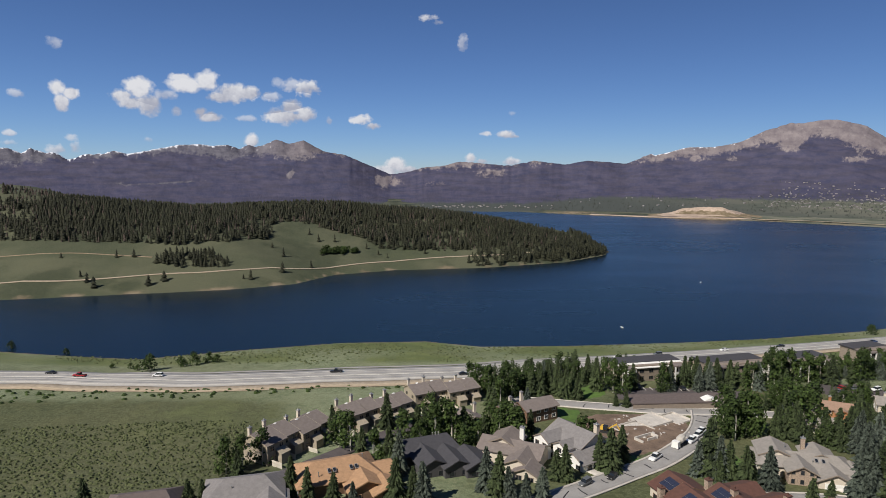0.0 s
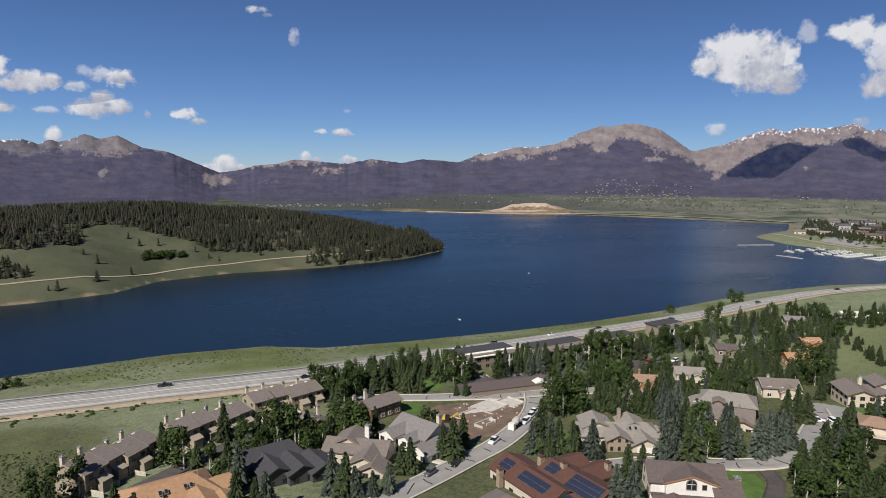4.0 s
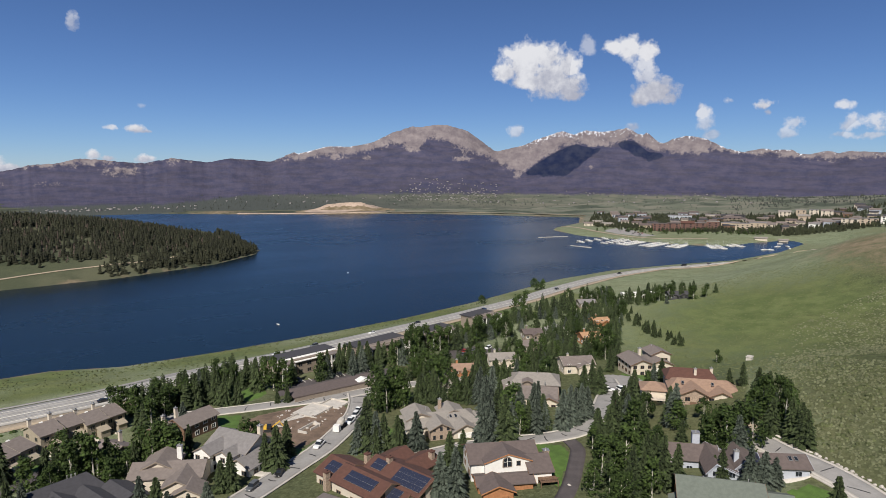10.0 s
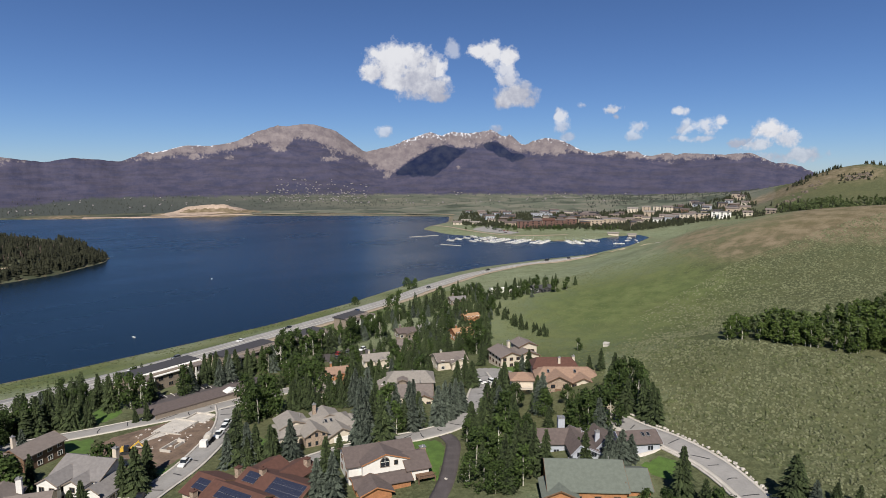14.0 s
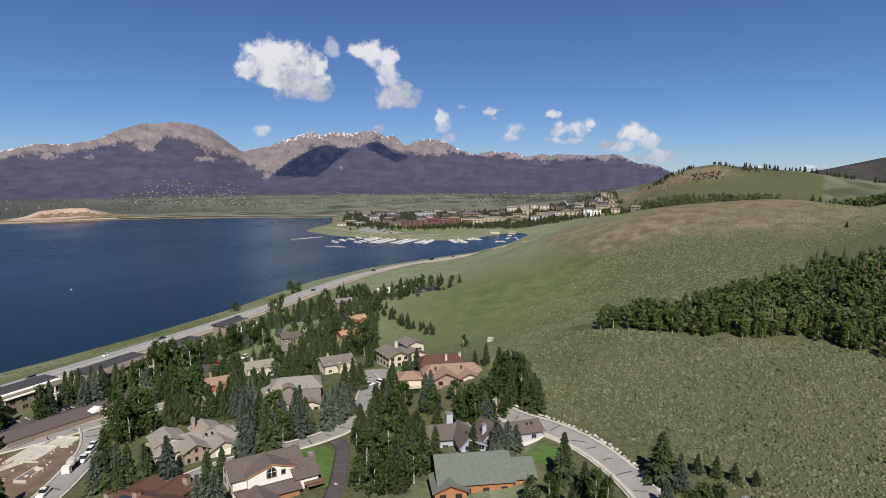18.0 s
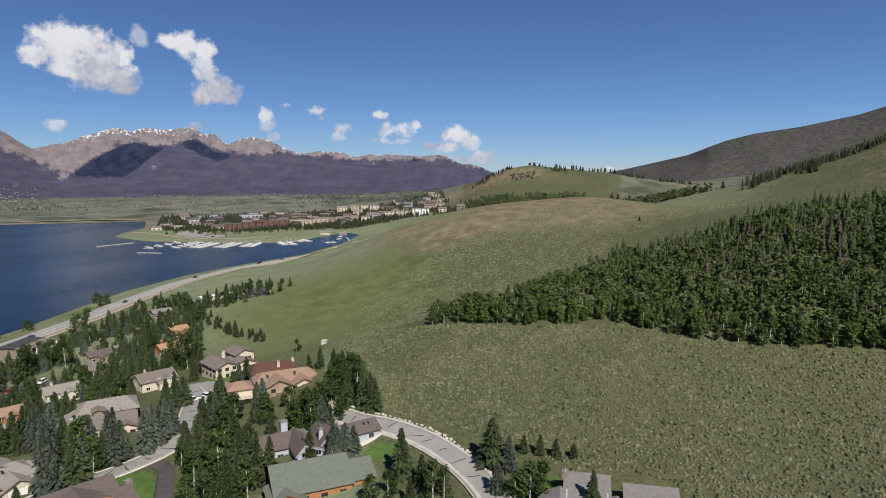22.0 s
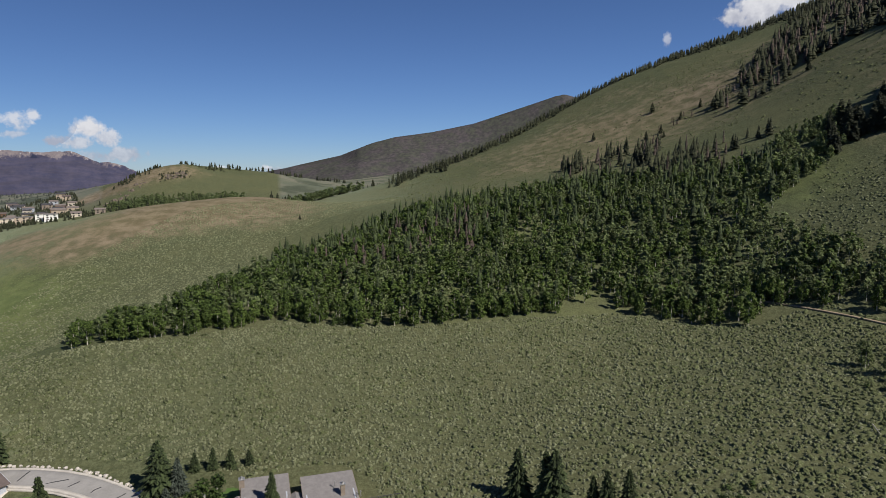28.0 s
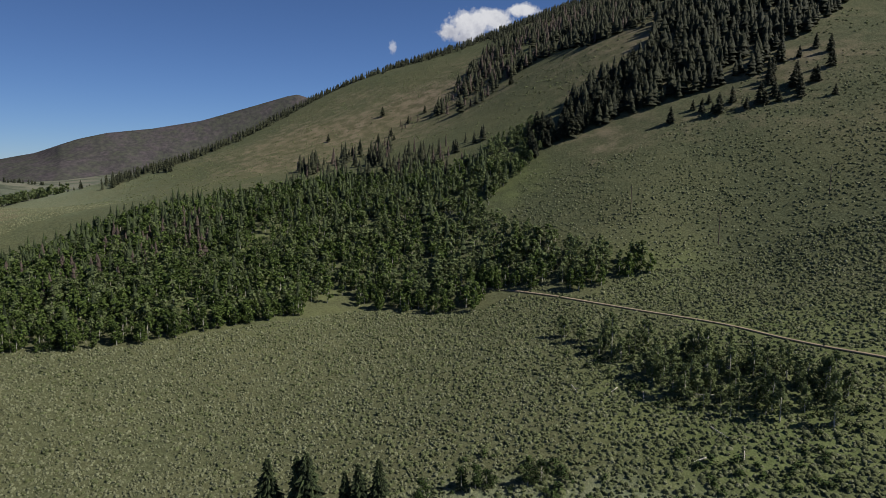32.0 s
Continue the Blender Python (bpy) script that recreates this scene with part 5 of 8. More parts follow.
gable(h, 12.5, -1.5, 8, 11, 5.2, 0.62, "y", 0, BLUEGREY, R_BROWN, trim=BLUEGREY, wins=((0, 2, 2), (90, 2, 1)), skew=0.5)
gable(h, -10, 0, 7, 8, 3.4, 0.4, "x", 0, BLUEGREY, R_GREY, wins=((270, 1, 1),))
chimney(h, 0.5, 4.6, 6, 3.6, BLUEGREY, 2.0)
chimney(h, 9.2, -4.2, 6, 2.8, BLUEGREY, 1.2)
h = thing("garage", "blue grey detached garage with a brown roof", "garage", 158, 87.5, 216)
gable(h, 0, 0, 11, 8, 3.4, 0.45, "x", 0, BLUEGREY, R_BROWN, trim=BLUEGREY, wins=((270, 1, 1), (0, 2, 1)))
for sx in (1.4, 2.9):
    skylight(h, sx, -1.8, 4.65, 24, 0)
garage_door(h, 5.55, 0, 0, 4.8, 90)

# green-roofed house
h = house("cedar house with a grey green roof", 133.5, 87, 226, 18.0)
gable(h, -1.5, -0.5, 19, 17, 4.0, 0.46, "x", 0, CEDAR, R_GREEN, trim=BROWN, wins=((90, 3, 2), (0, 4, 1)))
gable(h, 9.5, -2.0, 9, 12, 4.0, 0.42, "x", 0, CEDAR, R_GREEN, trim=BROWN, wins=((90, 3, 1),))
gable(h, -8.5, -6.5, 8, 9, 3.2, 0.42, "y", 0, CEDAR, R_GREEN, trim=BROWN, wins=((0, 2, 1),))
vents(h, [(6, 4, 5.8), (-3, 0, 7.0), (-5, 0.4, 7.0)])

# white gabled house
h = house("white gabled house with grey roofs", 39, 190, 236)
gable(h, 2, 3, 15, 12, 6.0, 0.5, "x", 0, WHITE, R_GREY, trim=TAUPE, wins=((270, 2, 2), (90, 3, 2)))
gable(h, -2, -4.5, 6.5, 8, 6.0, 0.55, "y", 0, WHITE, R_GREY, trim=TAUPE, wins=((0, 2, 2), (90, 2, 2)), over=0.4)
gable(h, 4.6, -3.5, 5.5, 7, 5.6, 0.55, "y", 0, WHITE, R_GREY, trim=TAUPE, wins=((0, 1, 2),), over=0.4)
gable(h, 10, -1, 8, 11, 3.6, 0.5, "y", 0, WHITE, R_GREY, trim=TAUPE, wins=((0, 2, 1), (90, 2, 1)))
chimney(h, 6.5, 7, 6, 4.0, CREAM, 1.3)
vents(h, [(0, 4.5, 8.0), (1.0, 4.5, 8.0)])
part("door", Solid().box(1.2, -3.1, 0, 1.2, 0.2, 2.1), BROWN, h)

# houses of the west side
h = house("cream house with a taupe roof and white chimney", 21, 182, 205)
gable(h, 0, 2, 19, 10, 4.2, 0.45, "x", 0, CREAM, R_TAUPE, trim=TAUPE, wins=((0, 4, 1), (270, 2, 1)))
gable(h, 5, -4, 8, 10, 4.0, 0.5, "y", 0, CREAM, R_TAUPE, trim=TAUPE, wins=((0, 2, 1),))
gable(h, -3, 4.5, 9, 9, 5.2, 0.5, "y", 0, CREAM, R_TAUPE, trim=TAUPE, wins=((0, 2, 1),))
gable(h, 8, -8.5, 7, 6, 3.2, 0.5, "y", 0, CREAM, R_TAUPE, trim=TAUPE, wins=((0, 2, 1),))
chimney(h, 1.5, 6, 6, 3.0, WHITE, 1.3)
h = house("brown two-storey house with a taupe roof", 34, 222, 150)
gable(h, 0, 0, 14, 9, 5.4, 0.42, "x", 0, BROWN, R_TAUPE, wins=((0, 4, 2), (90, 2, 2)))
gable(h, -10, 2, 9, 9, 4.6, 0.42, "x", 0, BROWN, R_TAUPE, wins=((0, 2, 1),))
chimney(h, -4, 3, 6, 3.6, CREAM, 1.0)
chimney(h, -9, 3, 5, 3.6, CREAM, 1.0)
h = house("low brown house with a taupe roof", 9, 212, 150)
gable(h, 0, 0, 10, 9, 3.6, 0.42, "y", 0, TAUPE, R_TAUPE, wins=((0, 2, 1), (270, 2, 1)))
chimney(h, 4, 2, 4, 3.4, CREAM, 1.0)
chimney(h, -4, 4, 4, 3.4, CREAM, 1.0)
h = house("dark slate-grey house with stepped black roofs", -2, 180, 158)
gable(h, -3, 4, 20, 11, 4.6, 0.42, "x", 0.4, DARKWALL, R_SLATE, wins=((0, 4, 1), (180, 4, 1)))
for k, (gx, gy) in enumerate(((-4, -4), (2.5, -6), (8.5, -8))):
    gable(h, gx, gy, 8, 11, 4.4 - 0.4 * k, 0.45, "y", 0, DARKWALL, R_SLATE, trim=R_SLATE, wins=((0, 2, 1),))
vents(h, [(1, 5.5, 6.5), (2, 5.2, 6.6), (3, 5.6, 6.4), (1.5, 4.4, 6.9), (2.6, 4.3, 6.9)])
h = house("brown house with an orange cedar shake roof", -28, 163, 158)
gable(h, -1, 2, 22, 14, 4.4, 0.42, "x", 0.75, BROWN, R_CEDAR, wins=((0, 4, 1), (270, 3, 1)))
gable(h, 5, -6, 10, 9, 3.8, 0.42, "y", 0, BROWN, R_CEDAR, trim=R_CEDAR, wins=((0, 2, 1),))
gable(h, 11, 0, 9, 8, 3.6, 0.42, "x", 0.4, BROWN, R_CEDAR)
gable(h, 10, -10, 8, 7, 3.2, 0.42, "y", 0, BROWN, R_CEDAR, trim=R_CEDAR)
for sx in (-3.4, -2.0, 2.6, 4.0):
    skylight(h, sx, -2.2, 6.15, 22.8, 0)
vents(h, [(-6.5, -3, 5.9), (6.5, 1, 7.2)])
h = house("grey-roofed house behind birches", -51, 153, 165)
gable(h, 0, 0, 19, 13, 4.2, 0.42, "x", 0.8, TAUPE, R_GREY, wins=((0, 4, 1), (270, 3, 1)))
gable(h, 6, -7, 9, 8, 3.6, 0.42, "y", 0, TAUPE, R_GREY, wins=((0, 2, 1),))
vents(h, [(-3, -3, 5.6)])
h = house("low brown-roofed house below the row houses", -74, 146, 165)
gable(h, 0, 0, 16, 11, 3.8, 0.42, "x", 0.6, TAUPE, R_BROWN, wins=((0, 3, 1),))
h = house("taupe-roofed house beside the street", 48, 133, 150)
gable(h, 0, 0, 17, 13, 4.2, 0.42, "x", 0.7, TAUPE, R_TAUPE, wins=((0, 3, 1), (90, 3, 1)))
chimney(h, -6, 4, 4, 2.6, WHITE, 1.0)

# small houses among the trees
for x, y, w, d, eave, face, wall, roof, label in (
        (199, 208, 14, 11, 4.8, 205, CREAM, R_TAUPE, "grey-roofed cream house at the turning circle"),
        (241, 242, 10, 8, 4.6, 200, CEDAR, R_CEDAR, "small cedar orange house"),
        (268, 261, 9, 7, 4.6, 200, CEDAR, R_CEDAR, "small cedar orange house far down the slope"),
        (148, 226, 9, 8, 5.4, 205, CEDAR, R_TERRA, "cedar orange two-storey house between spruces"),
        (177, 236, 12, 9, 4.4, 205, CREAM, R_TAN, "small cream house with a tan roof"),
        (134, 213, 9, 8, 3.8, 200, CREAM, R_TAN, "low tan-roofed house behind spruces"),
        (222, 268, 10, 8, 3.8, 200, TAUPE, R_BROWN, "brown-roofed house near the highway"),
        (298, 303, 11, 8, 3.6, 205, TAUPE, R_GREY, "grey-roofed house beside the highway trees"),
        (351, 272, 13, 8, 3.2, 210, DARKWALL, R_SLATE, "low dark-roofed house among round trees"),
        (205, 250, 9, 8, 3.6, 200, TAUPE, R_TAUPE, "taupe house among dense spruces")):
    h = house(label, x, y, face)
    gable(h, 0, 0, w, d, eave, 0.42, "x", 0, wall, roof, wins=((0, 3, 2 if eave > 4.5 else 1), (270, 2, 1)))
    gable(h, w * 0.18, -d * 0.45, w * 0.5, d * 0.6, eave - 0.5, 0.45, "y", 0, wall, roof, trim=wall, wins=((0, 2, 1),))
    chimney(h, -w * 0.25, 1.2, eave, 3.0, wall, 0.9)

# grey duplex under the sagebrush slope
h = house("grey wooden duplex with grey shingle roofs", 140.5, 9, 262, 21.0)
gable(h, -8.4, 2, 9.5, 12, 4.6, 0.34, "x", 0, BLUEGREY, R_GREY, trim=TAUPE, wins=((0, 3, 2), (90, 3, 2)), skew=0.85)
gable(h, 5.8, -1, 11, 12, 4.6, 0.34, "x", 0, BLUEGREY, R_GREY, trim=TAUPE, wins=((0, 3, 2), (270, 3, 2)), skew=0.85)
gable(h, -14.5, -5, 9, 12, 3.4, 0.45, "y", 0, BLUEGREY, R_GREY, trim=TAUPE, wins=((0, 2, 1),))
gable(h, -1.8, -6, 7, 12, 3.4, 0.45, "y", 0, BLUEGREY, R_GREY, trim=TAUPE, wins=((0, 2, 1),))
chimney(h, -13.6, 4.5, 5, 3.0, TAUPE, 1.2)
chimney(h, 8.5, -4, 6, 1.6, TAUPE, 1.0)
skylight(h, -0.6, -3.2, 4.85, 0, 24)
vents(h, [(-6, 1, 6.7), (7, -1.5, 6.5), (11.5, -5.6, 5.2), (12.4, -5.4, 5.2)])
deck(h, 17, -2, 3.0, 10, 7, DARKWALL)

# row houses
ROW_WALL = plain("sand beige wood siding", (0.33, 0.28, 0.21), 0.85, 0.1, 1.2, 0.2)


def row_houses(x, y, face, units, label):
    h = thing("row_house", label, "row house", x, y, face, None, "row houses by the highway")
    for i in range(units):
        u = (i - (units - 1) / 2) * 7.4
        v = 2.0 * (i % 2) - 0.8
        z = -0.75 * (i - units / 2)
        gable(h, u, v, 7.3, 10.5, 6.0, 0.36, "x", 0, ROW_WALL, R_TAUPE, z, 0.45, ROW_WALL, wins=((0, 2, 2), (180, 2, 2)) + (((270, 2, 2),) if i == 0 else ()) + (((90, 2, 2),) if i == units - 1 else ()), skew=0.25)
        part("entry", Solid().box(u + 1.2, v - 6.4, z - 1.5, 3.2, 2.6, 4.4).slab([(u - 0.7, v - 8.0, z + 2.9), (u + 3.1, v - 8.0, z + 2.9), (u + 3.1, v - 5.1, z + 4.0), (u - 0.7, v - 5.1, z + 4.0)], 0.2), ROW_WALL, h)
        chimney(h, u - 2.6, v + 3.4, z + 6, 3.3, CREAM, 1.0)
        part("skylight", Solid().add([(u - 0.5, v + 1.0, z + 7.9), (u + 0.5, v + 1.0, z + 7.9), (u + 0.5, v + 1.9, z + 7.6), (u - 0.5, v + 1.9, z + 7.6), (u - 0.5, v + 1.4, z + 8.2), (u + 0.5, v + 1.4, z + 8.2)],
                                     [(0, 1, 5, 4), (2, 3, 4, 5), (1, 2, 5), (3, 0, 4)]), WHITE, h, "white gabled roof light")
        f = thing("fence", "weathered board fence beside a row-house entry", "fence", 0, 0, 0, 0, "yard fences")
        f.matrix_basis = h.matrix_basis @ pose(u - 2.9, v - 8.2, z, 0, 0, 90)
        for k in range(9):
            part("board", shared("board", lambda: Solid().box(0, 0, -0.8, 0.42, 0.06, 2.5).mesh("board", FENCE)), None, f, at=pose(-2.0 + k * 0.46, 0, 0))
        part("rail", Solid().box(0, 0.06, 1.3, 4.4, 0.06, 0.12), FENCE, f)
    return h


row_houses(-49, 192, 122, 4, "taupe two-storey row house with stepped roofs and chimneys")
row_houses(-25, 217, 138, 4, "taupe row house with stepped roofs beside spruces")
row_houses(0, 241, 152, 4, "taupe row house with lit end walls near the highway")


def apartments(x, y, face, length, label):
    h = thing("apartment_building", label, "apartment building", x, y, face, None, "apartment buildings by the highway")
    part("wall", Solid().box(0, 0, -2, length, 12, 9.4), TAUPE, h)
    part("roof", Solid().box(0, 2.2, 7.4, length + 1.2, 9.2, 0.5), R_SLATE, h, "flat dark roof")
    part("eave", Solid().slab([(-length / 2 - 0.6, -6.9, 6.7), (length / 2 + 0.6, -6.9, 6.7), (length / 2 + 0.6, -2.3, 7.75), (-length / 2 - 0.6, -2.3, 7.75)], 0.3), WHITE if x < 100 else R_TAUPE, h, "sloping front roof edge")
    k = int(length / 4.5)
    for i in range(k):
        u = -length / 2 + length * (i + 0.5) / k
        for st in range(2):
            window(h, u, -6.03, 1.0 + st * 3.0, 2.0, 1.5, 0, TAUPE)
            window(h, -u, 6.03, 1.0 + st * 3.0, 1.5, 1.3, 180, TAUPE)
    for sgn in (-1, 1):
        tw = part("stair_tower", Solid().box(sgn * length * 0.36, -8.2, 7.2, 4.4, 3.8, 0.5), R_TAUPE, h)
        part("landing", Solid().box(sgn * length * 0.36, -8.2, 3.3, 4.0, 3.4, 0.3), CONCRETE, tw)
        for px in (-1.8, 1.8):
            for py in (-9.8, -6.8):
                part("column", Solid().box(sgn * length * 0.36 + px, py, -1, 0.5, 0.5, 8.3), WHITE, tw)
        part("balcony_rail", Solid().box(sgn * length * 0.36, -9.8, 3.6, 3.4, 0.12, 1.0), WHITE, tw)
    return h


apartments(92, 277, 168, 32, "white two-storey apartment building with a flat dark roof")
apartments(133, 281, 166, 30, "tan and white apartment building behind spruces")
apartments(170, 288, 164, 24, "white apartment building end with grey masonry")
apartments(212, 305, 163, 20, "pale apartment building half hidden by trees")

carport = thing("carport", "long low carport with a flat brown roof", "carport", 93, 238.5, 176)
part("roof", Solid().slab([(-20, -4.5, 2.9), (19, -4.5, 2.9), (19, 4.5, 3.3), (-20, 4.5, 3.3)], 0.35), R_BROWN, carport)
part("gable_vent", Solid().add([(9, -3.8, 3.0), (15, -3.8, 3.0), (12, -3.8, 4.3), (9, 0, 3.2), (15, 0, 3.2), (12, 0, 4.3)], [(0, 1, 2), (0, 2, 5, 3), (1, 4, 5, 2), (5, 4, 3)]), WHITE, carport, "small white gable on the roof")
part("back_wall", Solid().box(-0.5, -4.2, -1.5, 38, 0.2, 4.1), TAUPE, carport)
for i in range(9):
    part("post", Solid().box(-19 + i * 4.65, 4.1, -1, 0.2, 0.2, 4.0), TAUPE, carport)
trailer = thing("mobile_home", "long white mobile home beside trees", "mobile home", 345, 300, 205)
part("body", Solid().box(0, 0, 0, 24, 5, 3.2), WHITE, trailer)
part("roof", Solid().slab([(-12.3, -2.8, 3.3), (12.3, -2.8, 3.3), (12.3, 0, 3.9), (-12.3, 0, 3.9)], 0.2).slab([(-12.3, 0, 3.9), (12.3, 0, 3.9), (12.3, 2.8, 3.3), (-12.3, 2.8, 3.3)], 0.2), WHITE, trailer)
for u in (-9, -5, 0, 5, 9):
    window(trailer, u, -2.53, 1.2, 1.5, 1.1, 0, TAUPE)
tank = thing("water_tank", "small pale concrete tank box in the meadow", "tank", 0, 0, 200)
tank.matrix_basis = pose(*polar(58.2, 305), ground_at(*polar(58.2, 305)), 0, 0, 20)
part("body", Solid().box(0, 0, -0.4, 3.6, 2.4, 1.9, 0, 0.97), CONCRETE, tank)
part("lid", Solid().box(0, 0, 1.5, 3.9, 2.7, 0.2), CONCRETE, tank)

# ---- vehicles ----
def car_kind(kind, paint):
    """A car along local y, nose to -y, with its parts; built once per kind and colour."""
    c = new({"suv": "suv", "sedan": "sedan_car", "pickup": "pickup_truck", "van": "van"}[kind])
    L, Wd, H = {"suv": (4.7, 1.9, 1.75), "sedan": (4.6, 1.8, 1.45), "pickup": (5.8, 2.0, 1.85), "van": (5.6, 2.0, 2.4)}[kind]
    body = Solid()
    def loft(rings):
        n = len(rings[0])
        pts = [p for r in rings for p in r]
        body.add(pts, [(i * n + j, i * n + (j + 1) % n, (i + 1) * n + (j + 1) % n, (i + 1) * n + j) for i in range(len(rings) - 1) for j in range(n)] + [tuple(range(n - 1, -1, -1)), tuple(range((len(rings) - 1) * n, len(rings) * n))])
    hood = 0.95 if kind != "van" else 1.2
    def ring(y, top, w):
        return [(-w, y, 0.35), (w, y, 0.35), (w, y, top * 0.7), (w * 0.9, y, top), (-w * 0.9, y, top), (-w, y, top * 0.7)]
    w = Wd / 2
    loft([ring(-L / 2, hood * 0.75, w * 0.88), ring(-L / 2 + 0.35, hood * 0.95, w), ring(-L * 0.16, hood, w), ring(L * 0.4, hood, w), ring(L / 2, hood * 0.9, w * 0.94)])
    part("body", body, CAR[paint], c, smooth=False)
    y0, y1, t0, t1 = {"suv": (-0.95, 2.2, -0.35, 2.0), "sedan": (-0.9, 1.75, -0.2, 1.05), "pickup": (-1.2, 0.75, -0.6, 0.6), "van": (-1.7, 2.7, -1.0, 2.65)}[kind]
    cab = Solid().add([(-w * 0.9, y0, hood - 0.02), (w * 0.9, y0, hood - 0.02), (w * 0.9, y1, hood - 0.02), (-w * 0.9, y1, hood - 0.02), (-w * 0.74, t0, H - 0.08), (w * 0.74, t0, H - 0.08), (w * 0.74, t1, H - 0.08), (-w * 0.74, t1, H - 0.08)],
                      [(0, 1, 5, 4), (1, 2, 6, 5), (2, 3, 7, 6), (3, 0, 4, 7)])
    part("window_band", cab, GLASS, c)
    part("roof_panel", Solid().box(0, (t0 + t1) / 2, H - 0.09, w * 1.52, t1 - t0 + 0.05, 0.09), CAR[paint], c)
    if kind == "pickup":
        part("truck_bed", Solid().box(0, 1.85, hood + 0.005, w * 1.5, 1.9, 0.02), RUBBER, c)
    for sx in (-1, 1):
        for sy in (-L * 0.31, L * 0.31):
            t = Solid()
            n = 12
            t.add([(sx * w + ox, sy + 0.36 * math.cos(2 * math.pi * i / n), 0.36 + 0.36 * math.sin(2 * math.pi * i / n)) for ox in (-0.12, 0.1) for i in range(n)],
                  [(i, (i + 1) % n, (i + 1) % n + n, i + n) for i in range(n)] + [tuple(range(n)), tuple(range(2 * n - 1, n - 1, -1))])
            wh = part("wheel", t, RUBBER, c)
            part("rim", Solid().box(sx * (w + 0.1), sy, 0.2, 0.04, 0.32, 0.32), METAL, wh)
    for sx in (-1, 1):
        part("headlight", Solid().box(sx * w * 0.62, -L / 2 + 0.03, 0.6, 0.35, 0.1, 0.14), WHITE, c)
        part("tail_light", Solid().box(sx * w * 0.7, L / 2 - 0.02, 0.65, 0.25, 0.08, 0.16), CAR["red"], c)
    return tagged(c, "%s %s" % (paint, {"suv": "sport utility vehicle", "sedan": "sedan car", "pickup": "pickup truck", "van": "delivery van"}[kind]) + " on the road", {"pickup": "truck", "van": "van"}.get(kind, "car"))


KINDS = {}


def park(kind, paint, x, y, head, lift=0.3, label="", group="parked cars"):
    z = ground_at(x, y) + lift
    m = pose(x, y, z, 0, 0, 180 - head)
    if (kind, paint) not in KINDS:
        ob = KINDS[kind, paint] = car_kind(kind, paint)
        ob.matrix_basis = m
    else:
        ob = copy_thing(KINDS[kind, paint], m)
    return tagged(ob, label, group=group)


line = spline(HIGHWAY_LINE, 1.0)
tang = np.gradient(line, axis=0)
tang /= np.linalg.norm(tang, axis=1)[:, None]
heads = np.degrees(np.arctan2(line[:, 0], line[:, 1]))
# heading of the car as seen, lane offset (plus: lake side), kind, paint
for az, lane, kind, paint in ((-33.4, 5.2, "sedan", "black"), (-31.2, 1.9, "pickup", "red"), (-25.6, 5.2, "suv", "white"), (-10.0, 5.2, "pickup", "black"),
                              (1.8, -5.2, "sedan", "black"), (16.3, 1.9, "suv", "white"), (20.0, 5.2, "suv", "grey"), (25.4, 5.2, "sedan", "white"),
                              (29.5, 5.2, "sedan", "black"), (35.0, -1.9, "sedan", "blue"), (38.6, 5.2, "suv", "black"), (41.7, -1.9, "suv", "grey"), (47.5, 1.9, "pickup", "black"), (53.0, 5.2, "van", "black"), (54.6, -1.9, "suv", "grey")):
    i = int(np.argmin(np.abs(heads - az)))
    t = tang[i]
    n = np.array([-t[1], t[0]])
    p = line[i] + n * lane
    h = math.degrees(math.atan2(t[0], t[1]))
    park(kind, paint, p[0], p[1], h if lane < 0 else h + 180, 0.4, "%s %s driving on the lakeside highway" % (paint, {"suv": "sport utility vehicle", "sedan": "sedan car", "pickup": "pickup truck", "van": "long van"}[kind]), "cars on the highway")
for kind, paint, x, y, head in (("pickup", "white", 66, 184.5, 225), ("pickup", "white", 83, 199, 225), ("suv", "white", 87, 204, 225), ("pickup", "white", 90, 208, 225), ("suv", "grey", 40, 166, 228), ("sedan", "black", 49, 171, 215),
                                ("suv", "white", 110, 233, 80), ("suv", "black", 84, 259, 180), ("sedan", "black", 103, 258.5, 180), ("suv", "black", 116, 258, 180), ("suv", "red", 174, 262, 160), ("sedan", "grey", 179, 263, 160), ("suv", "white", 188, 262, 250), ("sedan", "grey", 170, 258, 160),
                                ("suv", "red", 186, 179, 125), ("pickup", "white", 184, 173.5, 120), ("suv", "white", 187.5, 169.5, 190), ("sedan", "grey", 112, 164, 20), ("suv", "blue", -30, 196, 40), ("sedan", "grey", -6, 222, 60), ("suv", "grey", 22, 243, 75)):
    park(kind, paint, x, y, head, 0.32, "%s %s parked beside the houses" % (paint, {"suv": "sport utility vehicle", "sedan": "sedan car", "pickup": "pickup truck", "van": "van"}[kind]))

# ---- building site ----
site = thing("foundation", "pale concrete house foundation under construction", "foundation", 74, 216, 150)
for x, y, w, d in ((-8, 0, 12, 8), (4, 2, 11, 10), (13, -1, 7, 8)):
    part("slab", Solid().box(x, y, -0.8, w, d, 0.98), CONCRETE, site)
for x, y, w, d in ((-14, 0, 0.35, 8), (-8, 4, 12, 0.35), (-2, -2, 0.35, 6), (4, -3, 11, 0.35), (9.5, 2, 0.35, 10), (13, 3, 7, 0.35), (16.5, -1, 0.35, 8)):
    part("foundation_wall", Solid().box(x, y, -0.5, w, d, 1.2), CONCRETE, site)
low = thing("retaining_wall", "low pale concrete wall in the dug earth", "wall", 68, 203, 150)
for x, y, w, d in ((0, 0, 8, 0.4), (-4, -2, 0.4, 4), (4, -1.5, 0.4, 3), (1, -3, 4, 0.4)):
    part("wall_piece", Solid().box(x, y, -0.5, w, d, 1.6), CONCRETE, low)


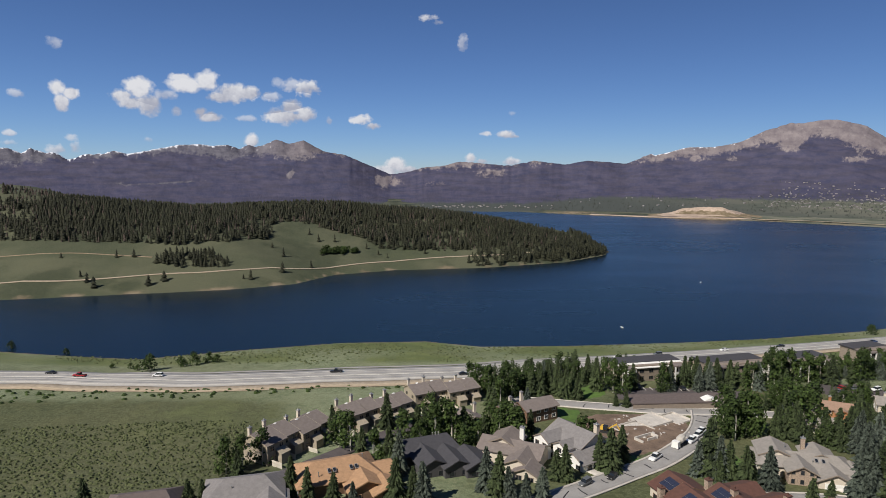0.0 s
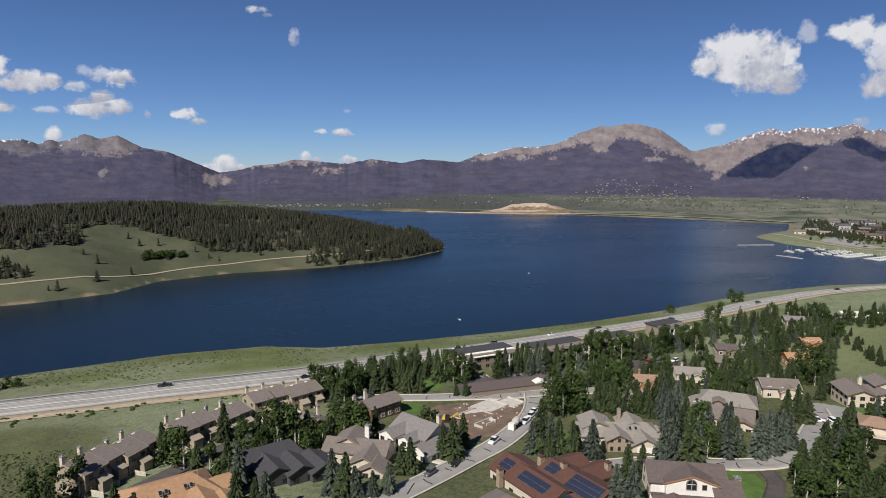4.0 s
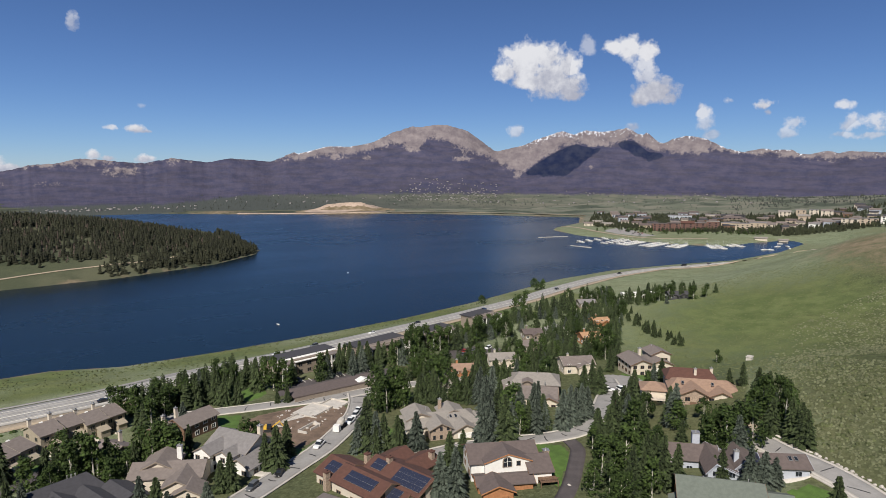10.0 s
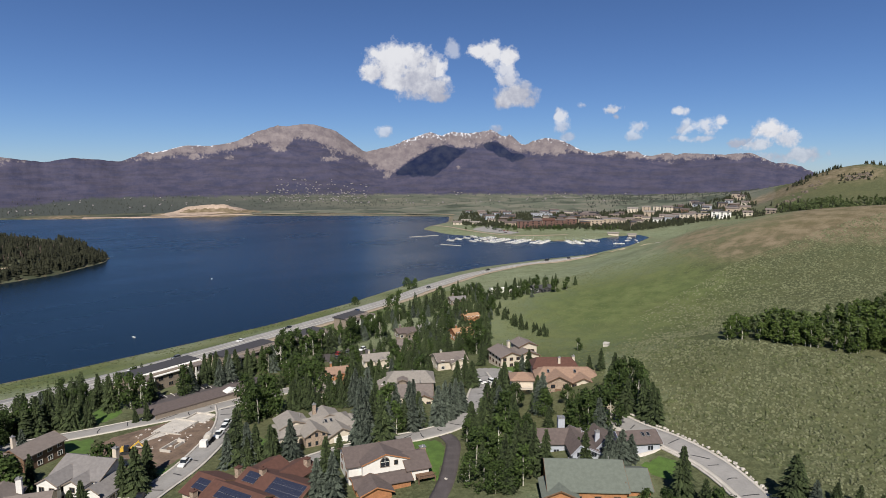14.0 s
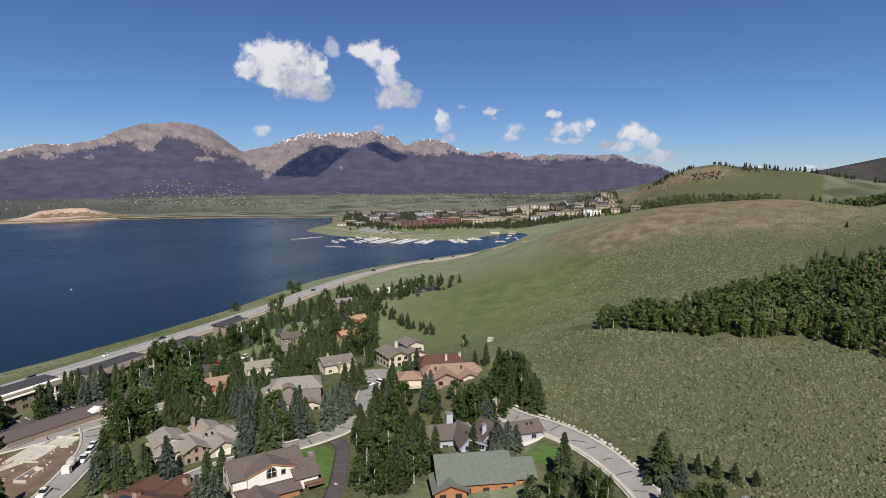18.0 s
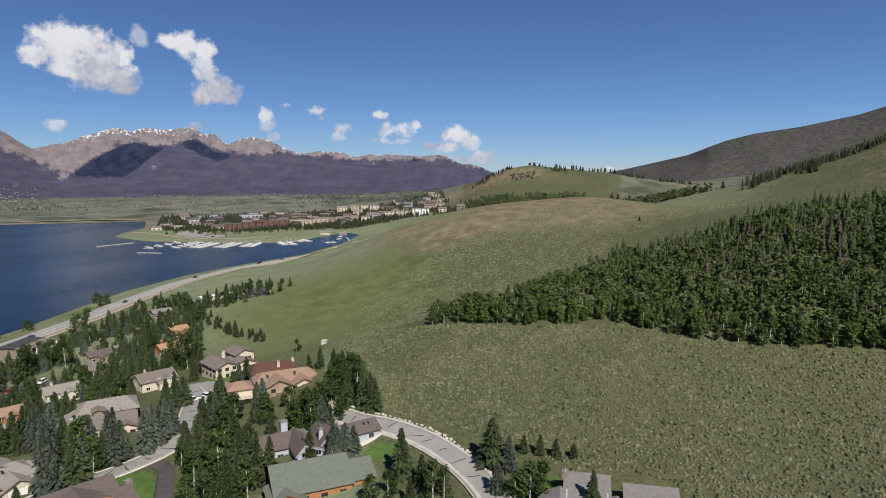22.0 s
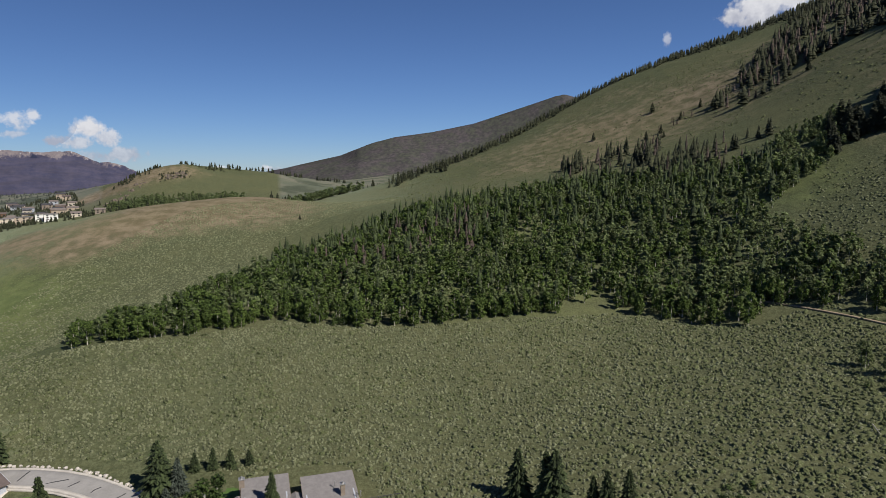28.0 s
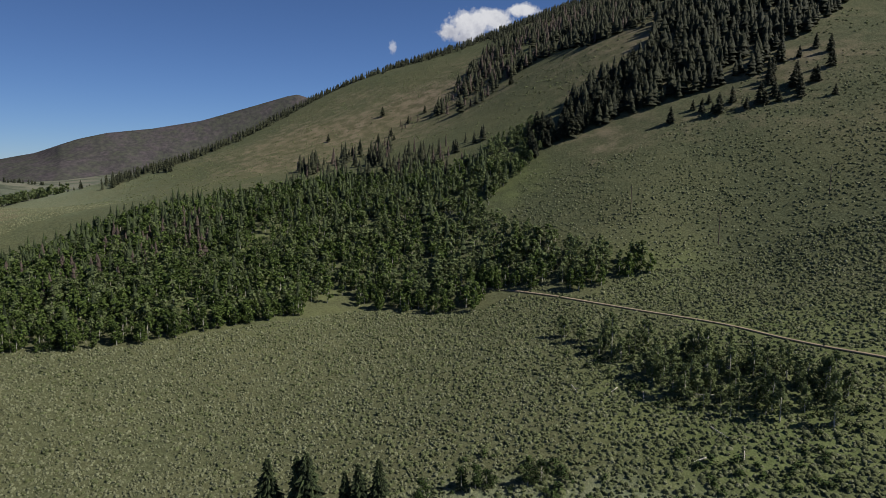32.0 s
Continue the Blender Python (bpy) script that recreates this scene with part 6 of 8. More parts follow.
def boulder(name, label, x, y, size, seed, group):
    rng = random.Random(seed % 6)
    def make():
        bm = bmesh.new()
        bmesh.ops.create_icosphere(bm, subdivisions=2, radius=1)
        for v in bm.verts:
            v.co *= 0.75 + 0.4 * noise.noise(v.co * 1.7 + Vector((seed % 6, 3, 5)))
            v.co.z *= 0.7
        me = bpy.data.meshes.new(name)
        bm.to_mesh(me)
        bm.free()
        me.materials.append(STONE)
        return me
    ob = new(name, shared(("rock", seed % 6), make))
    ob.matrix_basis = pose(x, y, ground_at(x, y) + size * 0.25, 0, 0, seed * 47) @ Matrix.Diagonal((size, size * 0.8, size, 1))
    return tagged(ob, label, "boulder", group)


rng = random.Random(5)
c = spline([(176, 101), (172, 91), (169.5, 79), (164.5, 64.5), (155.5, 50.5), (148, 43)], 1.5)
for i, p in enumerate(c):
    boulder("boulder", "pale boulder in the row along the curved street", p[0] + rng.uniform(-0.3, 0.3), p[1] + rng.uniform(-0.3, 0.3), rng.uniform(0.5, 0.95), i, "boulders along the street")
for i in range(60):
    boulder("rubble", "pale lump of rubble on the building site", rng.uniform(60, 91), rng.uniform(198, 226), rng.uniform(0.25, 0.8), i, "rubble of the building site")
for i in range(12):
    boulder("rock", "weathered grey rock in the garden bank", rng.uniform(112, 122), rng.uniform(112, 121), rng.uniform(0.3, 0.7), i, "garden rocks")

digger = thing("excavator", "yellow excavator on the building site", "excavator", 57, 208, 120)
part("cab", Solid().box(-0.6, 0.2, 1.2, 1.2, 1.6, 1.6, 0, 0.9), GLASS, digger)
part("engine_body", Solid().box(0.1, 0.9, 1.1, 2.4, 2.4, 1.1, 0, 0.92), CAR["yellow"], digger)
for sx in (-1.1, 1.1):
    part("track", Solid().box(sx, 0.3, 0, 0.5, 3.4, 0.9, 0, 0.93), RUBBER, digger)
part("boom", Solid().slab([(-0.2, -0.6, 1.8), (0.2, -0.6, 1.8), (0.2, -3.4, 4.0), (-0.2, -3.4, 4.0)], 0.5), CAR["yellow"], digger)
part("arm", Solid().slab([(-0.15, -3.2, 4.0), (0.15, -3.2, 4.0), (0.15, -4.9, 1.6), (-0.15, -4.9, 1.6)], 0.4), CAR["yellow"], digger)
part("bucket", Solid().box(0, -4.9, 0.7, 1.0, 0.9, 0.9, 0, 0.8), METAL, digger)
mixer = thing("concrete_mixer_truck", "white concrete mixer truck at the kerb", "truck", 77.5, 195, 225)
part("cab", Solid().box(0, -2.9, 0.7, 2.3, 1.8, 2.1, 0, 0.92), WHITE, mixer)
part("chassis", Solid().box(0, 0.3, 0.6, 2.1, 7.0, 0.5), RUBBER, mixer)
part("drum", Solid().add([(r * math.cos(2 * math.pi * k / 10), yy, 2.4 + dz + r * math.sin(2 * math.pi * k / 10)) for yy, r, dz in ((-1.6, 0.6, -0.2), (-0.4, 1.25, 0), (1.4, 1.2, 0.3), (3.0, 0.5, 0.7)) for k in range(10)],
                         [(i * 10 + k, i * 10 + (k + 1) % 10, (i + 1) * 10 + (k + 1) % 10, (i + 1) * 10 + k) for i in range(3) for k in range(10)] + [tuple(range(9, -1, -1)), tuple(range(30, 40))]), CONCRETE, mixer)
for sx in (-1.0, 1.0):
    for yy in (-2.8, 1.6, 2.8):
        part("wheel", Solid().add([(sx + ox, yy + 0.5 * math.cos(2 * math.pi * i / 10), 0.5 + 0.5 * math.sin(2 * math.pi * i / 10)) for ox in (-0.15, 0.15) for i in range(10)],
                                  [(i, (i + 1) % 10, (i + 1) % 10 + 10, i + 10) for i in range(10)] + [tuple(range(10)), tuple(range(19, 9, -1))]), RUBBER, mixer)

# ---- trees ----
def limb(s, a, b, r0, r1, n=5):
    a, b = Vector(a), Vector(b)
    w = (b - a).normalized()
    u = w.orthogonal().normalized()
    v = w.cross(u)
    pts = [tuple(c + (u * math.cos(2 * math.pi * i / n) + v * math.sin(2 * math.pi * i / n)) * r) for c, r in ((a, r0), (b, r1)) for i in range(n)]
    s.add(pts, [(i, (i + 1) % n, (i + 1) % n + n, i + n) for i in range(n)])


def conifer_shapes(seed, slim=1.0, sprays=9, whorls=19, ragged=0.25, broad=1.0):
    """Trunk and crown of a ten metre conifer: whorls of drooping boughs, each bough three bent sprays."""
    rng = random.Random(seed)
    t = Solid()
    limb(t, (0, 0, -1.2), (0, 0, 5), 0.2, 0.12, 6)
    limb(t, (0, 0, 5), (0, 0, 9.7), 0.12, 0.02, 6)
    c = Solid()
    for k in range(whorls):
        u = (k + 0.5) / whorls
        z = 0.7 + 9.1 * u ** 0.95
        reach = 2.15 * slim * (1 - (z - 0.5) / 9.9) ** 0.82 + 0.12
        n = max(4, int(sprays * (0.55 + 0.45 * (1 - u))))
        a0 = rng.uniform(0, 6.28)
        for j in range(n):
            a = a0 + 6.283 * j / n + rng.uniform(-0.25, 0.25)
            r = reach * rng.uniform(1 - ragged, 1 + ragged * 0.6)
            droop = r * rng.uniform(0.18, 0.42) - 0.35 * u
            ca, sa = math.cos(a), math.sin(a)
            wd = broad * (r * rng.uniform(0.13, 0.24) + 0.06)
            def q(f, side, dz):
                return (ca * r * f - sa * side, sa * r * f + ca * side, z - droop * f * f + dz)
            lift = rng.uniform(0.05, 0.3)
            c.add([q(0.05, 0, lift), q(rng.uniform(0.4, 0.75), -wd, -0.25), q(rng.uniform(0.85, 1.1), rng.uniform(-0.1, 0.1), -0.1), q(rng.uniform(0.4, 0.75), wd, -0.25), q(0.55, 0, 0.22 + lift * 0.5)], [(0, 1, 4), (1, 2, 4), (2, 3, 4), (3, 0, 4)])
    c.add([(0.1, 0, 9.2), (-0.07, 0.08, 9.2), (-0.05, -0.09, 9.2), (0, 0, 10.1)], [(0, 1, 3), (1, 2, 3), (2, 0, 3)])
    return t, c


def leafy_shapes(seed, leaves=330, wide=2.3, low=2.0, size=0.62):
    """Trunk with limbs and a crown of leaf sprays of a ten metre broadleaf tree."""
    rng = random.Random(seed)
    t = Solid()
    bend = rng.uniform(-0.3, 0.3)
    limb(t, (0, 0, -1.0), (bend, 0, 4.2), 0.2, 0.13, 6)
    limb(t, (bend, 0, 4.2), (bend * 0.4, 0.1, 9.0), 0.13, 0.03, 5)
    blobs = []
    for k in range(9):
        a, u = rng.uniform(0, 6.28), (k + 0.6) / 9
        z = low + (9.0 - low) * u
        r = wide * 0.62 * math.sin(math.pi * min(1, 0.22 + 0.74 * u)) * rng.uniform(0.5, 1.1)
        blobs.append((math.cos(a) * r, math.sin(a) * r, z, rng.uniform(0.75, 1.2) * wide * 0.5 * (1.15 - 0.55 * u)))
        limb(t, (bend * 0.6, 0, z * 0.72), (math.cos(a) * r * 0.8, math.sin(a) * r * 0.8, z), 0.06, 0.02, 4)
    blobs.append((0, 0, 8.7, wide * 0.42))
    c = Solid()
    for k in range(leaves):
        bx, by, bz, br = blobs[k % len(blobs)]
        d = Vector((rng.gauss(0, 1), rng.gauss(0, 1), rng.gauss(0, 1))).normalized()
        p = Vector((bx, by, bz)) + d * br * rng.uniform(0.45, 1.05)
        nrm = (d + Vector((rng.gauss(0, 0.5), rng.gauss(0, 0.5), rng.gauss(0.65, 0.5)))).normalized()
        u = nrm.orthogonal().normalized()
        u.rotate(Matrix.Rotation(rng.uniform(0, 6.28), 3, nrm))
        v = nrm.cross(u)
        s = size * rng.uniform(0.6, 1.25)
        c.add([tuple(p + u * s * 0.6), tuple(p + v * s * 0.5 + nrm * 0.1), tuple(p - u * s * 0.55), tuple(p - v * s * rng.uniform(0.35, 0.6) - nrm * 0.08)], [(0, 1, 2, 3)])
    return t, c


SPECIES = {}
FAR_SPRUCES = []


def species(kind, count, maker, bark, leaf, label, category):
    SPECIES[kind] = ([(t.mesh("trunk", bark, True), c.mesh("crown", leaf)) for t, c in (maker(i) for i in range(count))], label, category)


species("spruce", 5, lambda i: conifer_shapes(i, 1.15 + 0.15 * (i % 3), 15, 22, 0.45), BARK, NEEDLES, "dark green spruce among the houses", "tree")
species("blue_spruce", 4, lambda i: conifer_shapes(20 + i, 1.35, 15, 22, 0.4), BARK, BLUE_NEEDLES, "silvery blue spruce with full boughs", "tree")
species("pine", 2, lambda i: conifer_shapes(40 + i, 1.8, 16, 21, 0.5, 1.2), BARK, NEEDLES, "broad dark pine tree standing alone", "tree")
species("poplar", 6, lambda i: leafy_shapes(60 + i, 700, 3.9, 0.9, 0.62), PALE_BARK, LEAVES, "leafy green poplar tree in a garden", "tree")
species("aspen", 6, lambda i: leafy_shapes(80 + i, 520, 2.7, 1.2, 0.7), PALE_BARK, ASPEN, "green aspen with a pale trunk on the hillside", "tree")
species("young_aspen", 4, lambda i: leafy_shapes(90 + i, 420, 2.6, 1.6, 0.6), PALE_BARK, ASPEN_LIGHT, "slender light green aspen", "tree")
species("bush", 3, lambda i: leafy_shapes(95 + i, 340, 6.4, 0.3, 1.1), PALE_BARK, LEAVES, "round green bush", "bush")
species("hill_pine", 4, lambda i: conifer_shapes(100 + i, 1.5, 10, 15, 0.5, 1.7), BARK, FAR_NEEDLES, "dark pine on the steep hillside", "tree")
species("dead_pine", 2, lambda i: conifer_shapes(110 + i, 0.8, 5, 11, 0.5), BARK, DEAD, "grey brown dead pine on the hillside", "tree")
TREE_RNG = random.Random(11)


def tree(kind, x, y, h, group="", label="", lean=2.0):
    shapes, tag, cat = SPECIES[kind]
    t, c = shapes[TREE_RNG.randrange(len(shapes))]
    ob = new(kind if kind == "bush" else kind.replace("hill_", "") + "_tree")
    k = h / 10
    wd = k ** 0.75 * TREE_RNG.uniform(0.88, 1.15)
    ob.matrix_basis = pose(x, y, ground_at(x, y), TREE_RNG.uniform(-lean, lean), TREE_RNG.uniform(-lean, lean), TREE_RNG.uniform(0, 360)) @ Matrix.Diagonal((wd, wd, k, 1))
    part("trunk", t, None, ob)
    part("crown", c, None, ob)
    return tagged(ob, label or tag, cat, group)


def grove(kind, places):
    for x, y, h in places:
        tree(kind, x, y, min(h, 10.5 + 0.65 * (h - 10.5)) * 1.08 if kind != "pine" else h, {"spruce": "spruces among the houses", "blue_spruce": "blue spruces among the houses", "poplar": "poplars among the houses", "pine": "lone pines"}[kind])


TREE_RNG.seed(12)
grove("pine", [(77.8, 173.3, 17.5), (77.9, 173.3, 17.2), (151.8, 43.7, 13.4), (122.8, -45.6, 13.3)])
grove("blue_spruce", [(74.6, 172.6, 10.0), (90.5, 164.8, 11.1), (80.9, 133.4, 12.4), (83.5, 130.6, 14.4), (110.3, 155.9, 18.3), (112.0, 154.7, 16.5), (130.6, 154.1, 11.6), (134.7, 154.6, 9.7), (139.5, 151.6, 14.3), (143.2, 152.2, 15.4), (146.2, 152.1, 12.8), (150.6, 153.4, 13.6), (153.3, 153.5, 10.9), (149.0, 131.9, 14.5), (144.5, 87.6, 11.6), (146.9, 85.5, 9.8), (150.8, 84.7, 7.3), (165.2, 126.4, 14.8), (197.7, 162.6, 9.5), (186.7, 106.6, 7.1), (96.8, 257.4, 10.2), (109.1, 257.9, 11.3), (114.3, 258.9, 12.4), (135.9, 260.7, 12.3), (135.1, 193.5, 14.9), (128.6, 179.7, 15.6), (134.3, 184.3, 17.8), (79.2, 170.5, 13.1), (90.6, 163.6, 12.7), (-12.7, 171.5, 13.4)])
grove("blue_spruce", [(12.0, 161.6, 12.7), (-22.7, 150.3, 6.7), (-4.7, 152.9, 11.2), (26.8, 157.7, 8.1), (22.1, 156.4, 7.0), (17.7, 157.0, 8.3), (151.1, 38.9, 8.5), (139.7, 38.8, 7.3)])
grove("spruce", [(78.6, 168.6, 8.6), (87.0, 167.8, 9.0), (89.2, 142.4, 13.7), (98.8, 150.5, 8.5), (116.0, 151.7, 18.4), (116.9, 157.3, 18.7), (128.5, 155.9, 10.5), (139.4, 134.9, 10.7), (141.7, 132.5, 11.7), (146.5, 134.7, 16.4), (151.6, 136.5, 16.6), (161.2, 140.7, 16.3), (122.4, 106.1, 13.3), (121.7, 102.3, 13.2), (147.7, 124.2, 13.1), (130.1, 107.9, 13.9), (130.2, 102.9, 15.3), (130.7, 99.0, 13.3), (134.6, 108.7, 11.6), (145.8, 98.6, 5.3), (144.4, 95.2, 8.4), (166.5, 129.6, 12.0), (200.4, 160.8, 11.2), (175.3, 94.3, 12.4), (173.6, 91.0, 12.3), (173.4, 89.1, 10.2), (202.5, 132.6, 6.5), (204.8, 128.9, 8.0), (190.5, 115.9, 5.8), (183.3, 181.6, 12.2)])
grove("spruce", [(174.6, 177.5, 12.0), (179.9, 173.6, 10.7), (209.2, 196.5, 12.2), (221.7, 203.6, 11.3), (216.6, 219.0, 11.7), (228.1, 223.0, 12.0), (212.1, 222.0, 13.1), (200.1, 216.8, 11.9), (197.8, 222.9, 13.2), (188.6, 220.3, 12.6), (186.2, 224.9, 14.2), (40.4, 250.8, 14.2), (44.5, 254.1, 15.3), (47.4, 250.6, 15.5), (50.2, 246.9, 12.9), (54.9, 244.9, 9.9), (63.7, 265.5, 13.7), (65.3, 256.8, 14.8), (35.4, 257.6, 12.4), (38.0, 259.2, 13.9), (81.2, 257.5, 11.0), (71.8, 235.3, 6.9), (68.1, 236.4, 5.5), (118.2, 259.4, 11.0), (123.0, 259.3, 11.1), (173.4, 270.1, 14.1), (113.0, 203.7, 10.9), (116.9, 203.8, 9.9), (126.8, 197.9, 11.2), (130.5, 197.8, 13.4)])
grove("spruce", [(136.4, 201.1, 13.5), (82.3, 170.1, 11.6), (85.3, 166.4, 11.4), (-36.6, 200.7, 10.8), (-19.3, 209.1, 13.0), (-15.4, 175.3, 13.0), (-24.7, 182.3, 9.6), (7.0, 199.9, 11.5), (14.8, 158.3, 12.5), (46.9, 177.9, 10.6), (49.8, 176.1, 13.8), (55.1, 182.9, 11.4), (35.1, 169.4, 10.1), (32.8, 169.9, 8.2), (-57.8, 167.3, 7.9), (-40.2, 156.9, 10.5), (-34.8, 153.1, 9.1), (-28.1, 152.4, 8.0), (-12.1, 153.5, 12.3), (-7.7, 153.8, 9.2), (-65.0, 151.6, 6.7), (-61.5, 152.0, 6.5), (-90.3, 148.8, 8.0), (140.7, 64.9, 13.4), (138.2, 58.3, 7.6), (128.8, 57.3, 6.6), (160.7, 37.4, 4.7), (160.7, 32.9, 5.5), (160.5, 28.5, 4.8), (161.2, 23.8, 3.7)])
grove("spruce", [(137.1, 15.8, 9.5), (129.2, -39.2, 11.4), (124.4, -44.2, 11.7), (118.9, -52.7, 7.2), (116.7, -55.1, 8.7), (114.8, -58.9, 9.3), (370.8, 256.7, 5.9), (350.3, 267.9, 9.4), (338.4, 285.9, 12.0), (328.5, 285.2, 10.8), (322.4, 287.6, 11.0)])
grove("poplar", [(127.2, 163.3, 17.7), (104.9, 209.2, 16.8), (99.2, 207.5, 16.9), (124.5, 155.3, 9.4), (133.3, 131.1, 7.9), (120.1, 114.6, 12.7), (125.4, 114.7, 12.9), (131.1, 116.0, 14.4), (114.3, 106.1, 9.4), (114.5, 111.7, 8.9), (114.9, 102.6, 8.3), (147.4, 127.6, 15.0), (189.5, 158.4, 8.8), (161.2, 106.1, 13.4), (164.0, 103.6, 14.4), (166.0, 100.4, 12.8), (159.6, 108.5, 9.6), (161.7, 112.6, 7.3), (160.2, 102.2, 10.6), (185.1, 109.4, 12.3), (179.4, 99.1, 13.4), (248.5, 169.8, 5.8), (175.3, 219.6, 11.6), (225.1, 214.6, 11.2), (218.6, 187.5, 5.5), (19.2, 250.3, 13.2), (24.9, 248.8, 12.2), (28.2, 246.4, 10.6), (68.5, 257.0, 15.2), (71.5, 253.1, 15.8)])
grove("poplar", [(75.1, 253.1, 13.4), (93.0, 256.7, 12.8), (133.5, 260.8, 12.2), (150.0, 269.0, 15.3), (152.7, 281.2, 14.6), (163.0, 269.6, 14.1), (169.2, 271.6, 13.6), (104.9, 206.9, 17.8), (107.6, 204.4, 16.5), (98.4, 201.2, 15.6), (128.8, 214.3, 15.3), (131.2, 211.6, 15.2), (126.2, 217.0, 13.4), (-33.4, 193.1, 11.4), (-29.1, 188.8, 13.7), (-20.5, 175.8, 11.9), (-2.3, 194.0, 14.9), (3.2, 194.0, 16.1), (0.4, 204.0, 13.9), (16.5, 200.3, 13.5), (20.1, 198.0, 15.3), (23.6, 195.6, 14.2), (44.7, 190.8, 12.2), (47.5, 191.2, 10.2), (-62.3, 171.0, 10.8), (-57.9, 172.5, 11.0), (-53.5, 177.1, 11.1), (132.8, 53.1, 9.3), (132.8, 50.2, 8.2), (131.1, 64.3, 6.2)])
for bx, by, bh in ((344.4, 412.0, 8), (263.7, 374.5, 6)):
    tree("bush", bx, by, bh, "bushes on the lake shore", "round green bush on the lake shore")
grove("poplar", [(126.5, 66.6, 6.9), (137.7, 30.5, 9.2), (139.2, 28.1, 9.4), (137.9, 34.0, 6.6), (108.5, -66.0, 4.9), (105.6, -74.1, 5.0), (103.8, -76.6, 5.4), (102.4, -78.5, 4.0), (96.7, -85.4, 4.7), (95.5, -88.2, 4.7), (358.5, 255.0, 8.5), (349.3, 257.6, 8.9), (345.5, 274.0, 10.3), (341.1, 278.0, 9.9)])

# what the scattered trees keep clear of
CLEAR_LINES = [(np.array(spline(l, 6)), w) for l, w in ((STREET_A, 6), (STREET_B, 6), (STREET_C, 6), (STREET_D, 6), (HIGHWAY_LINE, 14))]
BUILT = [(o.matrix_basis.translation.x, o.matrix_basis.translation.y, 10) for o in scene.objects if o.get("category") in ("house", "row house", "apartment building", "carport", "garage", "mobile home")]


def is_free(x, y, margin=0.0):
    for bx, by, br in BUILT:
        if (x - bx) ** 2 + (y - by) ** 2 < (br + margin) ** 2:
            return False
    for line, w in CLEAR_LINES:
        if np.min((line[:, 0] - x) ** 2 + (line[:, 1] - y) ** 2) < (w + margin) ** 2:
            return False
    return True


def inside(x, y, poly):
    return bool(chain_distance(np.array([x]), np.array([y]), np.array(poly, float), True)[1][0])


LOTS = [[(70, 241), (72, 263), (100, 263), (129, 260), (129, 241)], [(157, 257), (162, 273), (187, 273), (197, 258), (180, 249)], [(50, 188), (46, 212), (52, 228), (92, 228), (92, 212), (84, 203), (72, 192)],
        [(118, 149), (132, 142), (122, 122), (104, 108), (98, 114), (110, 128)], [(107, 168), (121, 166), (121, 152), (110, 154)]]


def hides_a_house(x, y, deep=15.0, wide=8.0):
    """Whether a tree would come between a house and the camera."""
    for bx, by, _ in BUILT:
        if by > 280 and bx > 120:
            continue
        d = math.hypot(bx, by)
        ux, uy = -bx / d, -by / d
        along, off = (x - bx) * ux + (y - by) * uy, abs((x - bx) * uy - (y - by) * ux)
        if 0 < along < deep and off < wide:
            return True
    return False


def plant(poly, count, mix, low, high, seed, apart=3.0, avoid=()):
    rng = random.Random(seed)
    xs, ys = [p[0] for p in poly], [p[1] for p in poly]
    placed = []
    for _ in range(count * 14):
        if len(placed) >= count:
            break
        x, y = rng.uniform(min(xs), max(xs)), rng.uniform(min(ys), max(ys))
        if not inside(x, y, poly) or any((x - a) ** 2 + (y - b) ** 2 < apart ** 2 for a, b in placed) or not is_free(x, y) or hides_a_house(x, y) or any(inside(x, y, l) for l in LOTS) or any((x - a) ** 2 + (y - b) ** 2 < r * r for a, b, r in avoid):
            continue
        placed.append((x, y))
        kind = rng.choices([k for k, _ in mix], [w for _, w in mix])[0]
        if kind == "spruce" and y > 222:
            FAR_SPRUCES.append((x, y, rng.uniform(low, high)))
        else:
            tree(kind, x, y, rng.uniform(low, high) * (0.9 if kind == "blue_spruce" else 1), "trees among the houses")


plant([(8, 250), (14, 266), (60, 284), (66, 270), (52, 262), (44, 248)], 30, (("spruce", 6), ("poplar", 4)), 8, 13, 1)
plant([(76, 263), (76, 270), (128, 276), (160, 286), (240, 306), (244, 296), (196, 276), (130, 266)], 42, (("spruce", 7), ("poplar", 3), ("blue_spruce", 2)), 6, 10, 2)
plant([(116, 192), (122, 222), (150, 216), (176, 206), (172, 190), (140, 192)], 34, (("spruce", 7), ("poplar", 3), ("blue_spruce", 2)), 8, 14, 3)
plant([(150, 234), (170, 256), (210, 262), (300, 292), (306, 276), (262, 240), (220, 218), (190, 222)], 125, (("spruce", 8), ("poplar", 4), ("blue_spruce", 1)), 5, 10, 4)
plant([(300, 285), (306, 300), (350, 308), (385, 290), (378, 262), (340, 270)], 40, (("spruce", 6), ("poplar", 5)), 4, 8, 5)
plant([(-20, 196), (8, 218), (26, 212), (14, 196), (-8, 194)], 12, (("poplar", 5), ("spruce", 5)), 8, 12, 6)
plant([(150, 118), (146, 132), (158, 146), (178, 130), (170, 112)], 12, (("poplar", 5), ("spruce", 5), ("blue_spruce", 3)), 7, 13, 7)
plant([(120, 96), (112, 108), (118, 122), (136, 128), (140, 112)], 9, (("poplar", 5), ("spruce", 6)), 6, 12, 8)
plant([(150, 200), (186, 222), (192, 206), (176, 196)], 12, (("spruce", 5), ("blue_spruce", 3)), 7, 12, 9)
plant([(56, 268), (70, 285), (100, 295), (84, 284)], 9, (("spruce", 5), ("poplar", 5)), 6, 10, 10)
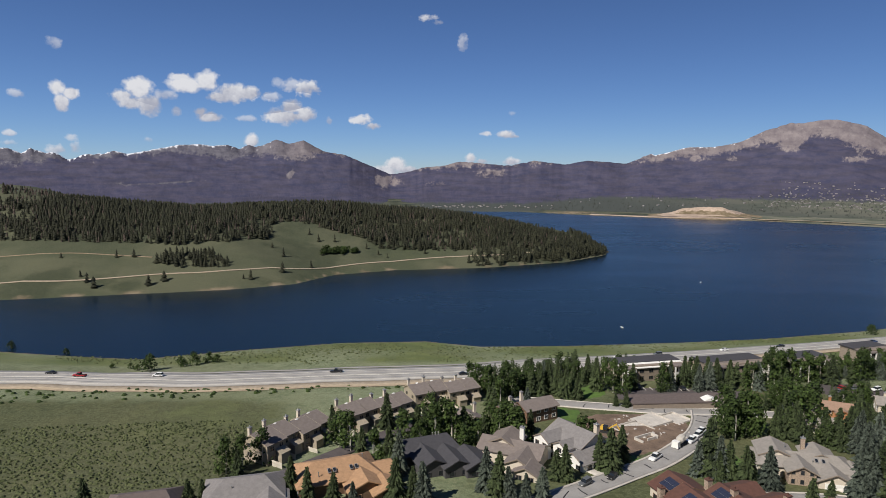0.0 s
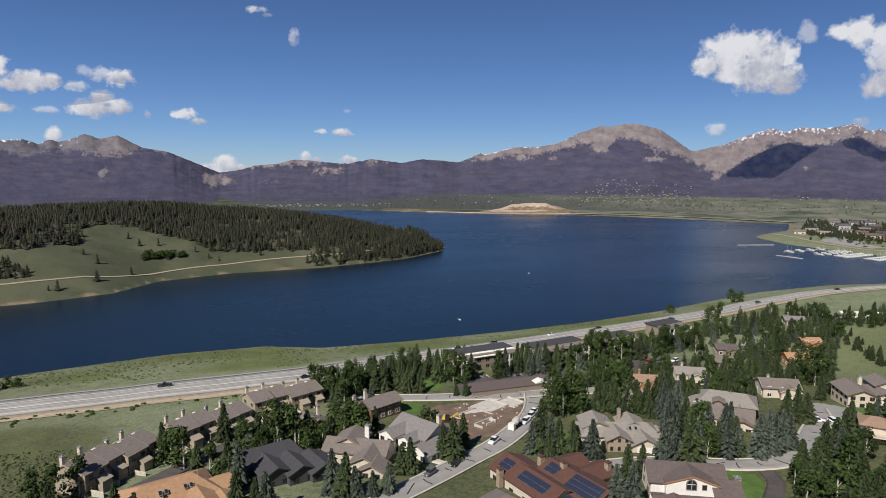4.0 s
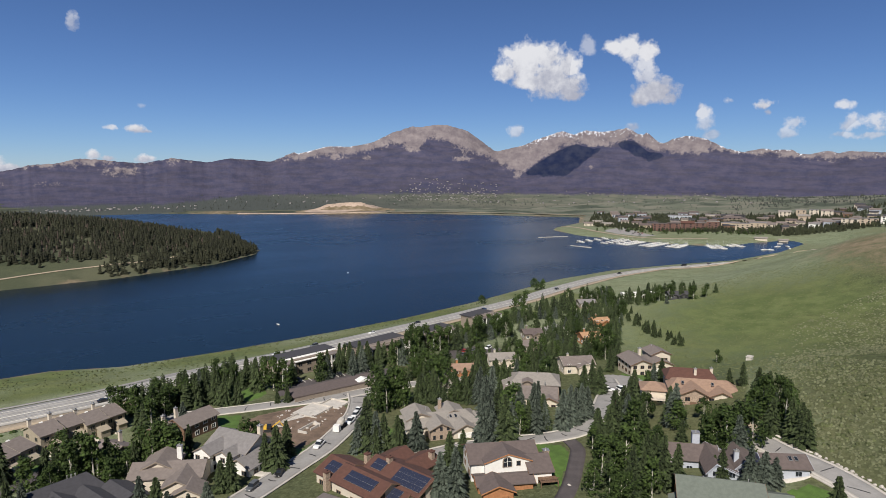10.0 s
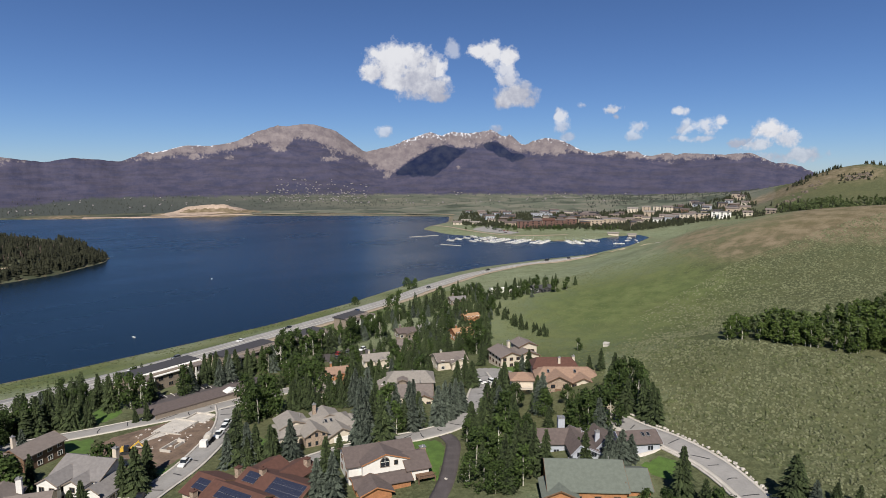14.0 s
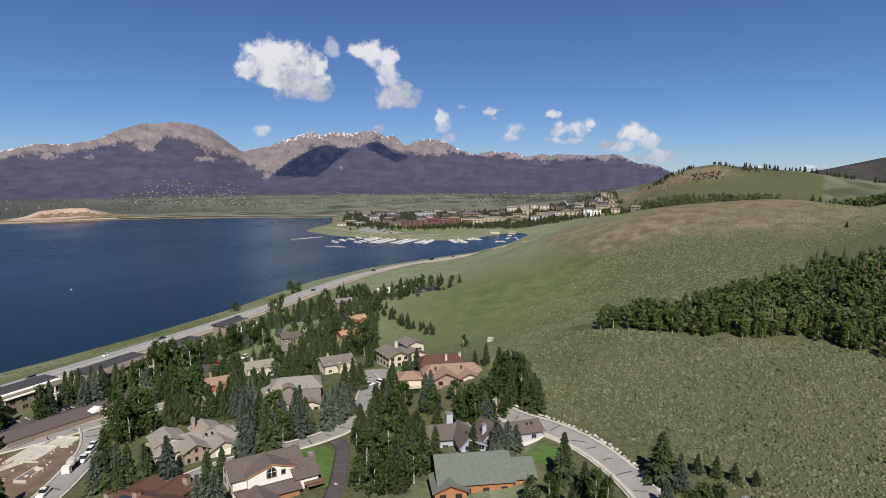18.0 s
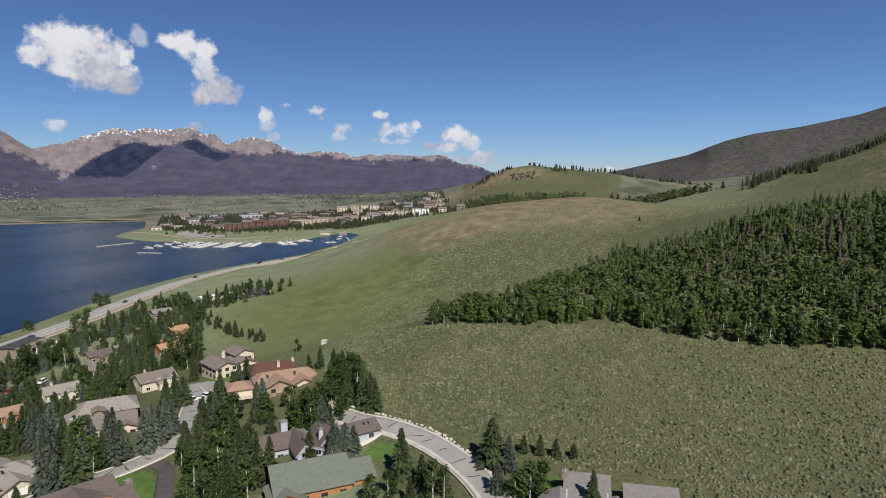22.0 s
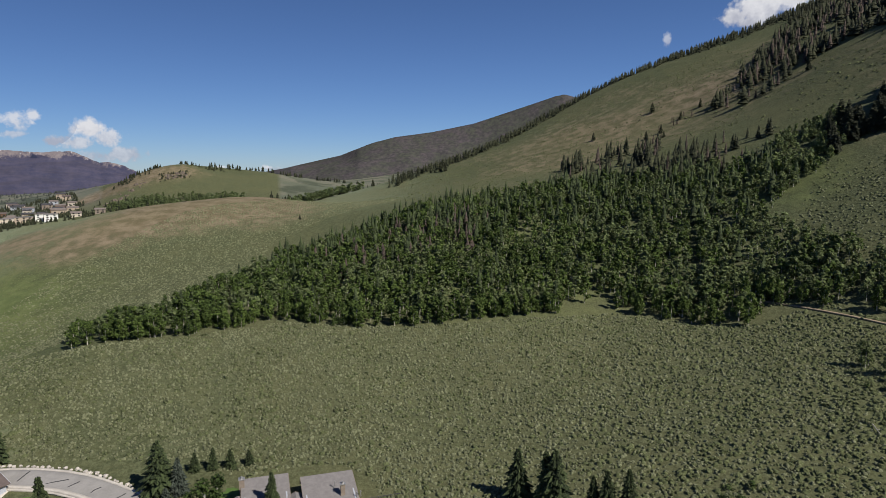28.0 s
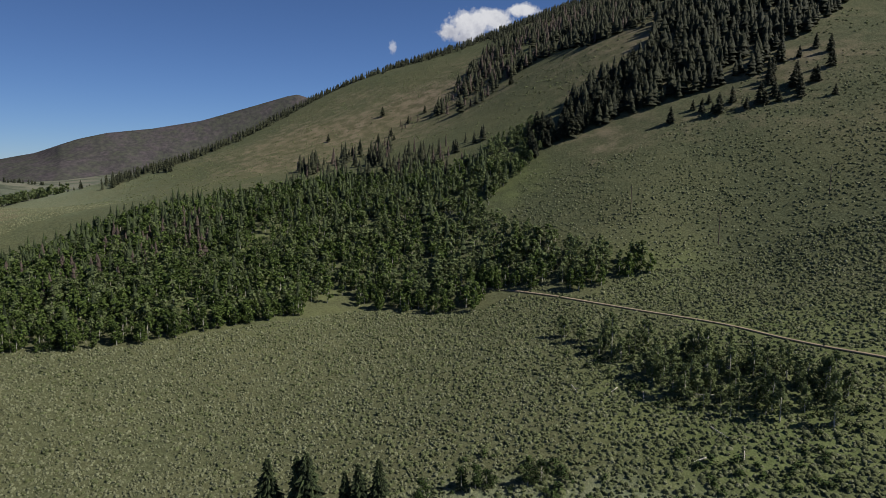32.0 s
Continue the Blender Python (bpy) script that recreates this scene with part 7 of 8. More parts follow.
DARK_MIX, LEAFY_MIX = (("spruce", 7), ("poplar", 3), ("blue_spruce", 2)), (("poplar", 6), ("spruce", 3), ("blue_spruce", 1))
plant([(150, 268), (217, 303), (280, 322), (340, 334), (313, 281), (211, 196), (190, 200), (151, 206), (118, 194), (120, 225)], 125, DARK_MIX, 6, 11, 61, 3.2)
plant([(174, 160), (185, 157), (162, 125), (142, 113), (116, 98), (107, 106), (124, 124), (146, 139)], 9, DARK_MIX, 7, 13, 62, 4.5)
plant([(168, 113), (190, 116), (191, 104), (172, 96), (159, 97), (152, 104)], 12, LEAFY_MIX, 9, 14, 63)
plant([(20, 262), (33, 262), (34, 212), (31, 194), (21, 186), (12, 202)], 11, LEAFY_MIX, 8, 12, 64)
plant([(-4, 220), (8, 222), (12, 190), (6, 176), (-6, 184), (-10, 196)], 8, LEAFY_MIX, 8, 12, 65)
plant([(24, 250), (38, 262), (62, 280), (64, 268), (52, 246)], 14, DARK_MIX, 8, 13, 66)
plant([(61, 266), (68, 277), (137, 290), (137, 262), (72, 263)], 9, DARK_MIX, 6, 9, 67)
plant([(122, 262), (132, 278), (200, 296), (232, 306), (226, 290), (160, 274)], 12, DARK_MIX, 6, 10, 72)
plant([(100, 238), (132, 248), (150, 240), (140, 222), (108, 200), (96, 190)], 10, LEAFY_MIX, 7, 11, 68)
plant([(136, 182), (150, 172), (134, 154), (120, 158), (126, 172)], 12, (("blue_spruce", 5), ("spruce", 5), ("poplar", 2)), 9, 15, 69)
plant([(306, 322), (343, 334), (368, 262), (340, 256), (314, 286)], 22, LEAFY_MIX, 5, 9, 70)
grove("spruce", [(93.7, 257.5, 10.5), (97.8, 259.8, 13.0), (104.7, 262.7, 14.5), (110.6, 263.5, 14.0), (115.9, 264.8, 13.0), (120.2, 265.6, 12.0), (127.2, 268.9, 10.1), (133.6, 266.3, 11.0), (249.4, 230.8, 15), (263.4, 246, 16), (256.7, 301.4, 10), (265.2, 305.0, 10), (267.3, 300.4, 11.5), (278.1, 304.7, 10), (289.6, 309.4, 10.5), (270.1, 276.1, 13), (276.9, 276.0, 12), (264.4, 262.7, 10), (260.4, 275.3, 10), (276.1, 297.3, 10)])
grove("blue_spruce", [(136.6, 263.0, 12)])
grove("poplar", [(142.2, 264.7, 17), (137.1, 249.6, 11.5), (138.7, 241.6, 12.5), (103.2, 220.9, 15), (133.1, 224.4, 15), (141.7, 230.1, 14), (164.5, 275.2, 14), (160.2, 279, 14), (154.0, 274.9, 15), (189.3, 274.7, 15.5), (193.7, 277.8, 16), (206.0, 279.5, 14.5), (208.9, 274.0, 13.5), (246.8, 311.5, 14.5), (261.6, 321.4, 13.5), (185.9, 233.3, 12), (192.6, 230.8, 12), (199, 232, 12), (214.4, 225.0, 11), (222, 221, 15), (228.9, 219.9, 16), (235.8, 222.3, 15.5)])
# young pines on the meadow edge
EDGE = spline([(305, 281), (293, 256), (282, 236), (277, 219), (271, 204)], 1.5)
rng = random.Random(12)
for i in range(44):
    x, y = EDGE[int(i / 44 * len(EDGE))]
    tree("spruce", x + rng.uniform(-4, 4), y + rng.uniform(-3.5, 3.5), rng.uniform(2.6, 5.6), "young spruces on the meadow edge", "young spruce on the meadow edge")
for x, y, h in ((-246, 347, 7), (-208, 336, 5), (-139, 288, 11), (-122, 299, 9), (-130, 301, 6), (-118, 306, 7), (-112, 303, 6), (-126, 296, 5), (-163, 300, 3), (-152, 296, 4), (-146, 291, 4), (337, 393, 11), (331, 392, 8), (270, 385, 7)):
    tree("bush", x, y, h * 0.72, "bushes on the lake shore", "round green bush on the lake shore")

# ---- woods, sagebrush and rough growth ----
def scatter(name, label, shapes, spots, mat, lean=0.0):
    """One mesh of many copies of a few shapes. spots: x, y, z, width, height, turn, which shape."""
    V, Fs, base = [], [], 0
    rng = np.random.default_rng(3)
    A = np.array(spots, float)
    loops, starts, totals = [], [], []
    for k, sh in enumerate(shapes):
        rows = A[A[:, 6].astype(int) == k]
        if not len(rows):
            continue
        v = np.array(sh.v)
        c, s = np.cos(rows[:, 5])[:, None], np.sin(rows[:, 5])[:, None]
        x = (v[None, :, 0] * c - v[None, :, 1] * s) * rows[:, 3:4] + rows[:, 0:1]
        y = (v[None, :, 0] * s + v[None, :, 1] * c) * rows[:, 3:4] + rows[:, 1:2]
        z = v[None, :, 2] * rows[:, 4:5] + rows[:, 2:3]
        V.append(np.stack([x, y, z], -1).reshape(-1, 3))
        flat = np.array([i for f in sh.f for i in f])
        size = np.array([len(f) for f in sh.f])
        loops.append((flat[None] + base + (np.arange(len(rows)) * len(v))[:, None]).ravel())
        totals.append(np.tile(size, len(rows)))
        base += len(rows) * len(v)
    V, loops, totals = np.concatenate(V), np.concatenate(loops), np.concatenate(totals)
    me = bpy.data.meshes.new(name)
    me.vertices.add(len(V))
    me.vertices.foreach_set("co", V.astype(np.float32).ravel())
    me.loops.add(len(loops))
    me.loops.foreach_set("vertex_index", loops.astype(np.int32))
    me.polygons.add(len(totals))
    me.polygons.foreach_set("loop_start", np.r_[0, np.cumsum(totals)[:-1]].astype(np.int32))
    me.polygons.foreach_set("loop_total", totals.astype(np.int32))
    me.materials.append(mat)
    me.update(calc_edges=True)
    me.validate()
    return tagged(new(name, me), label, kind="stuff")


def sow(poly, gap, seed, thin=None):
    """Uneven points at about that gap inside an outline."""
    rng = np.random.default_rng(seed)
    P = np.array(poly, float)
    n = int((np.ptp(P[:, 0]) * np.ptp(P[:, 1])) / gap ** 2)
    q = rng.uniform(P.min(0), P.max(0), (n, 2))
    q = q[chain_distance(q[:, 0], q[:, 1], P, True)[1]]
    if thin is not None:
        q = q[rng.uniform(0, 1, len(q)) < thin(q[:, 0], q[:, 1])]
    return q


def spots_of(q, low, high, shapes, seed, wide=(0.85, 1.15), unit=10.0, sink=0.0):
    rng = np.random.default_rng(seed)
    h = rng.uniform(low, high, len(q)) / unit
    return np.c_[q, land(q[:, 0], q[:, 1]) - sink, h ** 0.8 * rng.uniform(*wide, len(q)), h, rng.uniform(0, 6.28, len(q)), rng.integers(0, shapes, len(q))]


def far_leafy(seed, leaves=112):
    t, c = leafy_shapes(seed, leaves, 2.9, 2.3, 1.5 * (60 / leaves) ** 0.5 + 0.05)
    return c


def trunk_only(seed):
    s = Solid()
    limb(s, (0, 0, -0.5), (0.2, 0, 4.5), 0.16, 0.1, 4)
    limb(s, (0.2, 0, 4.5), (0, 0.1, 8.6), 0.1, 0.02, 4)
    return s


def far_pine(seed, slim=1.0, tiers=4):
    """A small far conifer: ragged tiers of drooping boughs."""
    rng = random.Random(seed)
    s = Solid()
    for k in range(tiers):
        z, r, n = 0.6 + 8.8 / tiers * k, 2.6 * slim * (1 - 0.8 * k / tiers), 6 if tiers > 3 else 5
        a0 = rng.uniform(0, 6.28)
        rim = [(r * q * math.cos(a0 + 6.283 * i / n), r * q * math.sin(a0 + 6.283 * i / n), z + rng.uniform(-0.4, 0.5)) for i, q in ((i, rng.uniform(0.55, 1.1)) for i in range(n))]
        s.add(rim + [(rng.uniform(-0.1, 0.1), 0, z + (3.2 + 0.1 * k) * (1 if tiers > 3 else 1.15))], [(i, (i + 1) % n, n) for i in range(n)])
    return s


ASPEN_EDGE = [(234, 97), (238, 78), (239, 58), (250, 38), (257, 23), (249, 6), (244, -9), (242, -40), (243, -68), (241, -92), (238, -115), (222, -124), (210, -132), (198, -146), (200, -154), (214, -160), (191, -171), (172, -184), (166, -201), (158, -211)]
ASPEN_TOP = [(154, -205), (173, -214), (206, -206), (247, -204), (280, -208), (292, -250), (330, -252), (384, -214), (417, -164), (424, -110), (424, -54), (400, -8), (382, 38), (330, 62), (281, 76), (264, 104)]
ASPEN_WOOD = ASPEN_EDGE + ASPEN_TOP
q = sow(ASPEN_WOOD, 3.45, 21, lambda x, y: 0.9 - 0.35 * (rolls(x, y, 16, 4) > 0.75))
edge = chain_distance(q[:, 0], q[:, 1], ASPEN_EDGE, False)[0]
front = np.argsort(edge)[:190]
picked = np.zeros(len(q), bool)
picked[front] = True
for x, y in q[picked]:
    tree("aspen", x, y, TREE_RNG.uniform(5, 10), "aspens along the wood's edge")
rest = q[~picked]
rng = np.random.default_rng(5)
dark = rng.uniform(0, 1, len(rest)) < np.clip((chain_distance(rest[:, 0], rest[:, 1], ASPEN_EDGE, False)[0] - 70) / 260, 0.015, 0.22)
sp = spots_of(rest[~dark], 4.5, 9.6, 6, 31, (0.8, 1.4))
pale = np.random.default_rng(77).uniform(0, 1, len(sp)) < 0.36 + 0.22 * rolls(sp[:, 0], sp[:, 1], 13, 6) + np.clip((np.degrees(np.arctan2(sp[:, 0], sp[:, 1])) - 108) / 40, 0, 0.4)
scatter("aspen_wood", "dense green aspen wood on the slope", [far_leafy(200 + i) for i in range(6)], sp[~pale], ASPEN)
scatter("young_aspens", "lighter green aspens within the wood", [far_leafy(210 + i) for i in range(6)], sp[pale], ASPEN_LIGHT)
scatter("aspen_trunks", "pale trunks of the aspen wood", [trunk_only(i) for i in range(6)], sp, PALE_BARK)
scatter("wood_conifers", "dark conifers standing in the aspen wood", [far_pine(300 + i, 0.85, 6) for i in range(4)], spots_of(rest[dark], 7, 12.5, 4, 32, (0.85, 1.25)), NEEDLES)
q = sow([(300, 0), (330, -90), (390, -90), (380, 0), (340, 30)], 10, 23)
scatter("dead_conifers", "grey brown dead conifers in the wood", [far_pine(320 + i, 0.95, 5) for i in range(3)], spots_of(q, 6, 10, 3, 33, (0.8, 1.2)), DEAD)

# conifers of the steep hillside
def plant_hill(poly, gap, seed, low, high, kinds=("hill_pine",), thin=None, label=""):
    rr = random.Random(seed)
    for x, y in sow(poly, gap, seed, thin):
        tree(rr.choice(kinds), x, y, rr.uniform(low, high), "pines on the hillside", label)


GULLY = [(327, -232), (352, -270), (338, -300), (314, -284), (298, -266), (292, -246), (306, -224)]
q = sow(GULLY, 4.0, 91)
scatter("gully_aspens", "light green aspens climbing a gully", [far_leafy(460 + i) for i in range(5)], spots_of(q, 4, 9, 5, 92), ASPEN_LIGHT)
plant_hill([(298, -262), (292, -290), (272, -325), (262, -365), (296, -392), (318, -362), (312, -322), (330, -280)], 6.5, 41, 9, 17)
plant_hill([(243, -297), (229, -346), (218, -383), (201, -422), (160, -342), (194, -324)], 12, 43, 5, 13)
plant_hill([(527, -259), (541, -302), (540, -340), (506, -332), (506, -294), (488, -250)], 13, 44, 5, 9, ("dead_pine", "dead_pine", "hill_pine"))
HILL_SHAPES = [far_pine(600 + i, 1.2 + 0.2 * (i % 3), 6) for i in range(6)]
q = sow([(321, -311), (334, -351), (316, -376), (318, -394), (354, -443), (420, -560), (227, -520), (222, -437), (218, -383), (229, -346), (256, -332), (273, -308), (290, -296)], 4.6, 93, lambda x, y: np.clip(0.8 + 0.5 * rolls(x, y, 15, 2), 0.12, 1))
scatter("hill_forest", "dark pine forest on the steep hill", HILL_SHAPES, spots_of(q, 5, 15, 6, 94, (0.8, 1.3)), FAR_NEEDLES)
q = sow([(518, -327), (545, -371), (587, -430), (600, -470), (594, -571), (430, -560), (396, -499), (353, -426), (382, -406), (467, -408), (474, -374), (445, -321)], 5.0, 95, lambda x, y: np.clip(0.6 + 0.5 * rolls(x, y, 18, 3), 0.1, 1))
rng = np.random.default_rng(6)
grey = rng.uniform(0, 1, len(q)) < np.clip((q[:, 0] - 440) / 160, 0.12, 0.6)
scatter("upper_forest", "dark pine forest along the upper slope", HILL_SHAPES, spots_of(q[~grey], 5, 14, 6, 96, (0.8, 1.25)), FAR_NEEDLES)
scatter("grey_pines", "grey brown dead pines along the upper slope", HILL_SHAPES, spots_of(q[grey], 5, 12, 6, 97, (0.5, 0.8)), DEAD)
F = np.array(FAR_SPRUCES)
scatter("far_spruces", "dark spruces crowding between the farther houses", [conifer_shapes(140 + i, 1.2 + 0.15 * (i % 3), 9, 13, 0.45, 1.7)[1] for i in range(6)],
        np.c_[F[:, :2], land(F[:, 0], F[:, 1]), (F[:, 2] / 10) ** 0.8, F[:, 2] / 10, np.arange(len(F)) * 1.7, np.arange(len(F)) % 6], NEEDLES)
q = sow([(505, -185), (505, -239), (413, -252), (370, -279), (330, -250), (337, -217), (383, -188), (414, -158)], 7.2, 98, lambda x, y: np.clip(0.5 + 0.6 * rolls(x, y, 14, 9), 0.05, 1))
grey = rng.uniform(0, 1, len(q)) < 0.3
scatter("wood_crown_pines", "dark conifers above the aspen wood", HILL_SHAPES, spots_of(q[~grey], 6, 15, 6, 99, (0.6, 0.95)), FAR_NEEDLES)
scatter("wood_crown_snags", "grey dead conifers above the aspen wood", HILL_SHAPES, spots_of(q[grey], 5, 11, 6, 100, (0.4, 0.7)), DEAD)
q = np.vstack([sow([(690, -520), (600, -470), (594, -560), (430, -560), (300, -560), (480, -900), (700, -700)], 7.0, 45), sow([(300, -520), (120, -470), (60, -520), (200, -760), (420, -800)], 7.5, 46)])
scatter("ridge_woods", "dark pine woods along the high ridge", [far_pine(400 + i, 0.9) for i in range(4)], spots_of(q, 5, 11, 4, 34), FAR_NEEDLES)
ridge = np.array([polar(a, r) for a, r in ((95.3, 705), (98, 730), (101, 760), (104.4, 800), (109, 850), (114, 900), (119, 880), (124, 850), (129, 870), (134, 900))])
rl = spline(ridge, 4.0)
rng = np.random.default_rng(8)
q = np.repeat(rl, 9, 0) * np.random.default_rng(9).uniform(0.985, 1.05, len(rl) * 9)[:, None] + rng.normal(0, 5, (len(rl) * 9, 2))
scatter("skyline_pines", "line of dark pines on the grassy ridge", [far_pine(410 + i, 0.9) for i in range(4)], spots_of(q, 4, 9.5, 4, 35), FAR_NEEDLES)
for x, y, h in ((700, -71, 10), (743, -42, 9), (690, -66, 8), (702, -116, 12), (696, -120, 10), (467, 27, 4), (589, -310, 10), (538, -330, 8), (451, -368, 9), (591, -250, 8), (726, -122, 11), (721, -70, 12), (715, -76, 9), (735, -95, 9)):
    tree("hill_pine", x, y, h, "scattered pines on the grassy hill", "lone dark pine on the grassy hill")
q = np.vstack([sow([polar(a, r) for a, r in ((70.5, 1150), (76, 1080), (83, 1080), (88, 1000), (86, 900), (78, 960), (70, 1040))], 17, 47), sow([polar(a, r) for a, r in ((86, 760), (90, 800), (94, 900), (94, 960), (89, 880), (85, 800))], 12, 49), sow([polar(a, r) for a, r in ((79, 1310), (84, 1350), (92, 1450), (92, 1480), (79, 1350))], 12, 48)])
scatter("valley_woods", "dark woods below the grassy knob", [far_pine(420 + i, 1.5) for i in range(4)], spots_of(q, 6, 11, 4, 36), FAR_NEEDLES)
q = np.vstack([sow([polar(a, r) for a, r in ((70.5, 1090), (73, 1030), (78, 1010), (82, 1010), (82, 1060), (78, 1080), (74, 1110))], 6.0, 111, lambda x, y: np.clip(0.7 + 0.5 * rolls(x, y, 20, 2), 0.15, 1)), sow([polar(a, r) for a, r in ((85, 720), (90, 760), (92.5, 800), (92, 830), (88, 790), (85, 750))], 7.0, 115)])
scatter("valley_aspens", "bright green aspens below the grassy knob", [far_leafy(480 + i, 60) for i in range(4)], spots_of(q, 8, 13, 4, 112, (1.0, 1.4)), ASPEN_LIGHT)
q = np.vstack([sow([polar(a, r) for a, r in ((71.9, 1275), (73.6, 1290), (75.6, 1300), (75.6, 1318), (73.4, 1310), (71.8, 1300))], 5.5, 113), sow([polar(a, r) for a, r in ((77, 1300), (80.5, 1300), (80.5, 1330), (77, 1315))], 7, 117), sow([polar(a, r) for a, r in ((72.6, 1240), (75, 1262), (75, 1285), (72.4, 1280))], 11, 118)])
scatter("knob_pines", "dark pines on the crest of the grassy knob", [far_pine(425 + i, 1.4) for i in range(4)], spots_of(q, 4, 8, 4, 114), FAR_NEEDLES)


def crag(seed):
    """A broken lump of rock of about unit size."""
    rng = random.Random(seed)
    ring = lambda r, z: [(r * rng.uniform(0.6, 1.2) * math.cos(k * 1.047), r * rng.uniform(0.6, 1.2) * math.sin(k * 1.047), z + rng.uniform(-0.12, 0.12)) for k in range(6)]
    pts = ring(1.0, -0.5) + ring(0.85, 0.35) + [(rng.uniform(-0.3, 0.3), rng.uniform(-0.3, 0.3), 0.75)]
    return Solid().add(pts, [(i, (i + 1) % 6, (i + 1) % 6 + 6, i + 6) for i in range(6)] + [(i + 6, (i + 1) % 6 + 6, 12) for i in range(6)])


CRAGS = [crag(i) for i in range(5)]
CRAG_ROCK = plain("weathered brown outcrop rock", (0.125, 0.1, 0.078), 0.95, 0.4, 0.3, 0.5)
q = np.vstack([sow([polar(a, r) for a, r in ((75.8, 1195), (77.6, 1205), (77.4, 1235), (75.6, 1225))], 4.2, 121), sow([polar(a, r) for a, r in ((71.6, 1110), (73.4, 1170), (74.6, 1215), (74.0, 1235), (72.2, 1180), (71, 1120))], 8.0, 122)])
scatter("outcrop_rocks", "brown rock outcrops on the grassy knob", CRAGS, spots_of(q, 1.2, 4.0, 5, 123, (0.8, 1.5), 1.0), CRAG_ROCK)
q = sow([polar(a, r) for a, r in ((75.4, 1190), (77.8, 1200), (77.6, 1245), (75.2, 1235))], 7.0, 124)
scatter("outcrop_scrub", "dark scrub among the outcrop rocks", [far_pine(428, 2.0)], spots_of(q, 2, 4.5, 1, 125), FAR_NEEDLES)
# wooded cape
CAPE_WOOD = [(-640, 610), (-520, 606), (-373, 602), (-298, 604), (-257, 606), (-212, 628), (-186, 662), (-192, 716), (-178, 734), (-138, 727), (-99, 716), (-74, 690), (-40, 690), (6, 694), (45, 704), (97, 728), (150, 776), (186, 812), (186, 850), (150, 920), (100, 1010), (0, 1060), (-140, 1020), (-420, 1000), (-640, 960)]
q = sow(CAPE_WOOD, 4.5, 51, lambda x, y: np.clip(1.0 - 0.6 * (rolls(x, y, 34, 6) > 0.6) - 0.3 * (x > 150) - 0.5 * (rolls(x, y, 15, 9) > 0.8) - 0.92 * (x < -470) * (y > 730), 0.05, 1))
q2 = sow([(-262, 566), (-240, 560), (-200, 568), (-196, 584), (-224, 592), (-258, 588)], 4.2, 52)
q3 = sow([(-132, 646), (-92, 664), (-90, 676), (-128, 664)], 3.6, 53)
q4 = np.array([(-310, 528), (-300, 520), (-241, 534), (-178, 551), (-172, 553), (-150, 578), (-137, 684), (-150, 700), (-120, 690), (-70, 672), (-290, 512), (-345, 560), (-300, 570), (-286, 574), (-60, 668), (-20, 684), (-176, 640), (-250, 524), (-84, 684), (-160, 622), (-130, 610), (120, 706), (140, 716), (160, 734), (176, 752), (190, 776), (200, 800), (150, 724), (100, 702), (206, 830)], float)
q5 = sow([(10, 660), (120, 660), (240, 740), (260, 960), (190, 960), (180, 820), (90, 730), (20, 700)], 4.2, 58, lambda x, y: np.clip((x - 20) / 70, 0, 0.95))
reach5, wet5 = chain_distance(q5[:, 0], q5[:, 1], LAKE, True)
q4 = np.vstack([q4, q5[~wet5.astype(bool) & (reach5 > 2) & (reach5 < 42)]])
q2 = np.vstack([q2, sow([(120, 712), (150, 726), (190, 762), (206, 800), (210, 840), (196, 850), (178, 800), (140, 750)], 6.5, 57)])
scatter("cape_forest", "dark pine forest covering the cape", [far_pine(430 + i, 1.3, 3) for i in range(5)], spots_of(np.vstack([q, q2, q4]), 4, 10, 5, 37, (0.7, 1.35)), CAPE_NEEDLES)
scatter("cape_thicket", "green leafy thicket in the cape meadow", [far_leafy(440 + i) for i in range(4)], spots_of(np.vstack([q3, q3 + 2]), 4, 6, 4, 38, (1.2, 1.7)), LEAVES)
q = sow(CAPE_WOOD, 12, 54)
scatter("cape_dead_pines", "reddish dead pines scattered in the forest", [far_pine(450 + i, 1.0, 3) for i in range(3)], spots_of(q, 4, 8, 3, 39), DEAD)


# sagebrush: low rounded bushes
def shrub(seed):
    rng = random.Random(seed)
    s = Solid()
    n = 4
    pts = [(rng.uniform(-0.15, 0.15), rng.uniform(-0.15, 0.15), 0.62)]
    for k, (r, z) in enumerate(((0.42, 0.45), (0.62, -0.1))):
        for i in range(n):
            a = 6.283 * (i + 0.5 * k) / n
            q = r * rng.uniform(0.75, 1.25)
            pts.append((q * math.cos(a), q * math.sin(a), z + rng.uniform(-0.1, 0.12)))
    f = [(0, 1 + i, 1 + (i + 1) % n) for i in range(n)]
    f += [(1 + i, 1 + n + i, 1 + n + (i + 1) % n, 1 + (i + 1) % n) for i in range(n)]
    return s.add(pts, f)


shrubs = [shrub(i) for i in range(6)]
SAGE_FIELD = [polar(a, r) for a, r in ((64, 192), (60.5, 212), (57.5, 240), (57, 272), (62, 285), (66.3, 256), (76, 246), (85, 257), (95, 244), (105, 250), (116, 262), (123, 250), (127, 246), (131, 262), (136, 246), (142, 268), (147, 270), (152, 290), (160, 300), (168, 290), (170, 112), (158, 108), (146, 108), (136, 110), (126, 112), (112, 118), (104, 122), (98, 128), (92, 135), (84, 150), (77, 168), (70, 180))]
q = sow(SAGE_FIELD, 0.98, 61, lambda x, y: (0.94 - 0.3 * (rolls(x, y, 9, 8) > 0.9)) * np.clip((np.degrees(np.arctan2(x, y)) - 56.5 + 4 * rolls(x, y, 12, 3)) / 10, 0.03, 1))
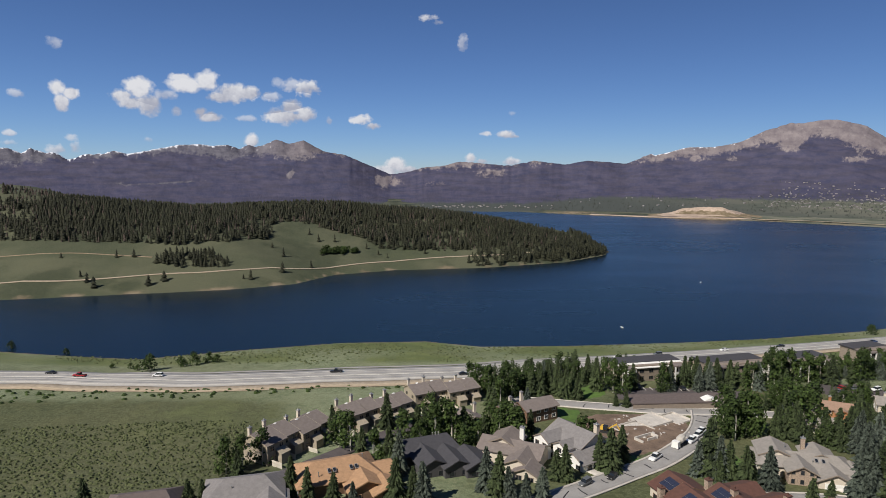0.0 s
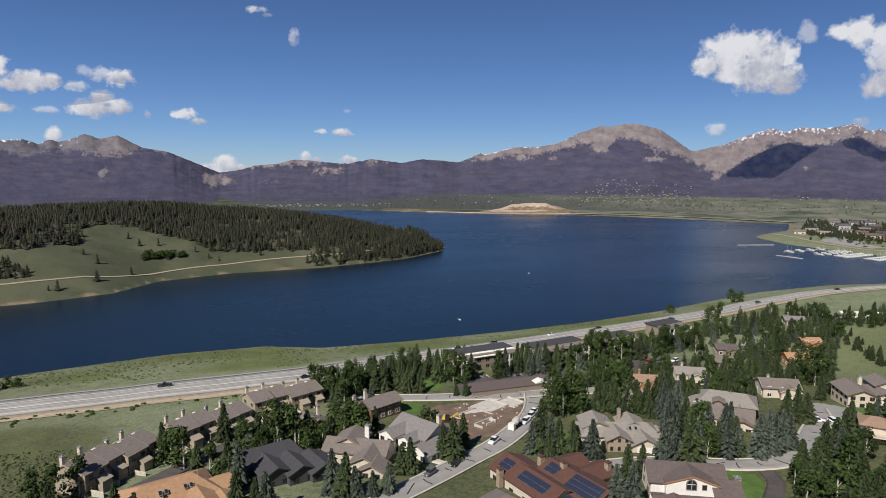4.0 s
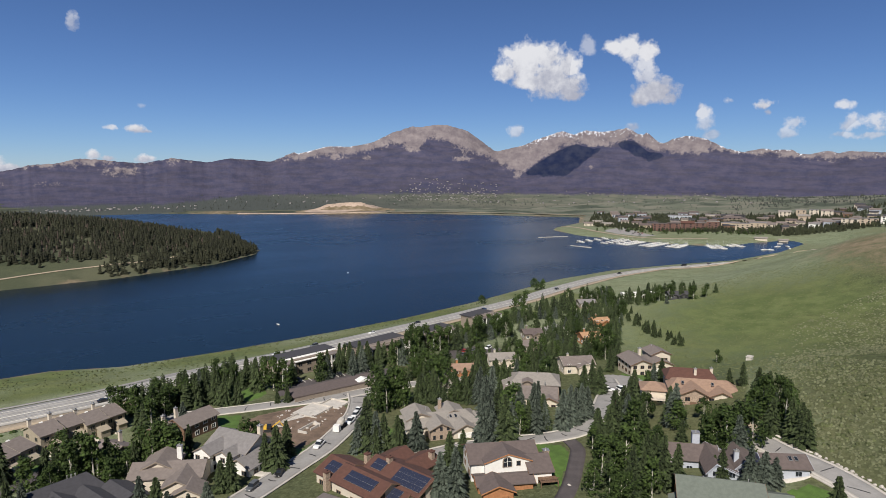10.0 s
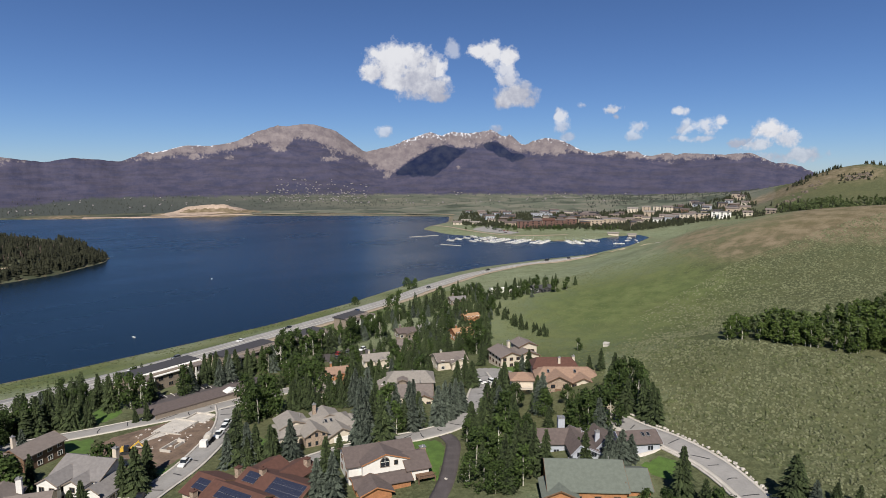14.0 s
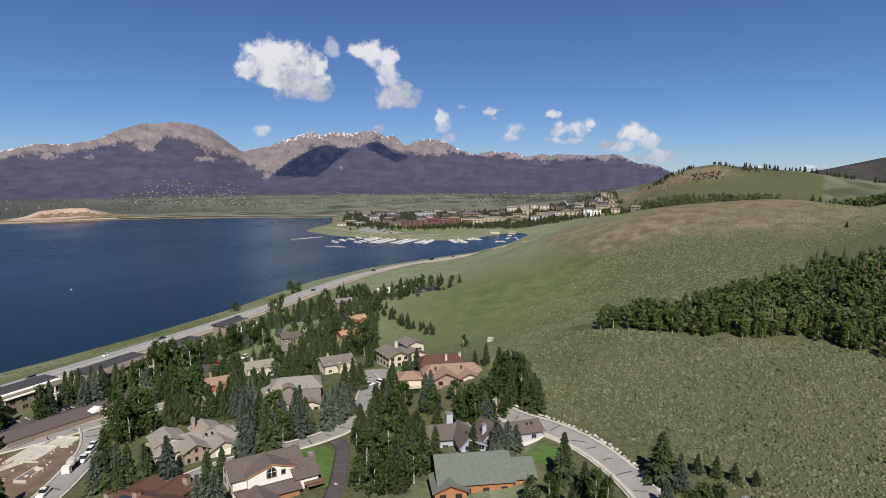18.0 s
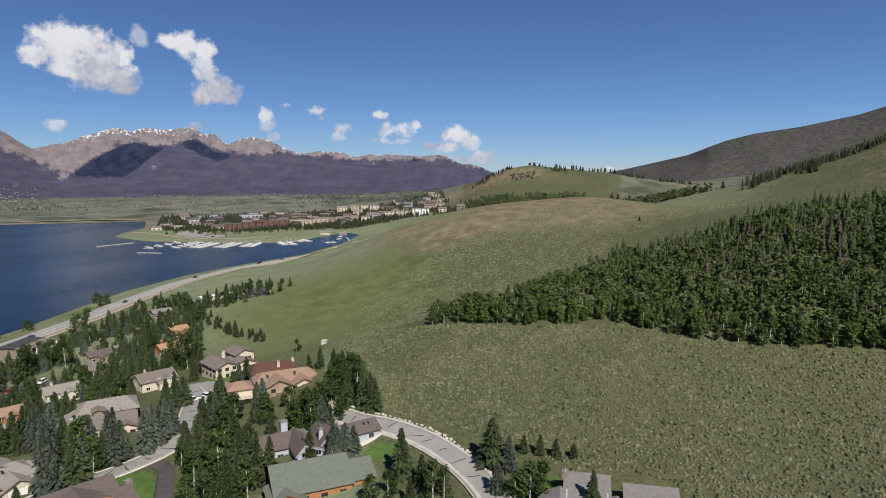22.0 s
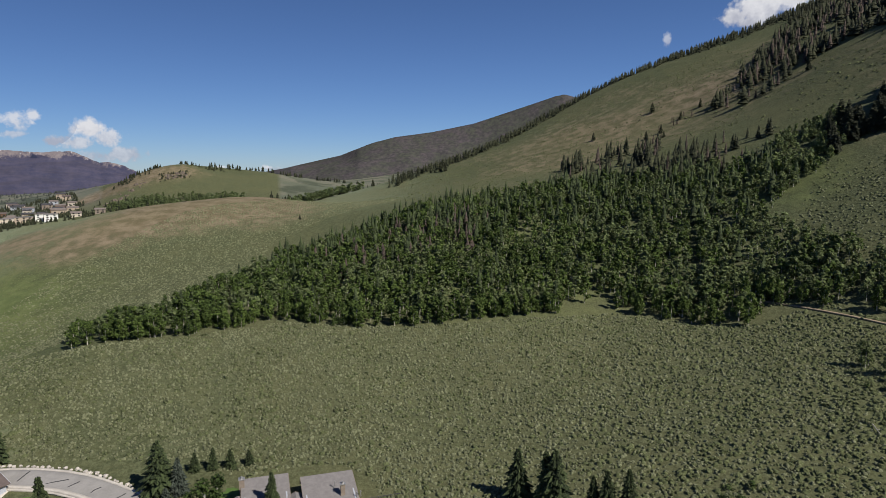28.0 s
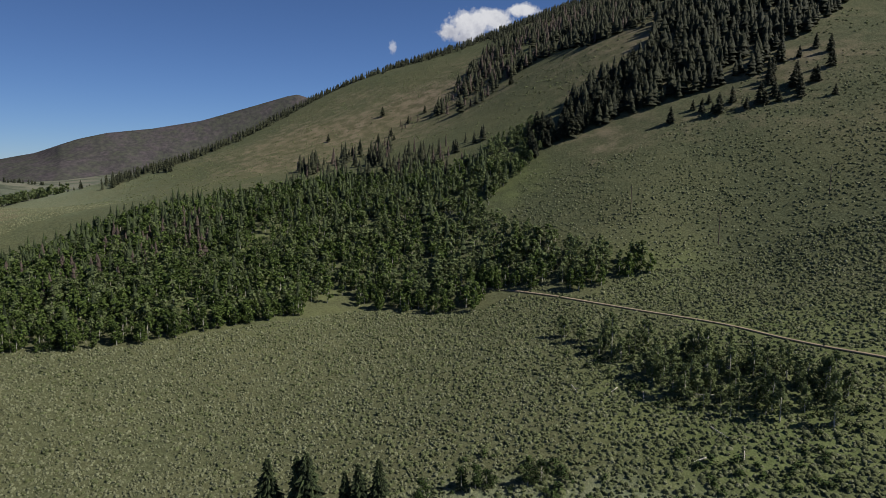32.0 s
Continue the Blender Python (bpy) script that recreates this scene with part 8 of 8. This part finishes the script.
q = q[np.min([np.hypot(q[:, 0] - a, q[:, 1] - b) for a, b in spline([(228, -156), (212.6, -161.5), (193.6, -167.5), (176.3, -173), (152.7, -178.6), (132, -182.5), (113.5, -183.8), (96.7, -183), (82, -182.8), (66, -184), (40, -186)], 4)], 0) > 2.3]
q = q[(np.hypot(q[:, 0] - 140, q[:, 1] - 9) > 17) & (np.min([np.hypot(q[:, 0] - a, q[:, 1] - b) for a, b in spline(STREET_D, 4)], 0) > 7)]
bearing = np.degrees(np.arctan2(q[:, 0], q[:, 1]))
# Random mix; extra dark shrubs past heading 105 imitate the slope's dimmer light.
green = np.random.default_rng(64).uniform(0, 1, len(q)) < 0.16 + 0.14 * rolls(q[:, 0], q[:, 1], 7, 5) + np.clip((bearing - 105) / 70, 0, 0.5)
scatter("sagebrush", "grey green sagebrush covering the slope", shrubs, spots_of(q[~green], 0.35, 0.95, 6, 62, (0.7, 1.25), 1.0), SAGE)
scatter("green_sagebrush", "darker green sagebrush mixed into the slope", shrubs, spots_of(q[green], 0.4, 1.2, 6, 63, (0.7, 1.5), 1.0), SAGE_GREEN)
q = sow([polar(a, r) for a, r in ((-48, 235), (-36, 262), (-24, 238), (-17, 228), (-17.5, 205), (-20, 190), (-24, 165), (-32, 140), (-48, 150))], 1.4, 63)
scatter("sagebrush_west", "grey green sagebrush beside the highway", shrubs, spots_of(q, 0.4, 0.9, 6, 64, (0.9, 1.5), 1.0), SAGE_GREEN)
q = sow([polar(a, r) for a, r in ((59, 290), (66, 270), (72, 300), (80, 300), (84, 420), (90, 470), (96, 520), (88, 560), (78, 520), (68, 440), (60, 360))], 1.75, 65, lambda x, y: np.clip((np.degrees(np.arctan2(x, y)) - 58 + 4 * rolls(x, y, 18, 3)) / 12, 0, 1))
scatter("sagebrush_far", "sparse sagebrush on the far slope", shrubs, spots_of(q, 0.4, 0.9, 6, 66, (0.9, 1.5), 1.0), SAGE)
q = sow([polar(a, r) for a, r in ((126, 262), (128, 300), (129.5, 360), (131, 395), (138, 370), (146, 400), (150, 450), (160, 450), (168, 300), (160, 296), (152, 286), (144, 266), (136, 250), (131, 262))], 1.5, 67, lambda x, y: np.clip(1.1 - (np.hypot(x, y) - 270) / 190, 0.12, 1) * np.clip(0.75 + 0.4 * rolls(x, y, 11, 4), 0.2, 1))
scatter("sagebrush_hill", "sparse sagebrush on the steep hill", shrubs, spots_of(q[::2], 0.4, 0.9, 6, 68, (0.9, 1.5), 1.0), SAGE)
scatter("green_hill_sagebrush", "dark green sagebrush on the steep hill", shrubs, spots_of(q[1::2], 0.4, 1.0, 6, 69, (0.9, 1.6), 1.0), SAGE_GREEN)
q = sow([polar(a, r) for a, r in ((92, 560), (98, 470), (108, 445), (116, 450), (122, 470), (129, 420), (136, 400), (150, 460), (158, 480), (150, 620), (134, 800), (124, 830), (114, 850), (104, 770), (96, 690))], 5.5, 141, lambda x, y: np.clip(0.6 + 0.5 * rolls(x, y, 26, 5), 0.1, 1))
scatter("hill_scrub", "low dark scrub dotted over the grassy hill", shrubs, spots_of(q, 0.5, 1.3, 6, 142, (1.0, 1.9), 1.0), SAGE_GREEN)
q = sow([polar(a, r) for a, r in ((-48, 300), (-36, 318), (-20, 275), (0, 268), (4, 256), (-8, 262), (-20, 262), (-36, 296), (-48, 285))], 4.5, 69)
scatter("roadside_bushes", "dark low bushes on the highway bank", shrubs, spots_of(q, 0.8, 1.6, 6, 70, (1.0, 1.7), 1.0), LEAVES)

q = np.vstack([sow([(-230, 338), (-160, 330), (-60, 358), (20, 350), (140, 360), (270, 388), (272, 378), (140, 340), (60, 316), (0, 302), (-100, 298), (-190, 312)], 2.3, 131, lambda x, y: np.clip(0.55 + 0.6 * rolls(x, y, 13, 7), 0.05, 1))])
scatter("shore_tussocks", "dark green tussocks on the grassy lake shore", shrubs, spots_of(q, 0.3, 0.9, 6, 132, (0.9, 1.8), 1.0), SAGE_GREEN)

# thin aspens and bushes below the track
THICKET = [(156, -147), (128, -144), (107, -138), (88, -132), (66, -144), (54, -150), (70, -166), (84, -164), (109, -160), (135, -156)]
rr = random.Random(9)
for x, y in sow(THICKET, 4.3, 71):
    tree("young_aspen", x, y, rr.uniform(4.5, 10), "thin aspens below the track", "slender aspen in the rough thicket")
q = sow([(150, -138), (120, -132), (95, -124), (64, -138), (56, -156), (90, -162), (125, -156), (145, -148)], 4.0, 72)
BUSHES = [leafy_shapes(470 + i, 70, 6.5, 0.2, 2.1)[1] for i in range(4)]
scatter("thicket_bushes", "dark tangled bushes in the thicket", BUSHES, spots_of(q, 0.7, 1.9, 4, 73, (0.8, 1.3)), LEAVES)
q = np.vstack([sow([(116, -86), (96, -96), (70, -104), (60, -90), (90, -76), (112, -70)], 5.2, 74), sow([(88, -112), (61, -140), (50, -130), (70, -104)], 4.0, 76)])
scatter("lower_bushes", "green bushes at the foot of the slope", BUSHES, spots_of(q, 0.7, 1.8, 4, 75, (0.8, 1.4)), LEAVES)
for x, y, turn, ln in ((120, -122, 30, 5), (111, -128, 75, 4), (103, -130, 50, 6), (80, -128, 20, 6), (77, -117, 100, 4), (72, -125, 60, 7), (92, -140, 140, 5)):
    lg = thing("fallen_log", "bleached fallen log in the sagebrush", "log", x, y, turn, ground_at(x, y) + 0.25, "fallen logs")
    s = Solid()
    limb(s, (-ln / 2, 0, 0.25), (ln / 2, 0.2, 0.1), 0.16, 0.06, 6)
    part("stem", s, PALE_BARK, lg)
    s = Solid()
    limb(s, (ln * 0.1, 0.1, 0.2), (ln * 0.25, 1.0, 0.5), 0.06, 0.02, 4)
    part("branch", s, PALE_BARK, lg)


def power_pole(az, r, h):
    x, y = polar(az, r)
    p = thing("utility_pole", "tall brown wooden utility pole on the hillside", "utility pole", x, y, az + 90, None, "utility poles on the hill")
    part("pole", Solid().tube(0, 0, -1, h, 0.2, 0.13), BARK, p)
    part("crossarm", Solid().box(0, 0, h - 1.0, 2.6, 0.14, 0.16), BARK, p)
    for u in (-1.1, 0, 1.1):
        part("insulator", Solid().tube(u, 0, h - 0.84, h - 0.55, 0.07, 0.05, 6), METAL, p)


for az, r, h in ((147.1, 288, 14), (139.9, 310, 12), (154.8, 315, 12)):
    power_pole(az, r, h)


MEADOW = [polar(a, r) for a, r in ((63, 205), (57, 226), (52.5, 270), (49, 330), (48.5, 400), (52, 480), (58, 520), (66, 480), (70, 420), (67, 330), (66, 262), (68, 226))]
q = sow(MEADOW, 1.75, 101, lambda x, y: np.clip(0.7 + 0.35 * rolls(x, y, 15, 2), 0.15, 1))
scatter("meadow_tufts", "rough grass tufts over the meadow", shrubs, spots_of(q, 0.25, 0.6, 6, 102, (0.8, 1.5), 1.0), TUFT)

# ---- the town across the bay, the marina and the far shore ----
BRICK = plain("red brown brick", (0.14, 0.078, 0.064), 0.9, 0.15, 0.3, 0.1)
SAND_WALL = plain("sand coloured render", (0.42, 0.34, 0.26), 0.9, 0.1, 0.3, 0.1)


def town_block(x, y, face, length, depth, high, wall, roof, label, pitched=False):
    b = thing("town_building", label, "building", x, y, face, None, "buildings of the town")
    part("wall", Solid().box(0, 0, -3, length, depth, high + 3), wall, b)
    if pitched:
        o = 0.8
        part("roof", Solid().slab([(-length / 2 - o, -depth / 2 - o, high - 0.2), (length / 2 + o, -depth / 2 - o, high - 0.2), (length / 2 + o, 0, high + depth * 0.22), (-length / 2 - o, 0, high + depth * 0.22)], 0.4)
             .slab([(-length / 2 - o, 0, high + depth * 0.22), (length / 2 + o, 0, high + depth * 0.22), (length / 2 + o, depth / 2 + o, high - 0.2), (-length / 2 - o, depth / 2 + o, high - 0.2)], 0.4), roof, b)
    else:
        part("roof", Solid().box(0, 0, high, length + 1, depth + 1, 0.6), roof, b)
    storeys = max(1, int(high / 3))
    n = max(2, int(length / 7))
    for s in range(storeys):
        for i in range(n):
            part("window", shared(("tw", 0), lambda: Solid().box(0, 0, 0, 2.6, 0.2, 1.6).mesh("window", GLASS)), None, b, at=pose(-length / 2 + length * (i + 0.5) / n, -depth / 2 - 0.1, 0.9 + s * 3.0))
    return b


for x, y, face, L, D, H, wall, roof, pitched, label in (
        (842, 692, 232, 22, 14, 12, BRICK, R_BROWN, False, "red brick apartment block above the marina"), (866, 684, 232, 20, 14, 12, BRICK, R_BROWN, False, "red brick apartment block above the marina"),
        (886, 672, 234, 20, 14, 13, BRICK, R_RED, True, "red brick block with a pitched roof"), (908, 664, 234, 18, 14, 12, BRICK, R_TAUPE, False, "red brick apartment block above the marina"),
        (932, 657, 236, 20, 14, 14, BRICK, R_TAN, False, "tall brick block with a pale top"), (968, 640, 237, 44, 14, 11, SAND_WALL, R_GREY, False, "long sand-coloured apartment block"),
        (1006, 624, 238, 26, 14, 11, SAND_WALL, R_GREY, False, "sand-coloured apartment block near the bay"), (811, 824, 225, 16, 10, 5, CREAM, R_TAUPE, True, "cream house at the far shore"),
        (851, 841, 225, 18, 10, 5, TAUPE, R_TAN, True, "low lodge building in trees"), (838, 806, 225, 24, 10, 4, CREAM, R_TAN, True, "low boathouse by the parking field"), (887, 808, 226, 14, 10, 6, CREAM, R_TAUPE, True, "cream town house among trees"),
        (883, 777, 226, 16, 10, 6, CREAM, R_BROWN, True, "cream town house among trees"), (851, 730, 228, 20, 10, 7, SAND_WALL, R_BROWN, True, "sand-coloured town house among trees"), (894, 752, 228, 16, 10, 7, SAND_WALL, R_BROWN, True, "brown-roofed town house among trees"),
        (1080, 839, 230, 46, 16, 8, BLUEGREY, R_GREY, False, "long pale blue-grey town building"), (1171, 824, 232, 34, 14, 7, CREAM, R_GREY, False, "long white building among trees"), (1155, 770, 232, 44, 14, 10, DARKWALL, R_SLATE, False, "long dark town building"),
        (1100, 735, 233, 30, 14, 9, TAUPE, R_BROWN, True, "brown town building behind trees"), (1044, 623, 238, 14, 10, 7, CREAM, R_TAUPE, True, "cream town house by the bay"), (1090, 632, 238, 16, 10, 7, CREAM, R_TAUPE, True, "cream town house by the bay"),
        (1139, 643, 238, 18, 12, 9, SAND_WALL, R_BROWN, True, "sand-coloured town house on the rise"), (1115, 612, 239, 14, 10, 8, CREAM, R_TAUPE, True, "cream town house on the rise"), (1195, 650, 240, 20, 12, 10, SAND_WALL, R_TAN, True, "sand-coloured block on the rise"),
        (1072, 566, 241, 16, 10, 8, WHITE, R_GREY, True, "white town house on the rise"), (1244, 716, 238, 22, 12, 12, CREAM, R_TAN, True, "white block with a tan roof"), (1266, 696, 238, 18, 12, 13, SAND_WALL, R_TAN, False, "white block on the rise"),
        (1269, 672, 239, 16, 12, 12, CREAM, R_GREY, False, "white block on the rise"), (1247, 636, 240, 20, 12, 12, CREAM, R_TAUPE, True, "cream block on the rise"), (1131, 581, 241, 22, 12, 9, CREAM, R_TAUPE, True, "cream block with brown roof"),
        (1095, 548, 242, 22, 12, 9, WHITE, R_GREY, False, "white apartment block with dark balconies"), (1071, 507, 244, 30, 12, 9, CREAM, R_GREY, False, "long white apartment block with balconies"), (1042, 470, 245, 24, 12, 9, SAND_WALL, R_GREY, False, "long white apartment block with balconies"),
        (1030, 436, 246, 24, 12, 9, WHITE, R_TAUPE, False, "white block at the hill's foot"), (1016, 421, 247, 18, 12, 9, WHITE, R_GREY, False, "tall white block at the hill's foot"), (1013, 385, 248, 14, 9, 6, CREAM, R_TAUPE, True, "cream house at the hill's foot"), (1015, 352, 249, 14, 9, 6, TAUPE, R_TAUPE, True, "brown house at the hill's foot")):
    town_block(x, y, face, L, D, H, wall, roof, label, pitched)

rt = random.Random(77)
for i in range(120):
    a, r = rt.uniform(44.5, 69), rt.uniform(1060, 1480)
    x, y = polar(a, r)
    if y < 380 or (x < 1000 and y < 640) or r < 1130 + max(0.0, 50 - a) * 45:
        continue
    town_block(x, y, 180 + a + rt.uniform(-20, 20), rt.uniform(9, 20), 9, rt.uniform(4.5, 9), rt.choice((CREAM, TAUPE, SAND_WALL, BROWN, TAUPE, BLUEGREY)), rt.choice((R_TAUPE, R_BROWN, R_SLATE)), "small town house among dark trees", True)
q = np.vstack([sow([(800, 810), (830, 860), (900, 830), (960, 780), (1120, 830), (1260, 760), (1300, 660), (1200, 560), (1080, 440), (1010, 350), (985, 360), (1005, 470), (985, 560), (945, 615), (870, 640), (826, 676), (830, 740)], 6.0, 81),
               sow([(955, 590), (1000, 575), (1010, 520), (960, 505), (915, 540)], 8, 82)])
blocks = [(o.matrix_basis.translation.x, o.matrix_basis.translation.y, o) for o in scene.objects if o.get("group") == "buildings of the town"]
q = np.vstack([q, sow([polar(a, r) for a, r in ((44.5, 1180), (48, 1080), (56, 1080), (66, 1100), (70, 1180), (69, 1480), (56, 1520), (45, 1480))], 8.0, 85)])
q = np.array([p for p in q if min((p[0] - a) ** 2 + (p[1] - b) ** 2 for a, b, _ in blocks) > 11 ** 2])
scatter("town_trees", "dark trees between the town buildings", [far_pine(500 + i, 1.5, 3) for i in range(4)], spots_of(q, 3.5, 8, 4, 83), FAR_NEEDLES)
q = sow([(745, 742), (790, 775), (840, 750), (870, 690), (935, 640), (985, 600), (990, 540), (960, 540), (905, 560), (850, 600), (800, 640)], 9.0, 84, lambda x, y: np.clip(0.3 + 0.8 * rolls(x, y, 22, 6), 0.0, 0.9))
q = np.array([p for p in q if min((p[0] - a) ** 2 + (p[1] - b) ** 2 for a, b, _ in blocks) > 9 ** 2])
scatter("marina_trees", "round green trees on the slope above the marina", [far_leafy(520 + i, 60) for i in range(4)], spots_of(q, 3, 7, 4, 86, (1.1, 1.6)), LEAVES)
ribbon("marina_road", [(770, 850), (762, 790), (745, 740), (733, 692), (728, 640), (752, 600), (800, 570)], 9, TRACK, "pale road round the marina", 0.4, step=15, across=2)
patch("marina_parking", [(745, 640), (742, 690), (760, 740), (830, 770), (836, 750), (790, 690), (772, 640)], ASPHALT, "pale parking field above the marina", 0.3, cell=8)
rr = random.Random(31)
for i in range(14):
    u, v = rr.random(), rr.random()
    park(rr.choice(("suv", "sedan", "suv")), rr.choice(("white", "black", "silver", "grey", "red")), 746 + 26 * u + 30 * v, 645 + 85 * v, rr.choice((40, 220)), 0.35, "car parked on the marina field", "cars at the marina")


def boat_kind(kind):
    """A boat along local y."""
    b = new({"sail": "sailboat", "motor": "motorboat"}[kind])
    L, Wd = (8.5, 2.7) if kind == "sail" else (7.0, 2.5)
    n, pts = 9, []
    for z, k in ((-0.3, 0.7), (0.9, 1.0)):
        for i in range(n):
            u = i / (n - 1)
            w = Wd / 2 * k * math.sin(math.pi * min(0.62, 0.06 + 0.62 * u)) if u < 1 else Wd * 0.4 * k
            pts.append((w, -L / 2 + L * u, z))
        for i in range(n - 1, -1, -1):
            u = i / (n - 1)
            w = Wd / 2 * k * math.sin(math.pi * min(0.62, 0.06 + 0.62 * u)) if u < 1 else Wd * 0.4 * k
            pts.append((-w, -L / 2 + L * u, z))
    m = 2 * n
    part("hull", Solid().add(pts, [(i, (i + 1) % m, (i + 1) % m + m, i + m) for i in range(m)] + [tuple(range(m, 2 * m))]), WHITE, b)
    part("cabin", Solid().box(0, 0.2, 0.9, Wd * 0.6, L * 0.36, 0.75, 0, 0.8), WHITE, b)
    part("windscreen", Solid().box(0, -L * 0.02, 1.05, Wd * 0.62, L * 0.2, 0.3, 0, 0.9), GLASS, b)
    if kind == "sail":
        part("mast", Solid().tube(0, -0.6, 0.9, 8.5, 0.06, 0.04, 6), WHITE, b)
        part("boom", Solid().box(0, 1.2, 2.1, 0.3, 3.6, 0.3), CAR["blue"], b, "boom with furled blue sail")
    return tagged(b, {"sail": "white sailboat with bare mast moored in the marina", "motor": "white motorboat moored in the marina"}[kind], "boat", "boats of the marina")


BOATS = {}


def moor(kind, x, y, head, label="", group=""):
    m = pose(x, y, 0.05, 0, 0, 180 - head) @ Matrix.Diagonal((1.0, 1.0, 0.9, 1))
    if kind not in BOATS:
        BOATS[kind] = boat_kind(kind)
        BOATS[kind].matrix_basis = m
        return tagged(BOATS[kind], label, group=group)
    return tagged(copy_thing(BOATS[kind], m), label, group=group)


for (ax, ay), (bx, by), count in (((621, 654), (701, 668), 8), ((675, 637), (709, 640), 8), ((651, 599), (706, 612), 20), ((664, 570), (735, 587), 26), ((685, 542), (754, 570), 28), ((725, 499), (772, 553), 18), ((766, 500), (789, 540), 12), ((640, 625), (690, 628), 8)):
    t = np.array((bx - ax, by - ay), float)
    ln = np.linalg.norm(t)
    t /= ln
    d = thing("dock", "pale floating dock between boats", "dock", (ax + bx) / 2, (ay + by) / 2, math.degrees(math.atan2(-t[1], t[0])) + 180, 0.0, "docks of the marina")
    part("walkway", Solid().box(0, 0, 0.1, ln, 1.6, 0.4), CONCRETE, d)
    for i in range(count):
        s = (i + 0.5) / count
        side = 1 if i % 2 else -1
        px_, py_ = ax + t[0] * ln * s - t[1] * side * 6, ay + t[1] * ln * s + t[0] * side * 6
        moor(rr.choice(("sail", "sail", "motor")), px_, py_, math.degrees(math.atan2(-t[1] * side, t[0] * side)) + rr.uniform(-4, 4))
for (ax, ay), (bx, by) in (((616, 731), (667, 721)), ((586, 628), (593, 596))):
    d = thing("breakwater", "low floating breakwater off the marina", "breakwater", (ax + bx) / 2, (ay + by) / 2, 180, 0.0, "breakwaters")
    part("float", Solid().box(0, 0, 0, math.hypot(bx - ax, by - ay), 2.2, 0.6, math.atan2(by - ay, bx - ax)), CONCRETE, d)
for x, y, k in ((765, 464, "sail"), (771, 459, "sail"), (824, 468, "sail"), (801, 451, "motor"), (845, 490, "motor"), (812, 474, "sail"), (117, 400, "motor"), (239, 572, "motor")):
    b = moor(k, x, y, rr.uniform(0, 360), "small white boat out on the lake", "boats on the lake")
    if x < 400:
        b.matrix_basis = b.matrix_basis @ Matrix.Diagonal((0.45, 0.5, 0.4, 1))
for x, y, L in ((858, 526, 16), (880, 506, 12)):
    b = thing("boathouse", "long pale boathouse on the bay shore", "boathouse", x, y, 235)
    part("wall", Solid().box(0, 0, -1, L, 8, 4.5), CREAM, b)
    part("roof", Solid().slab([(-L / 2 - 1, -5, 3.4), (L / 2 + 1, -5, 3.4), (L / 2 + 1, 0, 5), (-L / 2 - 1, 0, 5)], 0.3).slab([(-L / 2 - 1, 0, 5), (L / 2 + 1, 0, 5), (L / 2 + 1, 5, 3.4), (-L / 2 - 1, 5, 3.4)], 0.3), R_TAN, b)

QUARRY = plain("pale quarry earth", (0.36, 0.275, 0.215), 1.0, 0.3, 0.03, 0.4)
patch("quarry_bank", [(600 + 98 * math.cos(a) * (1 + 0.15 * math.sin(3 * a)), 1436 + 44 * math.sin(a) * (1 + 0.2 * math.cos(2 * a))) for a in np.linspace(0, 6.0, 18)], QUARRY, "pale terraced quarry bank on the far shore", 0.5, cell=7)
ribbon("far_beach", [(668, 1352), (600, 1378), (520, 1407), (440, 1452), (353, 1506)], 12, QUARRY, "pale strip of beach on the far shore", 0.5, 8.0, 20, 2)
# dam crest and scattered homes on the far foothills
ribbon("dam_road", [(668, 1352), (770, 1275), (860, 1185), (930, 1095), (985, 1010)], 9, TRACK, "pale dam crest along the far shore", 1.5, step=20, across=2)
def cottage():
    s = Solid().box(0, 0, -2, 10, 8, 6)
    return s.slab([(-5.5, -4.6, 3.6), (5.5, -4.6, 3.6), (5.5, 0, 6), (-5.5, 0, 6)], 0.4).slab([(-5.5, 0, 6), (5.5, 0, 6), (5.5, 4.6, 3.6), (-5.5, 4.6, 3.6)], 0.4)


def on_range(heads, dists, n, seed, size=1.0):
    g = np.random.default_rng(seed)
    a, r = np.radians(g.uniform(*heads, n)), g.uniform(*dists, n)
    x, y = r * np.sin(a), r * np.cos(a)
    z = np.maximum(range_height(x, y), land(x, y))
    return np.c_[x, y, z, g.uniform(0.3, 0.65, n) * size, g.uniform(0.3, 0.6, n) * size, g.uniform(0, 6.28, n), np.zeros(n)]


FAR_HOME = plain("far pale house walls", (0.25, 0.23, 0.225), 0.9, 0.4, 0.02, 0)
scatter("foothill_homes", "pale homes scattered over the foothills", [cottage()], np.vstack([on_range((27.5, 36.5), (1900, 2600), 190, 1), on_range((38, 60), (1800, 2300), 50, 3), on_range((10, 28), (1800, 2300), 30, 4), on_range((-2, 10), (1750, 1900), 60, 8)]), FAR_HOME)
tr = np.vstack([on_range((8, 62), (1660, 2350), 800, 5, 0.85), on_range((27, 38), (1800, 2600), 700, 6, 0.7), on_range((56, 74), (1600, 2200), 700, 7, 0.9)])
tr[:, 6] = np.random.default_rng(4).integers(0, 4, len(tr))
# Tree colours are lightened and greyed to imitate haze over the distance.
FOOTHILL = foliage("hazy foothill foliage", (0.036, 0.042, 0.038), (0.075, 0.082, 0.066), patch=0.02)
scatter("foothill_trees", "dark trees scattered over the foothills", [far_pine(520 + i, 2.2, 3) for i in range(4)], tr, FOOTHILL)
